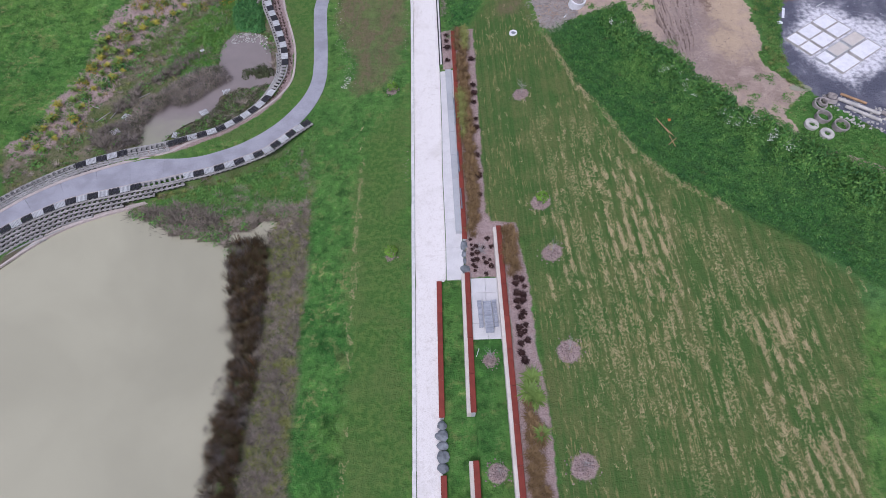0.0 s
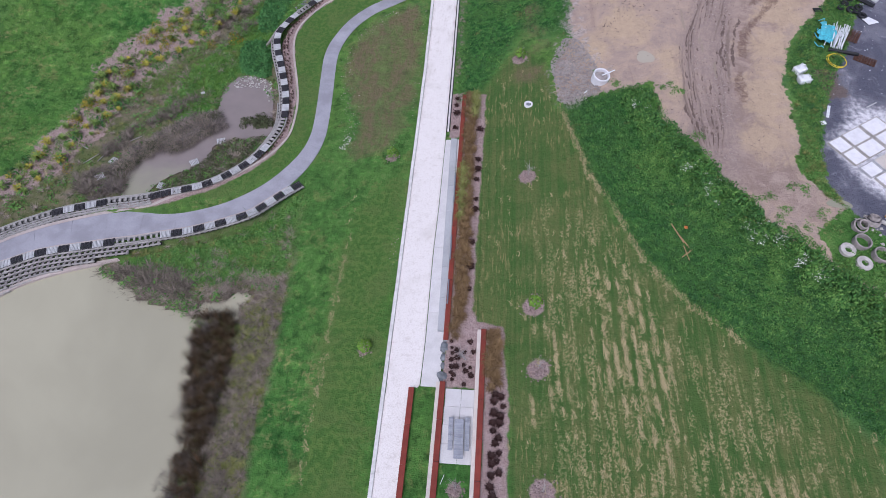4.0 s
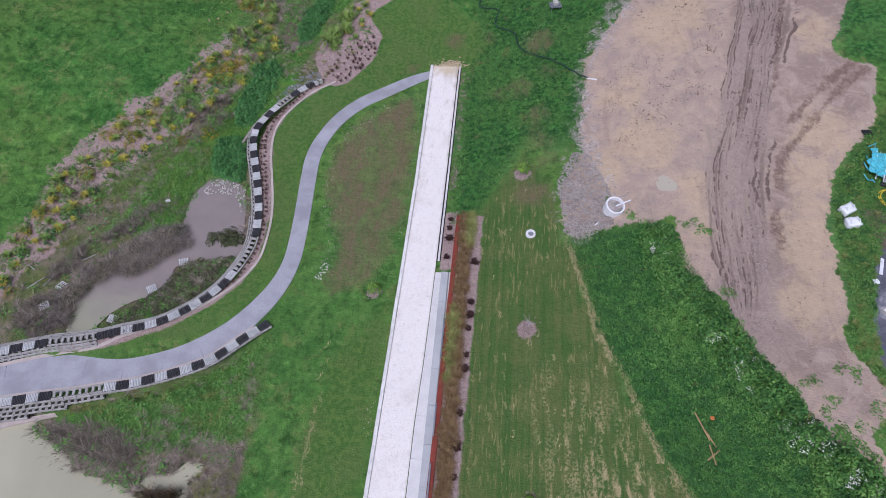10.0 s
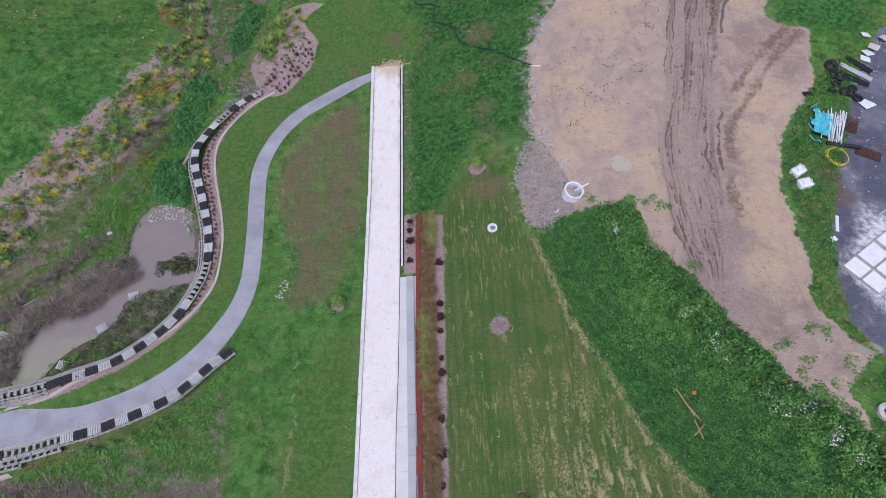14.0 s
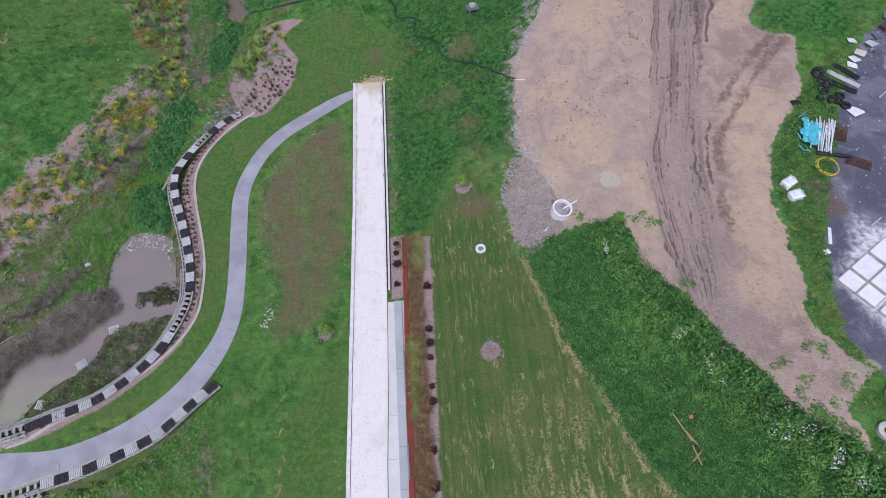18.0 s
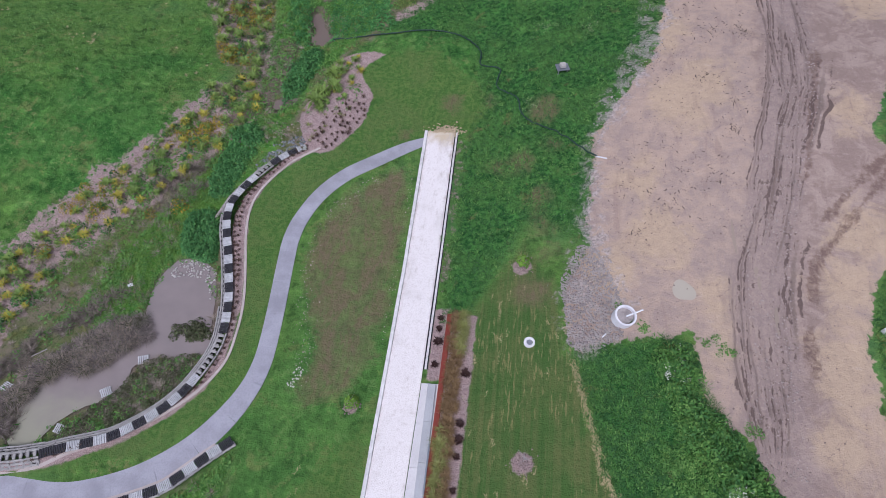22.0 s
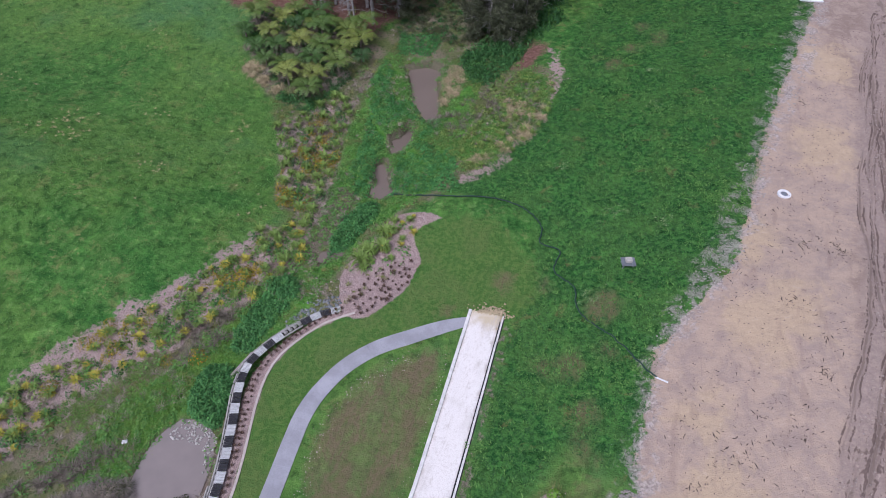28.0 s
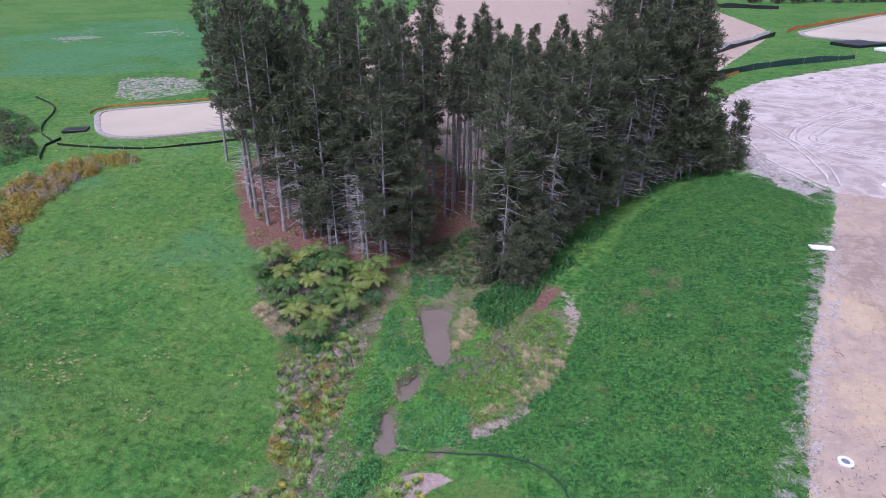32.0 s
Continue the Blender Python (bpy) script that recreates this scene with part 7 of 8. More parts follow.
q = np.vstack([in_rows(points_in(LAWN, 2000), 0.62), in_rows(np.vstack([points_in(HAYFIELD, 900), points_in([(9.5, -48), (12, -48), (12, -58), (9.5, -58)], 260), points_in([(14, -42), (17.5, -43), (20, -52), (18.5, -60), (14.5, -52)], 1150), points_in([(24, -60), (27.6, -60), (27, -74), (21.5, -74)], 1100)]), 0.72, -0.06)])
wave = np.array([1.2 * noise.noise(Vector((a * 1.4, b * 0.9, 0))) + 0.7 * noise.noise(Vector((a * 0.2, b * 0.16, 5))) for a, b in q])
wave = wave + np.where((q[:, 0] < 11) | (q[:, 1] > -36), -0.3, 0.0)
q = q[wave > 0.02]
strewn("cut_hay", SWATH, q, (0.5, 1.05), MAT["hay"], "dry cut hay lying in rows on the lawn", "hay", turn=0.12)
for rows, n in (([(12.9, -24.4), (14.0, -28.8), (15.0, -33.3), (16.7, -37.0), (18.5, -42.4), (21.4, -46.8), (25.1, -50.4)], 230), ([(-6.6, -34), (-6.9, -48), (-7.1, -62), (-7.3, -90)], 90)):
    q = smooth_line(rows, 0.06)
    q = q[rng.integers(0, len(q), n)]
    strewn("cut_hay", SWATH, q + rng.normal(0, 0.15, q.shape), (0.6, 1.2), MAT["hay"], "dry cut hay along the mowing line", "hay", turn=0.5)

shore = smooth_line([(-12.4, -43.6), (-15, -43.6), (-17.4, -44.6), (-20, -46.2), (-19.6, -47), (-22.9, -46.2), (-24.6, -45.6), (-27.5, -44.2), (-29.6, -43.0), (-28, -43.4), (-24, -45.0), (-20.4, -45.8)], 0.35)
strewn("shore_scrub", FINE_TUFT, np.vstack([shore, shore]) + rng.normal(0, 0.45, (2 * len(shore), 2)), (0.9, 2.0), MAT["weeping"], "grey-brown dead scrub overhanging the pond", "scrub", tall=(0.5, 1.0))
strewn("shore_scrub", LOW_WEED, shore + rng.normal(0, 0.8, shore.shape), (0.7, 1.4), MAT["weed"], "green weeds among scrub at the pond's edge", "weeds")
q = smooth_line([(2.2, -1), (2.35, -10), (2.3, -19)], 0.2)
strewn("kerb_weeds", FINE_TUFT, q[rng.integers(0, len(q), 70)] + rng.normal(0, 0.22, (70, 2)), (0.3, 0.8), MAT["weeping"], "bleached dead weeds along the walk's kerb", "weeds")
strewn("kerb_weeds", LOW_WEED, q[rng.integers(0, len(q), 60)] + rng.normal(0.3, 0.4, (60, 2)), (0.4, 0.9), MAT["weed"], "bright weeds along the walk's kerb", "weeds")
for x, y in ((3.4, 20.8), (9.9, 13.6), (14.6, 12.2), (9.0, 2.8), (12.4, 30.5), (11.5, 38.0)):
    strewn("umbel_weeds", [leaf_clump(20, 0.3, 0.35, 0.05, 78, 1.0)], np.array([x, y]) + rng.normal(0, 0.55, (16, 2)), (0.5, 1.0), MAT["umbel"], "pale flowering umbels in the long grass", "flowers")
dead_fern = points_in(FERN_BED, 90)
strewn("dead_fronds", WEEPING, dead_fern, (0.7, 1.3), MAT["weeping"], "dead grey-brown fronds below the tree ferns", "dead fronds", tall=(0.6, 1.2))

strewn("wetland_dead_grass", FINE_TUFT, np.vstack([points_in(WETLAND, 900, 0.3, 1.6, 60), points_in(BANK_SOUTH, 500, 0.3, 1.5, 30)]), (0.6, 1.5), MAT["weeping"], "bleached dead grass in patches over the wetland", "grass", tall=(0.5, 1.0))
strewn("wetland_weeds", LOW_WEED, points_in(MARGIN, 240, 0, 0.7, 40), (0.6, 1.3), MAT["weed"], "green weeds among flax in pink-brown mulch", "weeds", tall=(0.6, 1.2))

q = np.vstack([points_in([(-14.6, 38.6), (-12.2, 39.0), (-11.6, 34), (-12.4, 29.4), (-13.2, 30.0), (-14.0, 34)], 46), points_in(EAST_BANK, 34, 0, 0.6, 14), points_in([(-41.4, 29.6), (-40.2, 31.2), (-34.4, 27.2), (-34.9, 25.4)], 26)])
strewn("pool_tussocks", WEEPING, q, (0.5, 1.0), MAT["straw"], "bleached dead tussocks beside the pools", "tussocks", tall=(0.4, 0.8))
strewn("bank_sedge", GRASS, points_in(EAST_BANK, 1500), (0.8, 1.7), MAT["weed"], "green grass of the stream bank", "grass")
HOLLOW = [(-24, 44), (-10, 44), (-6, 54), (-12, 60), (-19, 62), (-26, 52)]
strewn("hollow_scrub", WEED, points_in(HOLLOW, 190), (0.6, 1.3), MAT["spit"], "dull scrub in the shaded hollow between the pines", "scrub", tall=(0.6, 1.2))
strewn("hollow_scrub", FINE_TUFT, points_in(HOLLOW, 260), (0.9, 1.8), MAT["weed_dark"], "dark rank grass in the hollow between the pines", "grass", tall=(0.6, 1.2))

rim = smooth_line(np.array(INLET + INLET[:1], float), 0.3)[:, :2]
strewn("shore_scrub", FINE_TUFT, rim + rng.normal(0, 0.3, rim.shape), (0.6, 1.4), MAT["weeping"], "grey-brown dead scrub round the backwater", "scrub", tall=(0.4, 0.8))
strewn("shore_scrub", LOW_WEED, rim[::2] + rng.normal(0, 0.4, rim[::2].shape), (0.5, 1.1), MAT["spit"], "olive weeds round the backwater", "weeds")

# ---- building site ----
def mud_ridge(rows, shift, wide, high, seed):
    r = np.random.default_rng(seed)
    line = smooth_line(rows, 0.22)
    n = normals_of(line)
    k = len(line)
    wob = shift + 0.16 * np.convolve(r.normal(0, 1, k), np.ones(31) / 6, "same")
    c = line[:, :2] + n * wob[:, None]
    w = wide * (0.8 + 0.9 * np.convolve(r.normal(0, 1, k), np.ones(17) / 7, "same")).clip(0.02, 2.0)
    h = high * (0.8 + 0.6 * np.convolve(r.normal(0, 1, k), np.ones(11) / 6, "same")).clip(0.1, 1.8)
    cols = [c + n * w[:, None], c + n * (w * 0.3)[:, None], c - n * (w * 0.4)[:, None], c - n * w[:, None]]
    zz = [ground_height(q[:, 0], q[:, 1]) for q in cols]
    v = np.stack([np.c_[cols[0], zz[0] - 0.04], np.c_[cols[1], zz[1] + h], np.c_[cols[2], zz[2] + h * r.uniform(0.4, 1.1, k)], np.c_[cols[3], zz[3] - 0.04]], 1).reshape(-1, 3)
    i = np.arange(k - 1)[:, None] * 4
    f = np.vstack([np.hstack([i + j, i + j + 4, i + j + 5]) for j in range(3)] + [np.hstack([i + j, i + j + 5, i + j + 1]) for j in range(3)])
    return tagged(new("mud_ridge", raw_mesh("mud_ridge", v, f, MAT["mud"])), "churned brown mud ridge beside a wheel rut", "mud", kind="structure")


MAT["mud"] = plain("churned_mud", (0.25, 0.19, 0.165), 0.6, 1.2, 0.9, bump=0.8, spread=0.3)

def puddle(x, y, rx, ry, turn, label="still milky puddle on bare earth"):
    r = np.random.default_rng(int(abs(x * 13 + y * 7)))
    a = np.linspace(0, 2 * math.pi, 28, endpoint=False)
    q = 1 + 0.12 * np.sin(2 * a + r.random() * 6) + 0.09 * np.sin(3 * a + r.random() * 6)
    px, py = rx * q * np.cos(a), ry * q * np.sin(a)
    c, s = math.cos(radians(turn)), math.sin(radians(turn))
    X, Y = x + px * c - py * s, y + px * s + py * c
    z = ground_height(X, Y) + 0.035
    v = np.c_[np.r_[X, x], np.r_[Y, y], np.r_[z, gz(x, y) + 0.035]]
    f = np.array([(k, (k + 1) % 28, 28) for k in range(28)])
    tagged(new("puddle", raw_mesh("puddle", v, f, MAT["puddle" if y > -35 and rx > 0.5 else "rut_water" if y > -35 else "stream_water"])), label, "puddle", kind="structure")


MAT["rut_water"] = water_mat("brown_rut_water", (0.33, 0.27, 0.215), 0.12)
MAT["puddle"] = water_mat("milky_puddle_water", (0.40, 0.365, 0.295), 0.08)
for p in ((21.1, -19.3, 0.72, 1.0, 15), (26.5, -17.7, 0.17, 1.3, 5), (27.4, -21.6, 0.15, 1.1, -5), (25.2, -14.4, 0.13, 1.4, 0), (34.6, -37.7, 0.9, 0.5, -8)):
    puddle(*p)

CLODS = [stone_template(s) for s in range(5)]
MAT["rut_crumb"] = plain("pale_mud_crumbs", (0.41, 0.345, 0.315), 0.7, 1.5, 0.9, bump=0.6, spread=0.3)
MAT["dark_wood_chip"] = plain("trodden_bark", (0.105, 0.078, 0.066), 0.6, 2.0, 0.9, spread=0.3)
SHREDS = [(np.asarray(v) * (2.4, 0.45, 0.45), f) for v, f in CLODS]
strewn("bark_shreds", SHREDS, points_in([(15, -14), (25, -14), (29, 4), (30, 40), (25, 30), (20, 12)], 620, 0, 0.8, 130), (0.09, 0.26), MAT["dark_wood_chip"], "dark shreds of bark trodden into the earth", "debris", sink=0.0)


def rut_crumbs(n):
    """Crumbs squeezed up along the wheel ruts."""
    line = smooth_line(RUT_LINE[:11], 0.1)[:, :2]
    side = normals_of(line)
    k = rng.integers(0, len(line), n)
    at = np.array([-1.9, -1.5, -1.05, -0.55, -0.1, 0.35, 0.8, 1.3])[rng.integers(0, 8, n)] + 0.42 * ripple(k * 0.1, k * 0.0, 6.0, 3) + rng.normal(0, 0.16, n)
    return line[k] + side[k] * at[:, None]


strewn("rut_crumbs", CLODS, rut_crumbs(2600), (0.06, 0.22), MAT["rut_crumb"], "pale crumbs of mud squeezed up along the ruts", "mud", tall=(0.4, 0.8))
strewn("rut_crumbs", CLODS, rut_crumbs(900), (0.06, 0.2), MAT["mud"], "dark crumbs of mud squeezed up along the ruts", "mud", tall=(0.4, 0.8))
strewn("earth_clods", CLODS, np.vstack([points_in(EARTH, 900), points_in([(14, -16), (30, -16), (34, 50), (26, 30), (22, 20)], 700, 0, 0.9, 160)]), (0.05, 0.2), MAT["mud"], "scattered dark clods of earth", "clods", sink=-0.03)
MAT["rubble"] = plain("grey_rubble", (0.36, 0.325, 0.31), 0.6, 2.0, 0.9, bump=0.5)
strewn("rubble_stones", CLODS, np.vstack([points_in([(12.6, -23.8), (14, -24.6), (16.6, -23.2), (16.4, -19), (14.8, -15), (13.4, -14.6), (12, -18)], 2000), points_in(RUBBLE[0], 500, 0, 0.9, 60), points_in(RUBBLE[1], 300)]), (0.08, 0.3), MAT["rubble"], "broken grey rubble at the edge of the site", "rubble", sink=-0.05)
MAT["pink_rubble"] = plain("pinkish_crumbs", (0.40, 0.33, 0.30), 0.6, 2.0, 0.9)
MAT["riprap"] = plain("pale_riprap", (0.50, 0.48, 0.45), 0.7, 2.0, 0.9)
strewn("riprap", CLODS, np.vstack([points_in([(-21.4, -6.0), (-20.4, -3.4), (-20.0, -4.0), (-20.8, -6.4)], 40), points_in([(-9.4, -27.9), (-8.7, -26.0), (-8.2, -26.6), (-8.7, -28.2)], 40), points_in([(-17.6, -3.4), (-15.4, -1.6), (-14.8, -2.6), (-16.8, -4.4)], 20)]), (0.1, 0.34), MAT["riprap"], "pale loose riprap stones", "stones")
strewn("pale_rubble", CLODS, points_in([(-18.4, -1.0), (-16.8, 0.8), (-14.8, 0.6), (-13.8, -1.4), (-15.4, -1.8), (-16.8, -2.4)], 130, 0, 0.7, 14), (0.12, 0.4), MAT["pink_rubble"], "pale broken rock between stream and bed", "rocks", tall=(0.4, 0.8))
strewn("grey_rocks", CLODS, points_in([(-18.6, -5.6), (-17.0, -3.0), (-14.4, -1.4), (-13.8, -2.2), (-15.6, -3.6), (-17.6, -6.4)], 150), (0.2, 0.55), MAT["stone"], "blue-grey rocks heaped behind the wall's end", "rocks")
q = points_in([(-23.4, -18.4), (-22.4, -16.4), (-20.4, -16.2), (-18.9, -17.4), (-18.6, -20.6), (-19.2, -19.4), (-20.0, -18.2), (-21.6, -18.4)], 150)
strewn("riprap", CLODS, q, (0.1, 0.36), MAT["riprap"], "pale riprap stones spilling into the channel", "stones", z=np.maximum(ground_height(q[:, 0], q[:, 1]), CHANNEL_LEVEL) + 0.04)
strewn("white_litter", CLODS, np.vstack([points_in(LUSH_EAST, 12), points_in(LUSH_NORTH, 14), points_in(TAR, 60, 0, 2.5, 16), points_in([(35, -30), (47, -30), (47, -10), (40, -16)], 60, 0, 1.5, 14)]), (0.06, 0.22), MAT["white_plastic"], "small white scraps of litter", "litter")
EDGE = [(33.6, -29), (34, -22), (35.2, -18.4), (38, -14.4), (41, -10.8), (44, -8), (42.2, -13.6), (39.2, -20.6), (36.4, -26), (34.8, -31.6)]
strewn("bank_weeds", LOW_WEED, points_in(EDGE, 760), (0.35, 0.9), MAT["weed"], "bright weeds between earth and yard", "weeds", tall=(0.7, 1.6))
strewn("bank_weeds", WEED, points_in(EDGE, 260), (0.3, 0.7), MAT["weed_dark"], "dark weeds between earth and yard", "weeds", tall=(0.6, 1.1))
VERGE = [(32.4, -33.6), (33.3, -31.2), (33.9, -27.6), (35.0, -30.6), (34.4, -33.2), (34.2, -35.6), (35.2, -38.2), (33.8, -36.8)]
strewn("bank_weeds", LOW_WEED, points_in(VERGE, 200), (0.35, 0.9), MAT["weed"], "bright weeds on the verge of the yard", "weeds", tall=(0.6, 1.4))
strewn("bank_weeds", FINE_TUFT, np.vstack([points_in(VERGE, 60), points_in(EDGE, 120)]), (0.4, 1.0), MAT["sedge_green"], "olive grass on the verge of the yard", "grass")
strewn("bank_weeds", LOW_WEED, np.vstack([points_in([(32, -44), (36, -41), (42, -47), (46, -53), (40, -52)], 500), points_in([(29.5, -39), (33, -43), (31, -44)], 60)]), (0.5, 1.2), MAT["weed"], "patchy weeds beside the yard", "weeds", tall=(0.5, 1.0))


def ring_mesh(name, r, inner, high, mat):
    bm = bmesh.new()
    k = 28
    loops = []
    for rad, z in ((r, 0), (r, high - 0.02), (r - 0.02, high), (inner + 0.02, high), (inner, high - 0.02), (inner, 0)):
        loops.append([bm.verts.new((rad * math.cos(2 * math.pi * i / k), rad * math.sin(2 * math.pi * i / k), z)) for i in range(k)])
    for a, b in zip(loops, loops[1:]):
        for i in range(k):
            bm.faces.new((a[i], a[(i + 1) % k], b[(i + 1) % k], b[i]))
    me = bpy.data.meshes.new(name)
    bm.to_mesh(me), bm.free()
    me.materials.append(mat)
    return me


def disc(name, r, z, mat, parent, label=""):
    bm = bmesh.new()
    bmesh.ops.create_cone(bm, cap_ends=True, segments=24, radius1=r, radius2=r, depth=0.05, matrix=Matrix.Translation((0, 0, z)))
    return part(name, bm, mat, parent, label)


def manhole(x, y, r, label):
    t = thing("manhole", pose(x, y, gz(x, y) - 0.08), label, "manhole")
    share("concrete_surround", ring_mesh("concrete_surround", r, r * 0.55, 0.2, MAT["castings"]), Matrix(), t)
    disc("cover", r * 0.54, 0.11, MAT["steel"], t, "grey iron cover")


manhole(9.75, -23.5, 0.45, "round manhole with a pale concrete surround in grass")
manhole(24.9, 16.4, 0.62, "round manhole with a pale surround on bare earth")

RISER = thing("manhole_riser", pose(16.6, -21.6, gz(16.6, -21.6) - 0.12), "pale blue-grey manhole riser full of soil", "manhole riser")
share("riser_ring", ring_mesh("riser_ring", 0.85, 0.70, 0.95, MAT["castings"]), pose(0, 0, 0, 8, 6, 0), RISER)
disc("soil_fill", 0.71, 0.62, MAT["rubble"], RISER, "brown soil")
bm = bmesh.new()
add_tube(bm, (0.1, -0.25, 0.95), (1.35, 0.35, 1.15), 0.06, 0.06, 10)
part("pipe_stub", bm, MAT["white_plastic"], RISER, "white plastic pipe")

concrete_ring = [ring_mesh("concrete_ring", 0.62, 0.26, 0.28, MAT["riprap"]), ring_mesh("concrete_ring", 0.68, 0.56, 0.5, MAT["rubble"])]
for x, y, k, lab in ((34.0, -42.2, 0, "white concrete ring lid with a round hole"), (34.9, -43.4, 0, "white concrete ring lid with a round hole"), (35.2, -41.5, 1, "grey open concrete manhole ring"), (36.3, -42.7, 1, "grey open concrete manhole ring")):
    ob = new("concrete_ring", concrete_ring[k])
    ob.matrix_world = pose(x, y, gz(x, y) - 0.03, 4, 3, 0)
    tagged(ob, lab, "concrete ring", "manhole rings by the yard")
for x, y, tilt in ((35.5, -39.9, 14), (36.6, -39.5, -20)):
    t = thing("stacked_ring", pose(x, y, gz(x, y) - 0.05, tilt, 6, 0), "stack of grey concrete cones and rings", "concrete ring", "stacked rings by the yard")
    share("lower_ring", ring_mesh("lower_ring", 0.62, 0.5, 0.4, MAT["rubble"]), Matrix(), t)
    share("upper_ring", ring_mesh("upper_ring", 0.42, 0.3, 0.3, MAT["rubble"]), pose(0.04, 0.03, 0.4), t)


def lying(name, label, category, a, b, r, mat, group="", sides=10):
    t0, t1 = Vector((*a, gz(*a) + r)), Vector((*b, gz(*b) + r))
    bm = bmesh.new()
    add_tube(bm, (0, 0, 0), t1 - t0, r, r, sides)
    ob = part(name, bm, mat)
    ob.location = t0
    return tagged(ob, label, category, group)


for a, b, r, m, lab in (((37.3, -39.4), (40.2, -41.6), 0.17, "riprap", "pale grey concrete pipe"), ((37.6, -40.4), (40.0, -42.4), 0.15, "riprap", "pale grey concrete pipe"), ((37.8, -38.8), (39.6, -40.2), 0.12, "timber", "rusty brown pipe lying by the yard"), ((40.4, -41.4), (42.6, -43.4), 0.2, "rubble", "grey pipe lying by the yard")):
    lying("yard_pipe", lab, "pipe", a, b, r, MAT[m], "pipes by the yard")
strewn("yard_rubble", CLODS, points_in([(35, -39), (38, -38.6), (43, -42), (41, -44.5), (37, -42.4), (36.8, -40.5)], 150), (0.1, 0.5), MAT["riprap"], "broken concrete heaped by the yard", "rubble")

# cast panels on the yard
u, v = Vector((5.2, 3.4, 0)).normalized(), Vector((3.6, -5.2, 0)).normalized()
o = Vector((35.3, -31.1, 0))
THREE, TWO = ((0.0, 1.5), (1.65, 3.75), (3.9, 6.1)), ((0.2, 2.9), (3.05, 6.1))
for i, (v0, v1) in enumerate(((0.0, 1.45), (1.55, 3.0), (3.35, 4.6), (4.75, 6.3))):
    for j, (u0, u1) in enumerate(THREE if i < 3 else TWO):
        c = o + u * (u0 + u1) / 2 + v * (v0 + v1) / 2
        t = thing("cast_panel", pose(c.x, c.y, gz(c.x, c.y) - 0.02, 0, 0, math.degrees(math.atan2(u.y, u.x))), "pinkish cast concrete panel in a timber mould" if i == 2 and j else "white cast concrete panel in a timber mould", "concrete panel", "panels on the yard")
        bm = bmesh.new()
        add_box(bm, (0, 0, 0.07), (u1 - u0 - 0.08, v1 - v0 - 0.08, 0.18), None, 0.01)
        part("casting", bm, MAT["wall_face"] if i == 2 and j else MAT["castings"], t)
        for sx, sy, lx, ly in ((0, (v1 - v0) / 2, u1 - u0, 0.06), (0, -(v1 - v0) / 2, u1 - u0, 0.06), ((u1 - u0) / 2, 0, 0.06, v1 - v0 - 0.07), (-(u1 - u0) / 2, 0, 0.06, v1 - v0 - 0.07)):
            bm = bmesh.new()
            add_box(bm, (sx, sy, 0.09), (lx, ly, 0.22))
            part("mould_board", bm, MAT["panel_pale"] if i == 2 else MAT["riprap"], t)

# yard clutter
for x, y, s, turn in ((35.0, -22.0, 0.95, 30), (35.1, -23.3, 0.95, 12)):
    t = thing("bulk_bag", pose(x, y, gz(x, y), 3, -4, turn), "slumped white bulk bag on weeds", "bag", "bulk bags by the yard")
    bm = bmesh.new()
    bmesh.ops.create_cube(bm, size=1.0)
    bmesh.ops.subdivide_edges(bm, edges=bm.edges[:], cuts=3, use_grid_fill=True)
    for q in bm.verts:
        q.co = Vector((q.co.x * 1.1, q.co.y * 0.85, (q.co.z + 0.5) * 0.55)) * s * (1 + 0.12 * noise.noise(q.co * 2.5 + Vector((x, y, 0))))
    part("sack", bm, MAT["white_plastic"], t, smooth=True)
    for k in (-0.35, 0.35):
        bm = bmesh.new()
        add_tube(bm, (k, -0.3, 0.5), (k + 0.1, 0.0, 0.72), 0.03, 0.03, 5), add_tube(bm, (k + 0.1, 0.0, 0.72), (k, 0.3, 0.5), 0.03, 0.03, 5)
        part("lifting_loop", bm, MAT["white_plastic"], t)


def torus_mesh(name, R, r, mat, k=32, s=8, wob=0.0):
    bm = bmesh.new()
    rings = []
    for i in range(k):
        a = 2 * math.pi * i / k
        q = R * (1 + wob * math.sin(3 * a))
        rings.append([bm.verts.new(((q + r * math.cos(2 * math.pi * j / s)) * math.cos(a), (q + r * math.cos(2 * math.pi * j / s)) * math.sin(a), r * math.sin(2 * math.pi * j / s) + r)) for j in range(s)])
    for i in range(k):
        for j in range(s):
            bm.faces.new((rings[i][j], rings[(i + 1) % k][j], rings[(i + 1) % k][(j + 1) % s], rings[i][(j + 1) % s]))
    me = bpy.data.meshes.new(name)
    bm.to_mesh(me), bm.free()
    me.materials.append(mat)
    me.polygons.foreach_set("use_smooth", [True] * len(me.polygons))
    return me


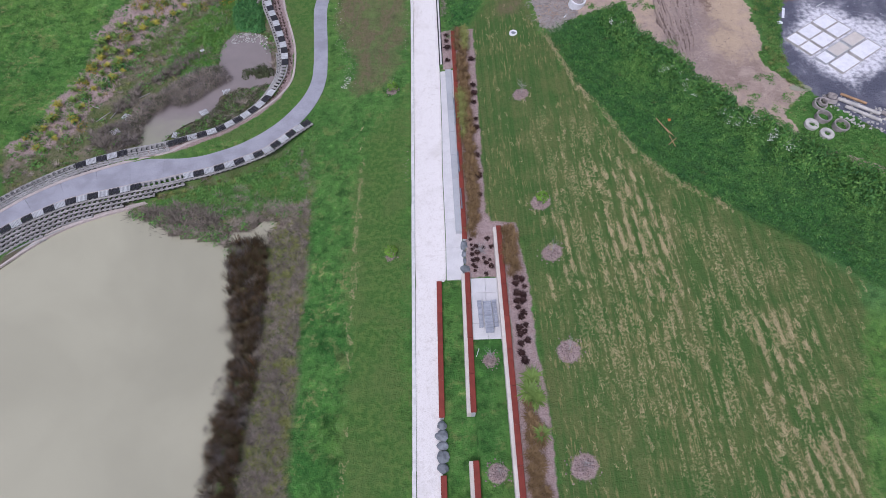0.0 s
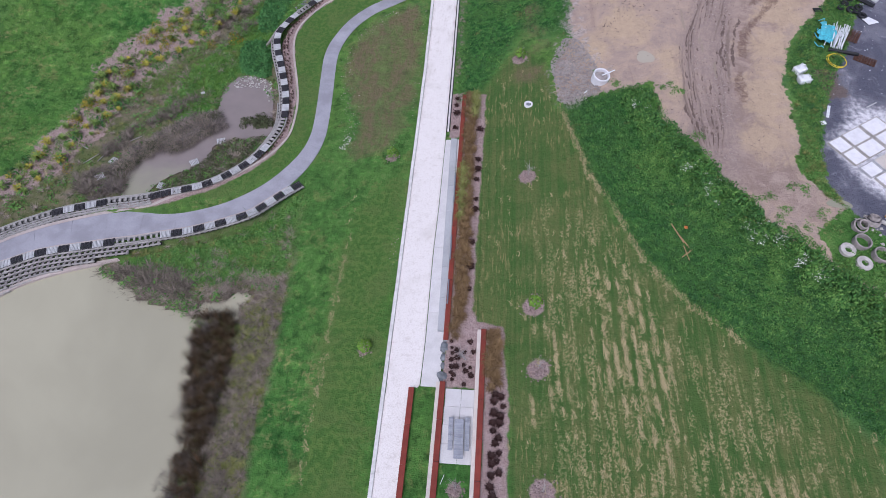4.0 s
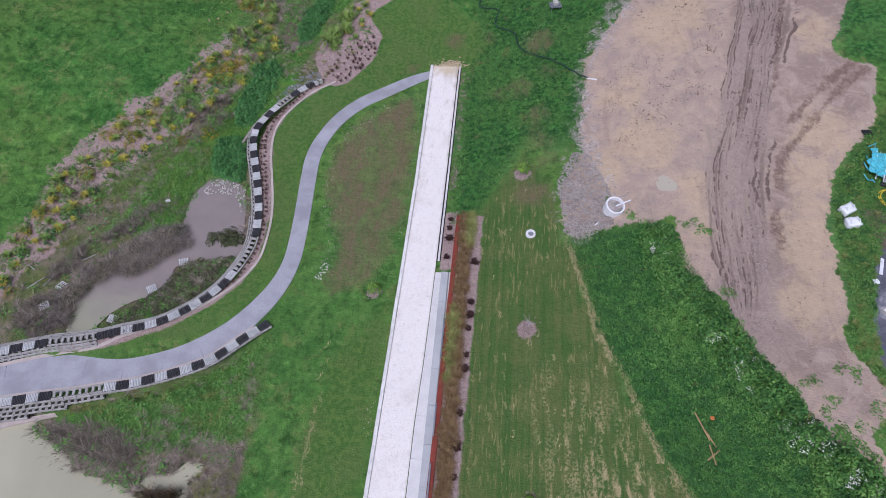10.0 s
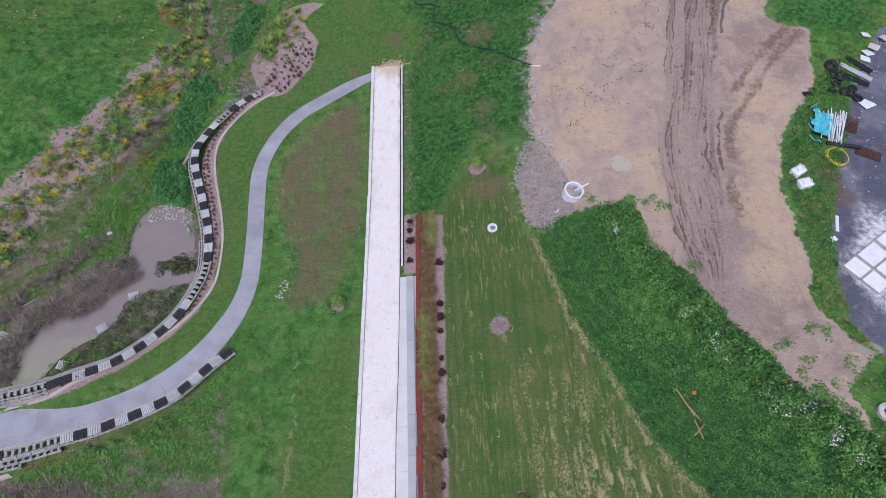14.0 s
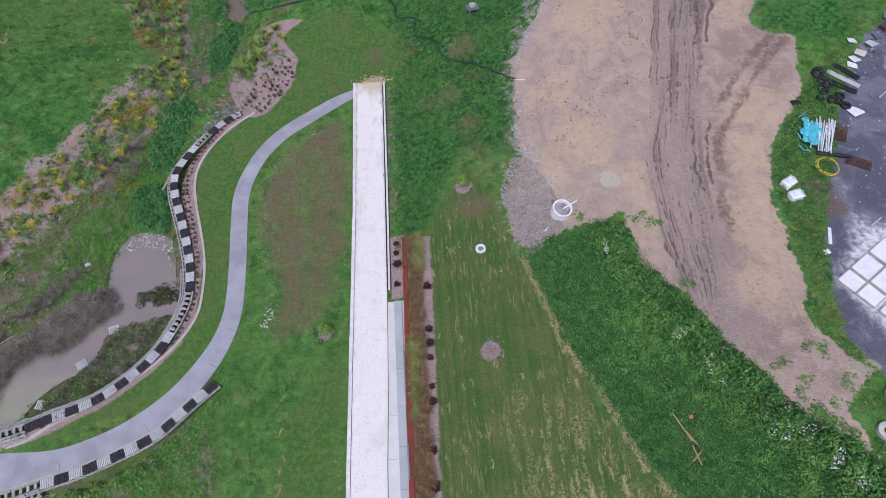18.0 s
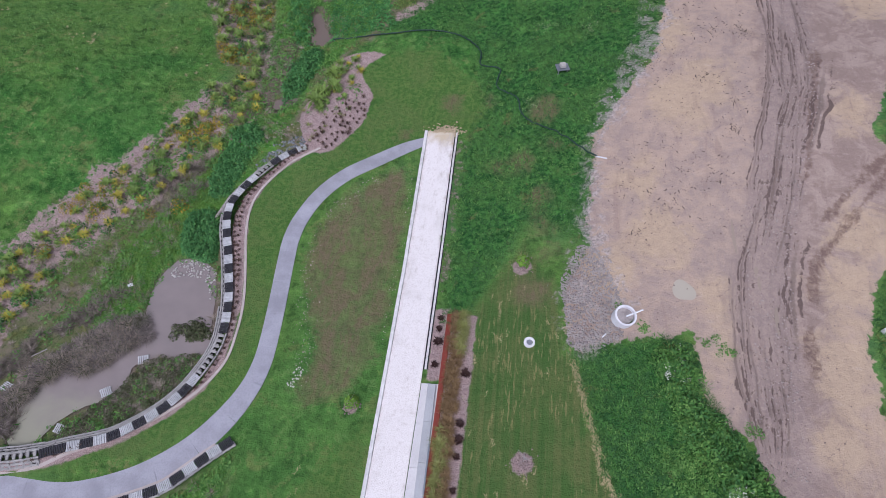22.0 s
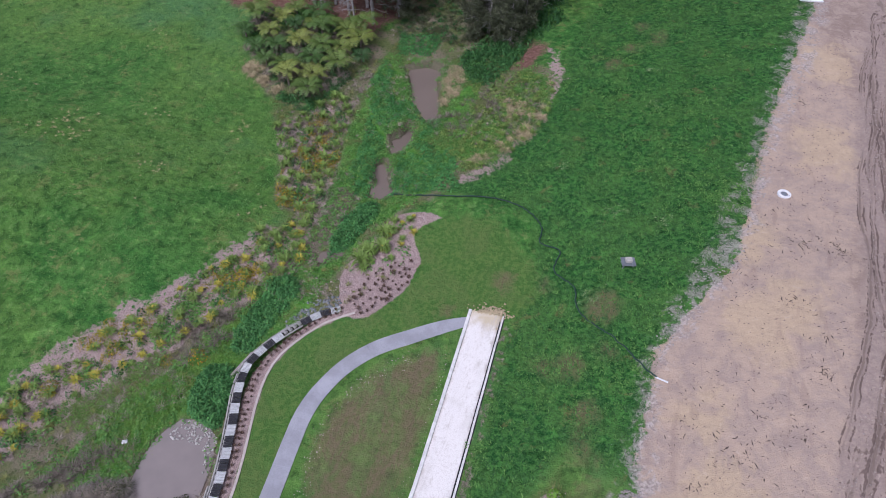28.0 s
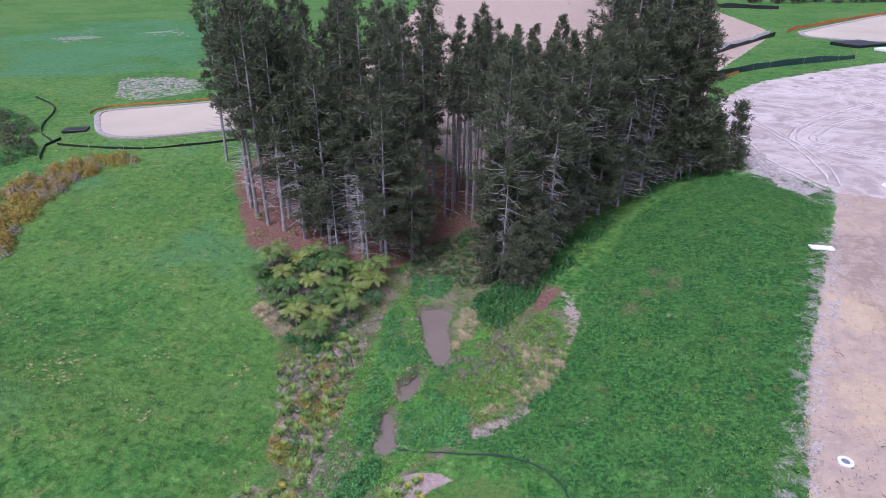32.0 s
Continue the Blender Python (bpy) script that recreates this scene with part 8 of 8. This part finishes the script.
coil = thing("pipe_coil", pose(38.7, -20.7, gz(38.7, -20.7), 3, 2, 0), "loose coil of yellow plastic pipe", "pipe coil")
for k, R in enumerate((0.92, 0.86)):
    share("pipe_loop", torus_mesh("pipe_loop", R, 0.045, MAT["yellow_plastic"], wob=0.03), pose(0.05 * k, 0.03, 0.07 * k, 2 * k, 0, 40 * k), coil)
tyre_me = torus_mesh("tyre", 0.36, 0.16, MAT["black_plastic"], 24, 8)
for x, y, s, tilt in ((41.2, -10.9, 1.15, 20), (41.1, -13.0, 0.8, 0), (41.5, -13.9, 0.9, 8), (40.6, -13.6, 0.7, 0), (42.3, -13.6, 0.85, 5), (42.4, -14.7, 0.9, 0), (41.0, -12.4, 0.8, 60), (41.7, -12.2, 0.95, 12), (42.0, -14.2, 0.8, -14), (41.3, -11.7, 0.8, 24)):
    ob = new("tyre", tyre_me)
    ob.matrix_world = pose(x, y, gz(x, y) + 0.02, tilt, 4, 0) @ Matrix.Scale(s, 4)
    tagged(ob, "worn black tyre dumped at the yard's edge", "tyre", "dumped tyres")
bundle = thing("pipe_bundle", pose(39.3, -17.7, gz(39.3, -17.7), 0, 0, 66) @ Matrix.Scale(1.45, 4), "bundle of white pipes in torn turquoise wrap", "pipe bundle")
for k in range(26):
    bm = bmesh.new()
    q, h = random.uniform(-0.55, 0.6), 0.07 + 0.1 * (k % 3)
    add_tube(bm, (random.uniform(-1.4, -0.9), q, h), (random.uniform(0.8, 1.5), q * 1.2 + random.uniform(-0.2, 0.2), h + random.uniform(0, 0.1)), 0.035, 0.035, 7)
    part("white_pipe", bm, MAT["white_plastic"], bundle)
for k in range(9):
    bm = bmesh.new()
    bmesh.ops.create_grid(bm, x_segments=9, y_segments=3, size=0.5)
    wide, turn, at = random.uniform(0.1, 0.26), random.uniform(-0.5, 0.5), Vector((random.uniform(-0.7, 0.8), random.uniform(0.35, 0.95), 0))
    for q in bm.verts:
        x, y = q.co.x * random.uniform(0.95, 1.05) * 1.3, q.co.y * wide * 2
        q.co = at + Vector((x * math.cos(turn) - y * math.sin(turn), x * math.sin(turn) + y * math.cos(turn), 0.30 + 0.16 * noise.noise(Vector((x * 4 + k, y * 9, 3)))))
    strip = part("wrap", bm, MAT["blue_plastic"], bundle, "torn turquoise plastic wrap")
    thick = strip.modifiers.new("thickness", 'SOLIDIFY')
    thick.thickness = 0.012
for k in range(5):
    bm = bmesh.new()
    p0 = Vector((random.uniform(-1.6, 1.6), random.uniform(0.4, 1.3), 0.1))
    for _ in range(4):
        p1 = p0 + Vector((random.uniform(-0.6, 0.6), random.uniform(-0.3, 0.4), random.uniform(-0.03, 0.06)))
        add_tube(bm, p0, p1, 0.03, 0.03, 5, False)
        p0 = p1
    part("blue_pipe", bm, MAT["blue_plastic"], bundle, "loose end of blue water pipe")
lying("black_roll", "black roll of sheeting beside the pipes", "roll", (38.2, -19.3), (40.8, -20.0), 0.17, MAT["black_plastic"])


def board(name, label, category, x, y, size, turn, mat, tilt=0.0, group=""):
    bm = bmesh.new()
    add_box(bm, (0, 0, 0), size, None, min(size) * 0.15)
    ob = part(name, bm, mat)
    ob.matrix_world = pose(x, y, gz(x, y) + size[2] / 2 + abs(math.sin(radians(tilt))) * size[0] / 2, 0, tilt, turn)
    return tagged(ob, label, category, group)


def grate(x, y, turn):
    t = thing("rusty_grate", pose(x, y, gz(x, y) + 0.02, 0, 0, turn), "rusty steel reinforcing grate on the yard", "grate", "grates on the yard")
    bar, cross = box_mesh("long_bar", (2.0, 0.05, 0.05), MAT["rust"]), box_mesh("cross_bar", (0.05, 1.1, 0.05), MAT["rust"])
    for k in range(7):
        share("long_bar", bar, pose(0, -0.5 + k * 0.167, 0.03), t)
    for k in range(11):
        share("cross_bar", cross, pose(-0.95 + 0.19 * k, 0, 0.075), t)


MAT["rust"] = plain("rusty_steel", (0.13, 0.065, 0.045), 0.6, 4.0, 0.8, 0.2)
grate(41.3, -20.6, -30), grate(41.0, -17.4, 60)
board("white_board", "broken white sheet of board", "board", 43.1, -15.3, (1.3, 1.0, 0.04), 25, MAT["white_plastic"], 4)
for x, y, w, d, turn, m in ((43.6, -9.6, 1.0, 0.8, 20, "white_plastic"), (44.4, -8.9, 1.2, 0.9, 50, "wall_face"), (43.2, -10.2, 0.9, 0.7, -20, "white_plastic"), (45.6, -8.2, 1.4, 0.8, 30, "panel_pale"), (46.5, -7.4, 1.1, 0.9, 10, "steel"), (47.5, -6.6, 1.6, 1.0, 35, "rust"), (44.0, -7.6, 0.9, 0.6, 0, "white_plastic"), (48.2, -5.2, 1.8, 1.0, 60, "steel")):
    board("scrap_sheet", "bent scrap sheet on the rubbish heap", "scrap", x + 1.3, y - 0.2, (w, d, 0.05), turn, MAT[m], random.uniform(2, 14), "scrap heap")
for k, (x, y, l, turn) in enumerate(((42.6, -12.4, 3.2, -38), (43.2, -11.8, 3.0, -44), (43.7, -11.0, 2.6, -50))):
    board("rubber_mat", "long dark rubber matting strip", "matting", x, y, (l, 0.55, 0.1), turn, MAT["black_plastic" if k != 1 else "plinth"], 3, "matting by the tyres")
board("black_sheet", "crumpled black plastic sheet on weeds", "sheet", 38.4, -13.8, (0.9, 0.6, 0.06), 10, MAT["black_plastic"], 5)
board("white_plank", "white plank at the yard's edge", "plank", 36.4, -27.2, (0.25, 1.6, 0.06), -20, MAT["white_plastic"])
board("white_plank", "white plank at the yard's edge", "plank", 35.6, -28.6, (0.5, 0.4, 0.08), 15, MAT["white_plastic"])
for x, y, l, turn in ((46.5, -13.5, 2.4, 35), (47.2, -15.2, 2.0, 40), (40.4, -26.3, 1.3, 32)):
    board("loose_batten", "pale timber batten on the yard", "batten", x, y, (l, 0.1, 0.06), turn, MAT["panel_pale"], 0, "battens on the yard")

# things in the grass
stakes = thing("broken_trestle", pose(21.4, -41.0, gz(21.4, -41.0) + 0.1), "broken raw timber trestle lying in long grass", "timber")
for a, b, r in (((-0.35, 1.3, 0.1), (0.4, -0.6, 0.15), 0.06), ((0.2, 0.1, 0.1), (0.75, -1.0, 0.12), 0.05), ((0.1, -1.9, 0.05), (0.95, -1.2, 0.1), 0.06), ((0.3, -0.9, 0.2), (0.6, -2.2, 0.1), 0.045)):
    bm = bmesh.new()
    add_tube(bm, a, b, r, r, 4)
    part("batten", bm, MAT["timber"], stakes)
board("orange_marker", "small orange marker in the grass", "marker", 22.2, -40.0, (0.25, 0.25, 0.15), 0, MAT["orange_mesh"])
box = thing("pump_stand", pose(11.8, 6.5, gz(11.8, 6.5), 0, 0, 15) @ Matrix.Scale(1.3, 4), "small grey metal stand with a white box in grass", "stand")
bm = bmesh.new()
add_box(bm, (0, 0, 0.55), (0.45, 0.4, 0.3), None, 0.03)
part("box", bm, MAT["riprap"], box, "pale box")
for sx in (-0.4, 0.4):
    for sy in (-0.32, 0.32):
        bm = bmesh.new()
        add_tube(bm, (sx, sy, -0.05), (sx * 0.6, sy * 0.6, 0.5), 0.04, 0.04, 6)
        part("leg", bm, MAT["steel"], box)
bm = bmesh.new()
add_box(bm, (0, 0, 0.36), (1.0, 0.8, 0.05))
part("tray", bm, MAT["steel"], box)

HOSE = [(-14.5, 13.7), (-9.8, 13.7), (-4.2, 14.4), (-0.4, 14.3), (2.1, 12.9), (3.2, 11.4), (3.4, 9.4), (5.4, 8.3), (5.3, 5.8), (7.4, 3.9), (8.0, 1.5), (10.2, -0.7), (12.2, -2.7), (14.0, -4.6), (15.0, -5.4)]
line = smooth_line(HOSE, 0.3)
line = line + np.convolve(rng.normal(0, 1, len(line)), np.ones(9) / 9, "same")[:, None] * normals_of(line) * 0.25
hz = ground_height(line[:, 0], line[:, 1]) + 0.2
ring = np.linspace(0, 2 * math.pi, 6, endpoint=False)
nn = normals_of(line)
hv = np.stack([np.stack([line[:, 0] + nn[:, 0] * 0.068 * math.cos(a), line[:, 1] + nn[:, 1] * 0.068 * math.cos(a), hz + 0.068 * math.sin(a)], 1) for a in ring], 1).reshape(-1, 3)
i = np.arange(len(line) - 1)[:, None] * 6
hf = np.vstack([np.hstack([i + j, i + (j + 1) % 6, i + 6 + (j + 1) % 6]) for j in range(6)] + [np.hstack([i + j, i + 6 + (j + 1) % 6, i + 6 + j]) for j in range(6)])
tagged(new("suction_hose", raw_mesh("suction_hose", hv, hf, MAT["hose"])), "long dark green suction hose lying over the grass", "hose")
lying("hose_outlet", "white pipe end of the hose on bare earth", "pipe", (14.9, -5.4), (15.8, -5.8), 0.07, MAT["white_plastic"])
lying("post_stub", "white post stub lying on rubble", "post", (15.1, -23.2), (15.4, -22.9), 0.06, MAT["white_plastic"])
lying("loose_cane", "pale cane lying on the lawn", "cane", (3.25, -60.6), (3.5, -59.9), 0.025, MAT["white_plastic"])
lying("bare_branch", "bare grey dead shrub branch in the bed", "branch", (4.0, -50.2), (4.7, -51.0), 0.04, MAT["dead_wood"])
shrub = thing("dead_shrub", pose(4.3, -50.6, gz(4.3, -50.6)), "leafless grey shrub in the square bed", "shrub")
for k in range(14):
    bm = bmesh.new()
    a = 2 * math.pi * k / 14
    add_tube(bm, (0, 0, 0), (math.cos(a) * random.uniform(0.5, 0.9), math.sin(a) * random.uniform(0.5, 0.9), random.uniform(0.3, 0.8)), 0.025, 0.006, 4, False)
    part("twig", bm, MAT["dead_wood"], shrub)


def pallet(x, y, z, turn, tilt):
    t = thing("slatted_pallet", pose(x, y, z, tilt, 3, turn), "weathered grey slatted pallet stranded in the wetland", "pallet", "pallets in the wetland")
    for k in range(6):
        share("slat", SLAT_PALE, pose(-0.36 + 0.145 * k, 0, 0), t)
    for s in (-0.28, 0.28):
        share("bearer", BEARER, pose(0, s, -0.065), t)


for x, y, turn in ((-24.4, -29.8, 35), (-22.4, -26.7, 20), (-26.7, -33.2, -10), (-33.2, -32.6, 40), (-32.6, -30.4, 70)):
    pallet(x, y, max(gz(x, y), CHANNEL_LEVEL) + 0.12, turn, 5)
for a, b in (((-35.6, -31), (-34.4, -29.6)), ((-34.2, -30.6), (-33.6, -29.2)), ((-31.8, -27.6), (-30.8, -26.8)), ((-36.8, -28.4), (-35.8, -29.0))):
    lying("driftwood", "bleached stick in the wetland", "stick", a, b, 0.05, MAT["dead_wood"], "sticks in the wetland", 5)
lying("culvert_pipe", "grey culvert pipe at the foot of the wall", "pipe", (-19.9, -9.2), (-20.9, -12.4), 0.16, MAT["rubble"])
board("white_scrap", "white foam scrap in the marsh", "scrap", -26.2, -19.9, (0.45, 0.32, 0.12), 30, MAT["white_plastic"], 3)

MAT["chips"] = plain("pink_brown_bark_chips", (0.29, 0.22, 0.21), 0.55, 5.0, 0.95, spread=0.0)
for x, y, r in RINGS:
    a, d = rng.random(170) * 2 * math.pi, r * np.clip(np.abs(rng.normal(0, 0.5, 170)), 0, 1.15)
    strewn("bark_chips", CLODS, np.stack([x + d * np.cos(a), y + d * np.sin(a)], 1), (0.08, 0.24), MAT["chips"], "pink-brown bark chips round a young tree", "mulch", sink=-0.01, tall=(0.3, 0.8))
MAT["sand"] = plain("yellow_sand", (0.47, 0.38, 0.25), 0.7, 3.0, 0.95)
strewn("sand_spill", CLODS, np.vstack([np.array([0.6, 0.35]) + rng.normal(0, 1, (260, 2)) * (0.75, 0.32), points_in([(-0.6, -1.0), (1.5, -1.4), (1.6, 0.6), (-0.4, 0.6)], 110)]), (0.1, 0.42), MAT["sand"], "loose yellow sand spilt at the walk's end", "sand", sink=-0.06, tall=(0.3, 0.6))
def beside(rows, step, spread):
    """Two points scattered round each step of a smooth line."""
    line = np.repeat(smooth_line(rows, step), 2, 0)
    return line + rng.normal(0, spread, line.shape)


strewn("loop_rubble", CLODS, np.vstack([
    beside([(-8.4, -27.0), (-8.6, -23.5), (-9.9, -19.5), (-10.3, -15.5), (-10.0, -12.4), (-8.9, -10.2), (-6.6, -7.6), (-4.4, -5.8)], 0.10, 0.42),
    beside([(-2.15, -24), (-2.0, -12), (-2.3, -5)], 0.3, 0.16),
    points_in([(-9.2, -25.5), (-8.2, -24.5), (-7.6, -28.8), (-8.6, -28.6)], 40),
    points_in([(-2.6, -38), (-2.0, -38), (-2.0, -42), (-2.6, -42)], 30)]),
    (0.06, 0.24), MAT["pink_rubble"], "pinkish rubble crumbs round the worn lawn", "rubble", tall=(0.4, 0.8))
MAT["pale_clay"] = plain("pale_clay_track", (0.56, 0.50, 0.50), 0.85, 0.6, 0.95)
for k, rows in enumerate(([(62.9, 149.3), (51.7, 137.1), (40.4, 120.6), (35.8, 110.0), (36.3, 103.5), (43.0, 98.9), (48.0, 94.6)], [(58.3, 132.4), (48.9, 124.9), (41.1, 113.2), (39.2, 106.2), (43.9, 102.9), (49.7, 101.1)], [(26.7, 130.5), (33.2, 109.6), (36.7, 90.6), (36.8, 78.7)], [(24.0, 114.0), (27.9, 92.9), (32.2, 82.7), (35.1, 76.5)], [(33.3, 155.5), (46.6, 161.3), (59.9, 172.3), (72.5, 184.2)])):
    for d in (-0.9, -0.5, 0.5, 0.9):
        ob = mud_ridge(rows, d, 0.16, 0.10, 360 + 5 * k + int(d * 2))
        ob.data.materials[0] = MAT["pale_clay" if d in (-0.5, 0.9) else "rubble"]
        tagged(ob, "wheel track in pale clay", "track")

for k, d in enumerate((-1.2, 0.3, 1.6)):
    ob = mud_ridge([(25.7, 95), (27.0, 86.0), (29.9, 78.6), (32.5, 73.9)], d, 1.0, 0.35, 420 + k)
    ob.data.materials[0] = MAT["rubble"]
    tagged(ob, "rocky spoil bund between field and clay site", "bund")

tips = np.array([(31.6, -39.6), (33.2, -39.0), (30.2, -38.6), (29.2, -37.0), (24.4, -30.2), (31.9, -36.2), (33.6, -40.6), (23.6, -24.2), (22.6, -23.4)])
strewn("track_weeds", LOW_WEED, np.repeat(tips, 9, 0) + rng.normal(0, 0.4, (81, 2)), (0.4, 0.9), MAT["weed"], "tufts of weeds on the bare earth", "weeds", tall=(0.5, 1.0))
q = np.vstack([points_in([(42.6, -13), (45.4, -9.4), (48.5, -6.4), (49.5, -7.6), (46.4, -11.2), (43.6, -14.2)], 70)])
strewn("scrap_bits", CLODS, q, (0.15, 0.6), MAT["steel"], "small grey scrap heaped at the yard's edge", "scrap", tall=(0.3, 0.7))
strewn("scrap_bits", CLODS, q[::2] + 0.3, (0.1, 0.4), MAT["black_plastic"], "small black scrap heaped at the yard's edge", "scrap", tall=(0.3, 0.7))

# ---- distance ----
def fence(label, rows, high, mat, post_gap=4.0, name="silt_fence"):
    """A strip of fabric on posts over the land."""
    line = smooth_line(rows, post_gap)
    t = thing(name, Matrix(), label, "fence")
    z = ground_height(line[:, 0], line[:, 1])
    v, f = [], []
    n = normals_of(line) * 0.03
    sag = np.random.default_rng(len(line))
    for (x, y), (a, b), h in zip(line, n, z):
        top = h + high * sag.uniform(0.55, 1.1)
        lean = sag.uniform(-4, 4) * high
        v += [(x + a, y + b, h - 0.3), (x + a * (1 + lean), y + b * (1 + lean), top), (x - a * (1 - lean), y - b * (1 - lean), top), (x - a, y - b, h - 0.3)]
    for k in range(len(line) - 1):
        for j in range(4):
            f.append((k * 4 + j, k * 4 + (j + 1) % 4, k * 4 + 4 + (j + 1) % 4, k * 4 + 4 + j))
    mesh_object("fabric", v, f, mat, t)
    me = box_mesh("post", (0.07, 0.07, high + 0.4), MAT["dead_wood"])
    for (x, y), h in zip(line, z):
        share("post", me, pose(x, y, h + high / 2), t)
    return t


def far_pond(label, poly, rim, level):
    sheet("sediment_pond", poly, level + 0.12, MAT["sediment_water"], label, "water", grow=0.0, step=4.0)
    line = smooth_line(np.array(poly + poly[:1], float), 2.0)
    ribbon("bund_crest", np.c_[line, np.full(len(line), rim)], 0.5, 0.3, MAT["rubble"], thing("pond_bund", Matrix(), "pale clay bund round the sediment pond", "bund", kind="structure"), lambda a, b: level)


far_pond("milky beige sediment pond behind the pines", WEST_POND, 0.6, WEST_LEVEL)
fence("orange safety mesh along the sediment pond", [(-122, 86), (-123, 93), (-105, 107), (-84, 127), (-58, 116)], 0.5, MAT["orange_mesh"], name="mesh_fence")
fence("black silt fence across the pasture", [(-106, 57), (-112, 64), (-112, 68)], 0.6, MAT["black_plastic"])
fence("black silt fence across the pasture", [(-110, 65), (-103, 65.3), (-91, 67.5), (-78, 76.5), (-68, 84)], 0.5, MAT["black_plastic"])
fence("black silt fence round the far slope", [(-112, 66), (-122, 72), (-135, 88), (-150, 96)], 0.6, MAT["black_plastic"])
board("black_liner", "black pond inlet liner", "liner", -113.5, 73.5, (5.0, 3.2, 0.5), 30, MAT["black_plastic"])
GORSE_HEDGE = [(-80, 26), (-84, 33), (-88, 42), (-91, 50), (-89, 58), (-86, 64), (-92, 64), (-99, 57), (-101, 48), (-97, 40), (-92, 30)]
BUSH = [leaf_clump(170, 1.5, 1.9, 0.18, 200 + s) for s in range(3)]
strewn("gorse_hedge", BUSH, points_in(GORSE_HEDGE, 150), (0.6, 1.1), MAT["hedge_gorse"], "gorse hedge in orange-yellow flower", "hedge")
strewn("gorse_hedge", BUSH, np.vstack([points_in(GORSE_HEDGE, 40), np.array([(-97, 50), (-96, 44)]) .repeat(5, 0) + rng.normal(0, 0.9, (10, 2))]), (0.6, 1.0), MAT["weeping"], "dead grey gorse in the hedge", "hedge")
strewn("far_scrub", BUSH, points_in([(-106, 54), (-112, 62), (-126, 74), (-150, 84), (-170, 70), (-125, 44)], 150), (0.6, 1.5), MAT["spit"], "dull green scrub beyond the silt fence", "scrub")
strewn("far_scrub", BUSH, points_in([(-106, 54), (-112, 62), (-126, 74), (-150, 84), (-170, 70), (-125, 44)], 110), (0.5, 1.3), MAT["weed_dark"], "dark scrub beyond the silt fence", "scrub")
strewn("slope_rocks", [stone_template(500 + s) for s in range(4)], np.vstack([points_in(FAR_PATCH, 420, 0, 3, 16), points_in(FAR_PATCHES[1], 60), points_in(FAR_PATCHES[2], 60)]), (0.3, 1.9), MAT["rubble"], "broken pale rock on the far slope", "rocks", tall=(0.2, 0.45))
strewn("forest_floor_scrub", WEED, points_in(LITTER, 260, 1.0), (0.7, 1.8), MAT["sedge_green"], "sparse undergrowth below the pines", "scrub")
strewn("forest_edge_scrub", WEED, np.vstack([points_in([(-9, 42), (-5.6, 40), (-3.4, 46), (-1.0, 52), (3.6, 66), (1.4, 67), (-4, 56), (-10, 48)], 220), points_in([(6, 74), (14, 81), (22, 83), (21, 86), (12, 84), (5, 79)], 130), points_in([(-12.6, 36), (-8, 34), (-5, 41), (-10, 46), (-13, 42)], 180)]), (0.7, 1.7), MAT["weed_dark"], "dark bushes along the edge of the pines", "scrub", tall=(0.8, 1.4))
for k in range(26):
    x, y = points_in(LITTER, 1, 3)[0]
    a = rng.random() * 6.28
    lying("fallen_log", "fallen grey pine log on needle litter", "log", (x, y), (x + 4 * math.cos(a), y + 4 * math.sin(a)), 0.12, MAT["dead_wood"], "logs below the pines", 6)
far_pond("white milky sediment pond beyond the clay site", EAST_POND, 1.2, EAST_LEVEL)
fence("orange safety mesh along the far pond", [(64, 296), (68, 309), (100, 358), (135, 410)], 1.6, MAT["orange_mesh"], 8, "mesh_fence")
fence("white topped silt fence on the far slope", [(22, 218), (30, 238), (42, 262), (56, 290)], 2.2, MAT["white_plastic"], 8)
fence("black silt fence on the far slope", [(23, 213), (32, 236), (44, 260), (58, 288)], 1.8, MAT["black_plastic"], 8)
fence("dark silt fence along the clay site", [(24, 176), (36, 192), (52, 207), (74, 224)], 2.2, MAT["hose"], 8)
fence("black silt fence in the far distance", [(10, 470), (40, 440), (80, 425)], 3.0, MAT["black_plastic"], 15)
fence("orange mesh on the slope behind the pines", [(20, 170), (30, 182), (34, 190)], 1.2, MAT["orange_mesh"], 6, "mesh_fence")
board("black_liner", "black liner at the far pond's outlet", "liner", 84, 262, (16, 12, 1.2), 40, MAT["black_plastic"])
board("white_liner", "white folded liner at the far pond's outlet", "liner", 92, 250, (12, 5, 1.0), 40, MAT["white_plastic"])
board("white_tarp", "white tarpaulin lying at the field's edge", "tarpaulin", 30.0, 54.4, (3.0, 1.1, 0.25), 12, MAT["white_plastic"], 2)
manhole(44.5, 80.5, 0.9, "pale manhole ring on the clay site")
strewn("spoil_heaps", [stone_template(400 + s) for s in range(4)], np.vstack([points_in(CLAY, 60), points_in(CLAY_NORTH, 40)]), (0.8, 3.0), MAT["rubble"], "small heaps of grey spoil", "spoil", tall=(0.2, 0.5))
for k in range(16):
    pine(70 + 6.5 * k + rng.uniform(-2, 2), 470 + 2.0 * k + rng.uniform(-8, 8), "bush", rng.uniform(1.0, 1.8), "far shelter belt")
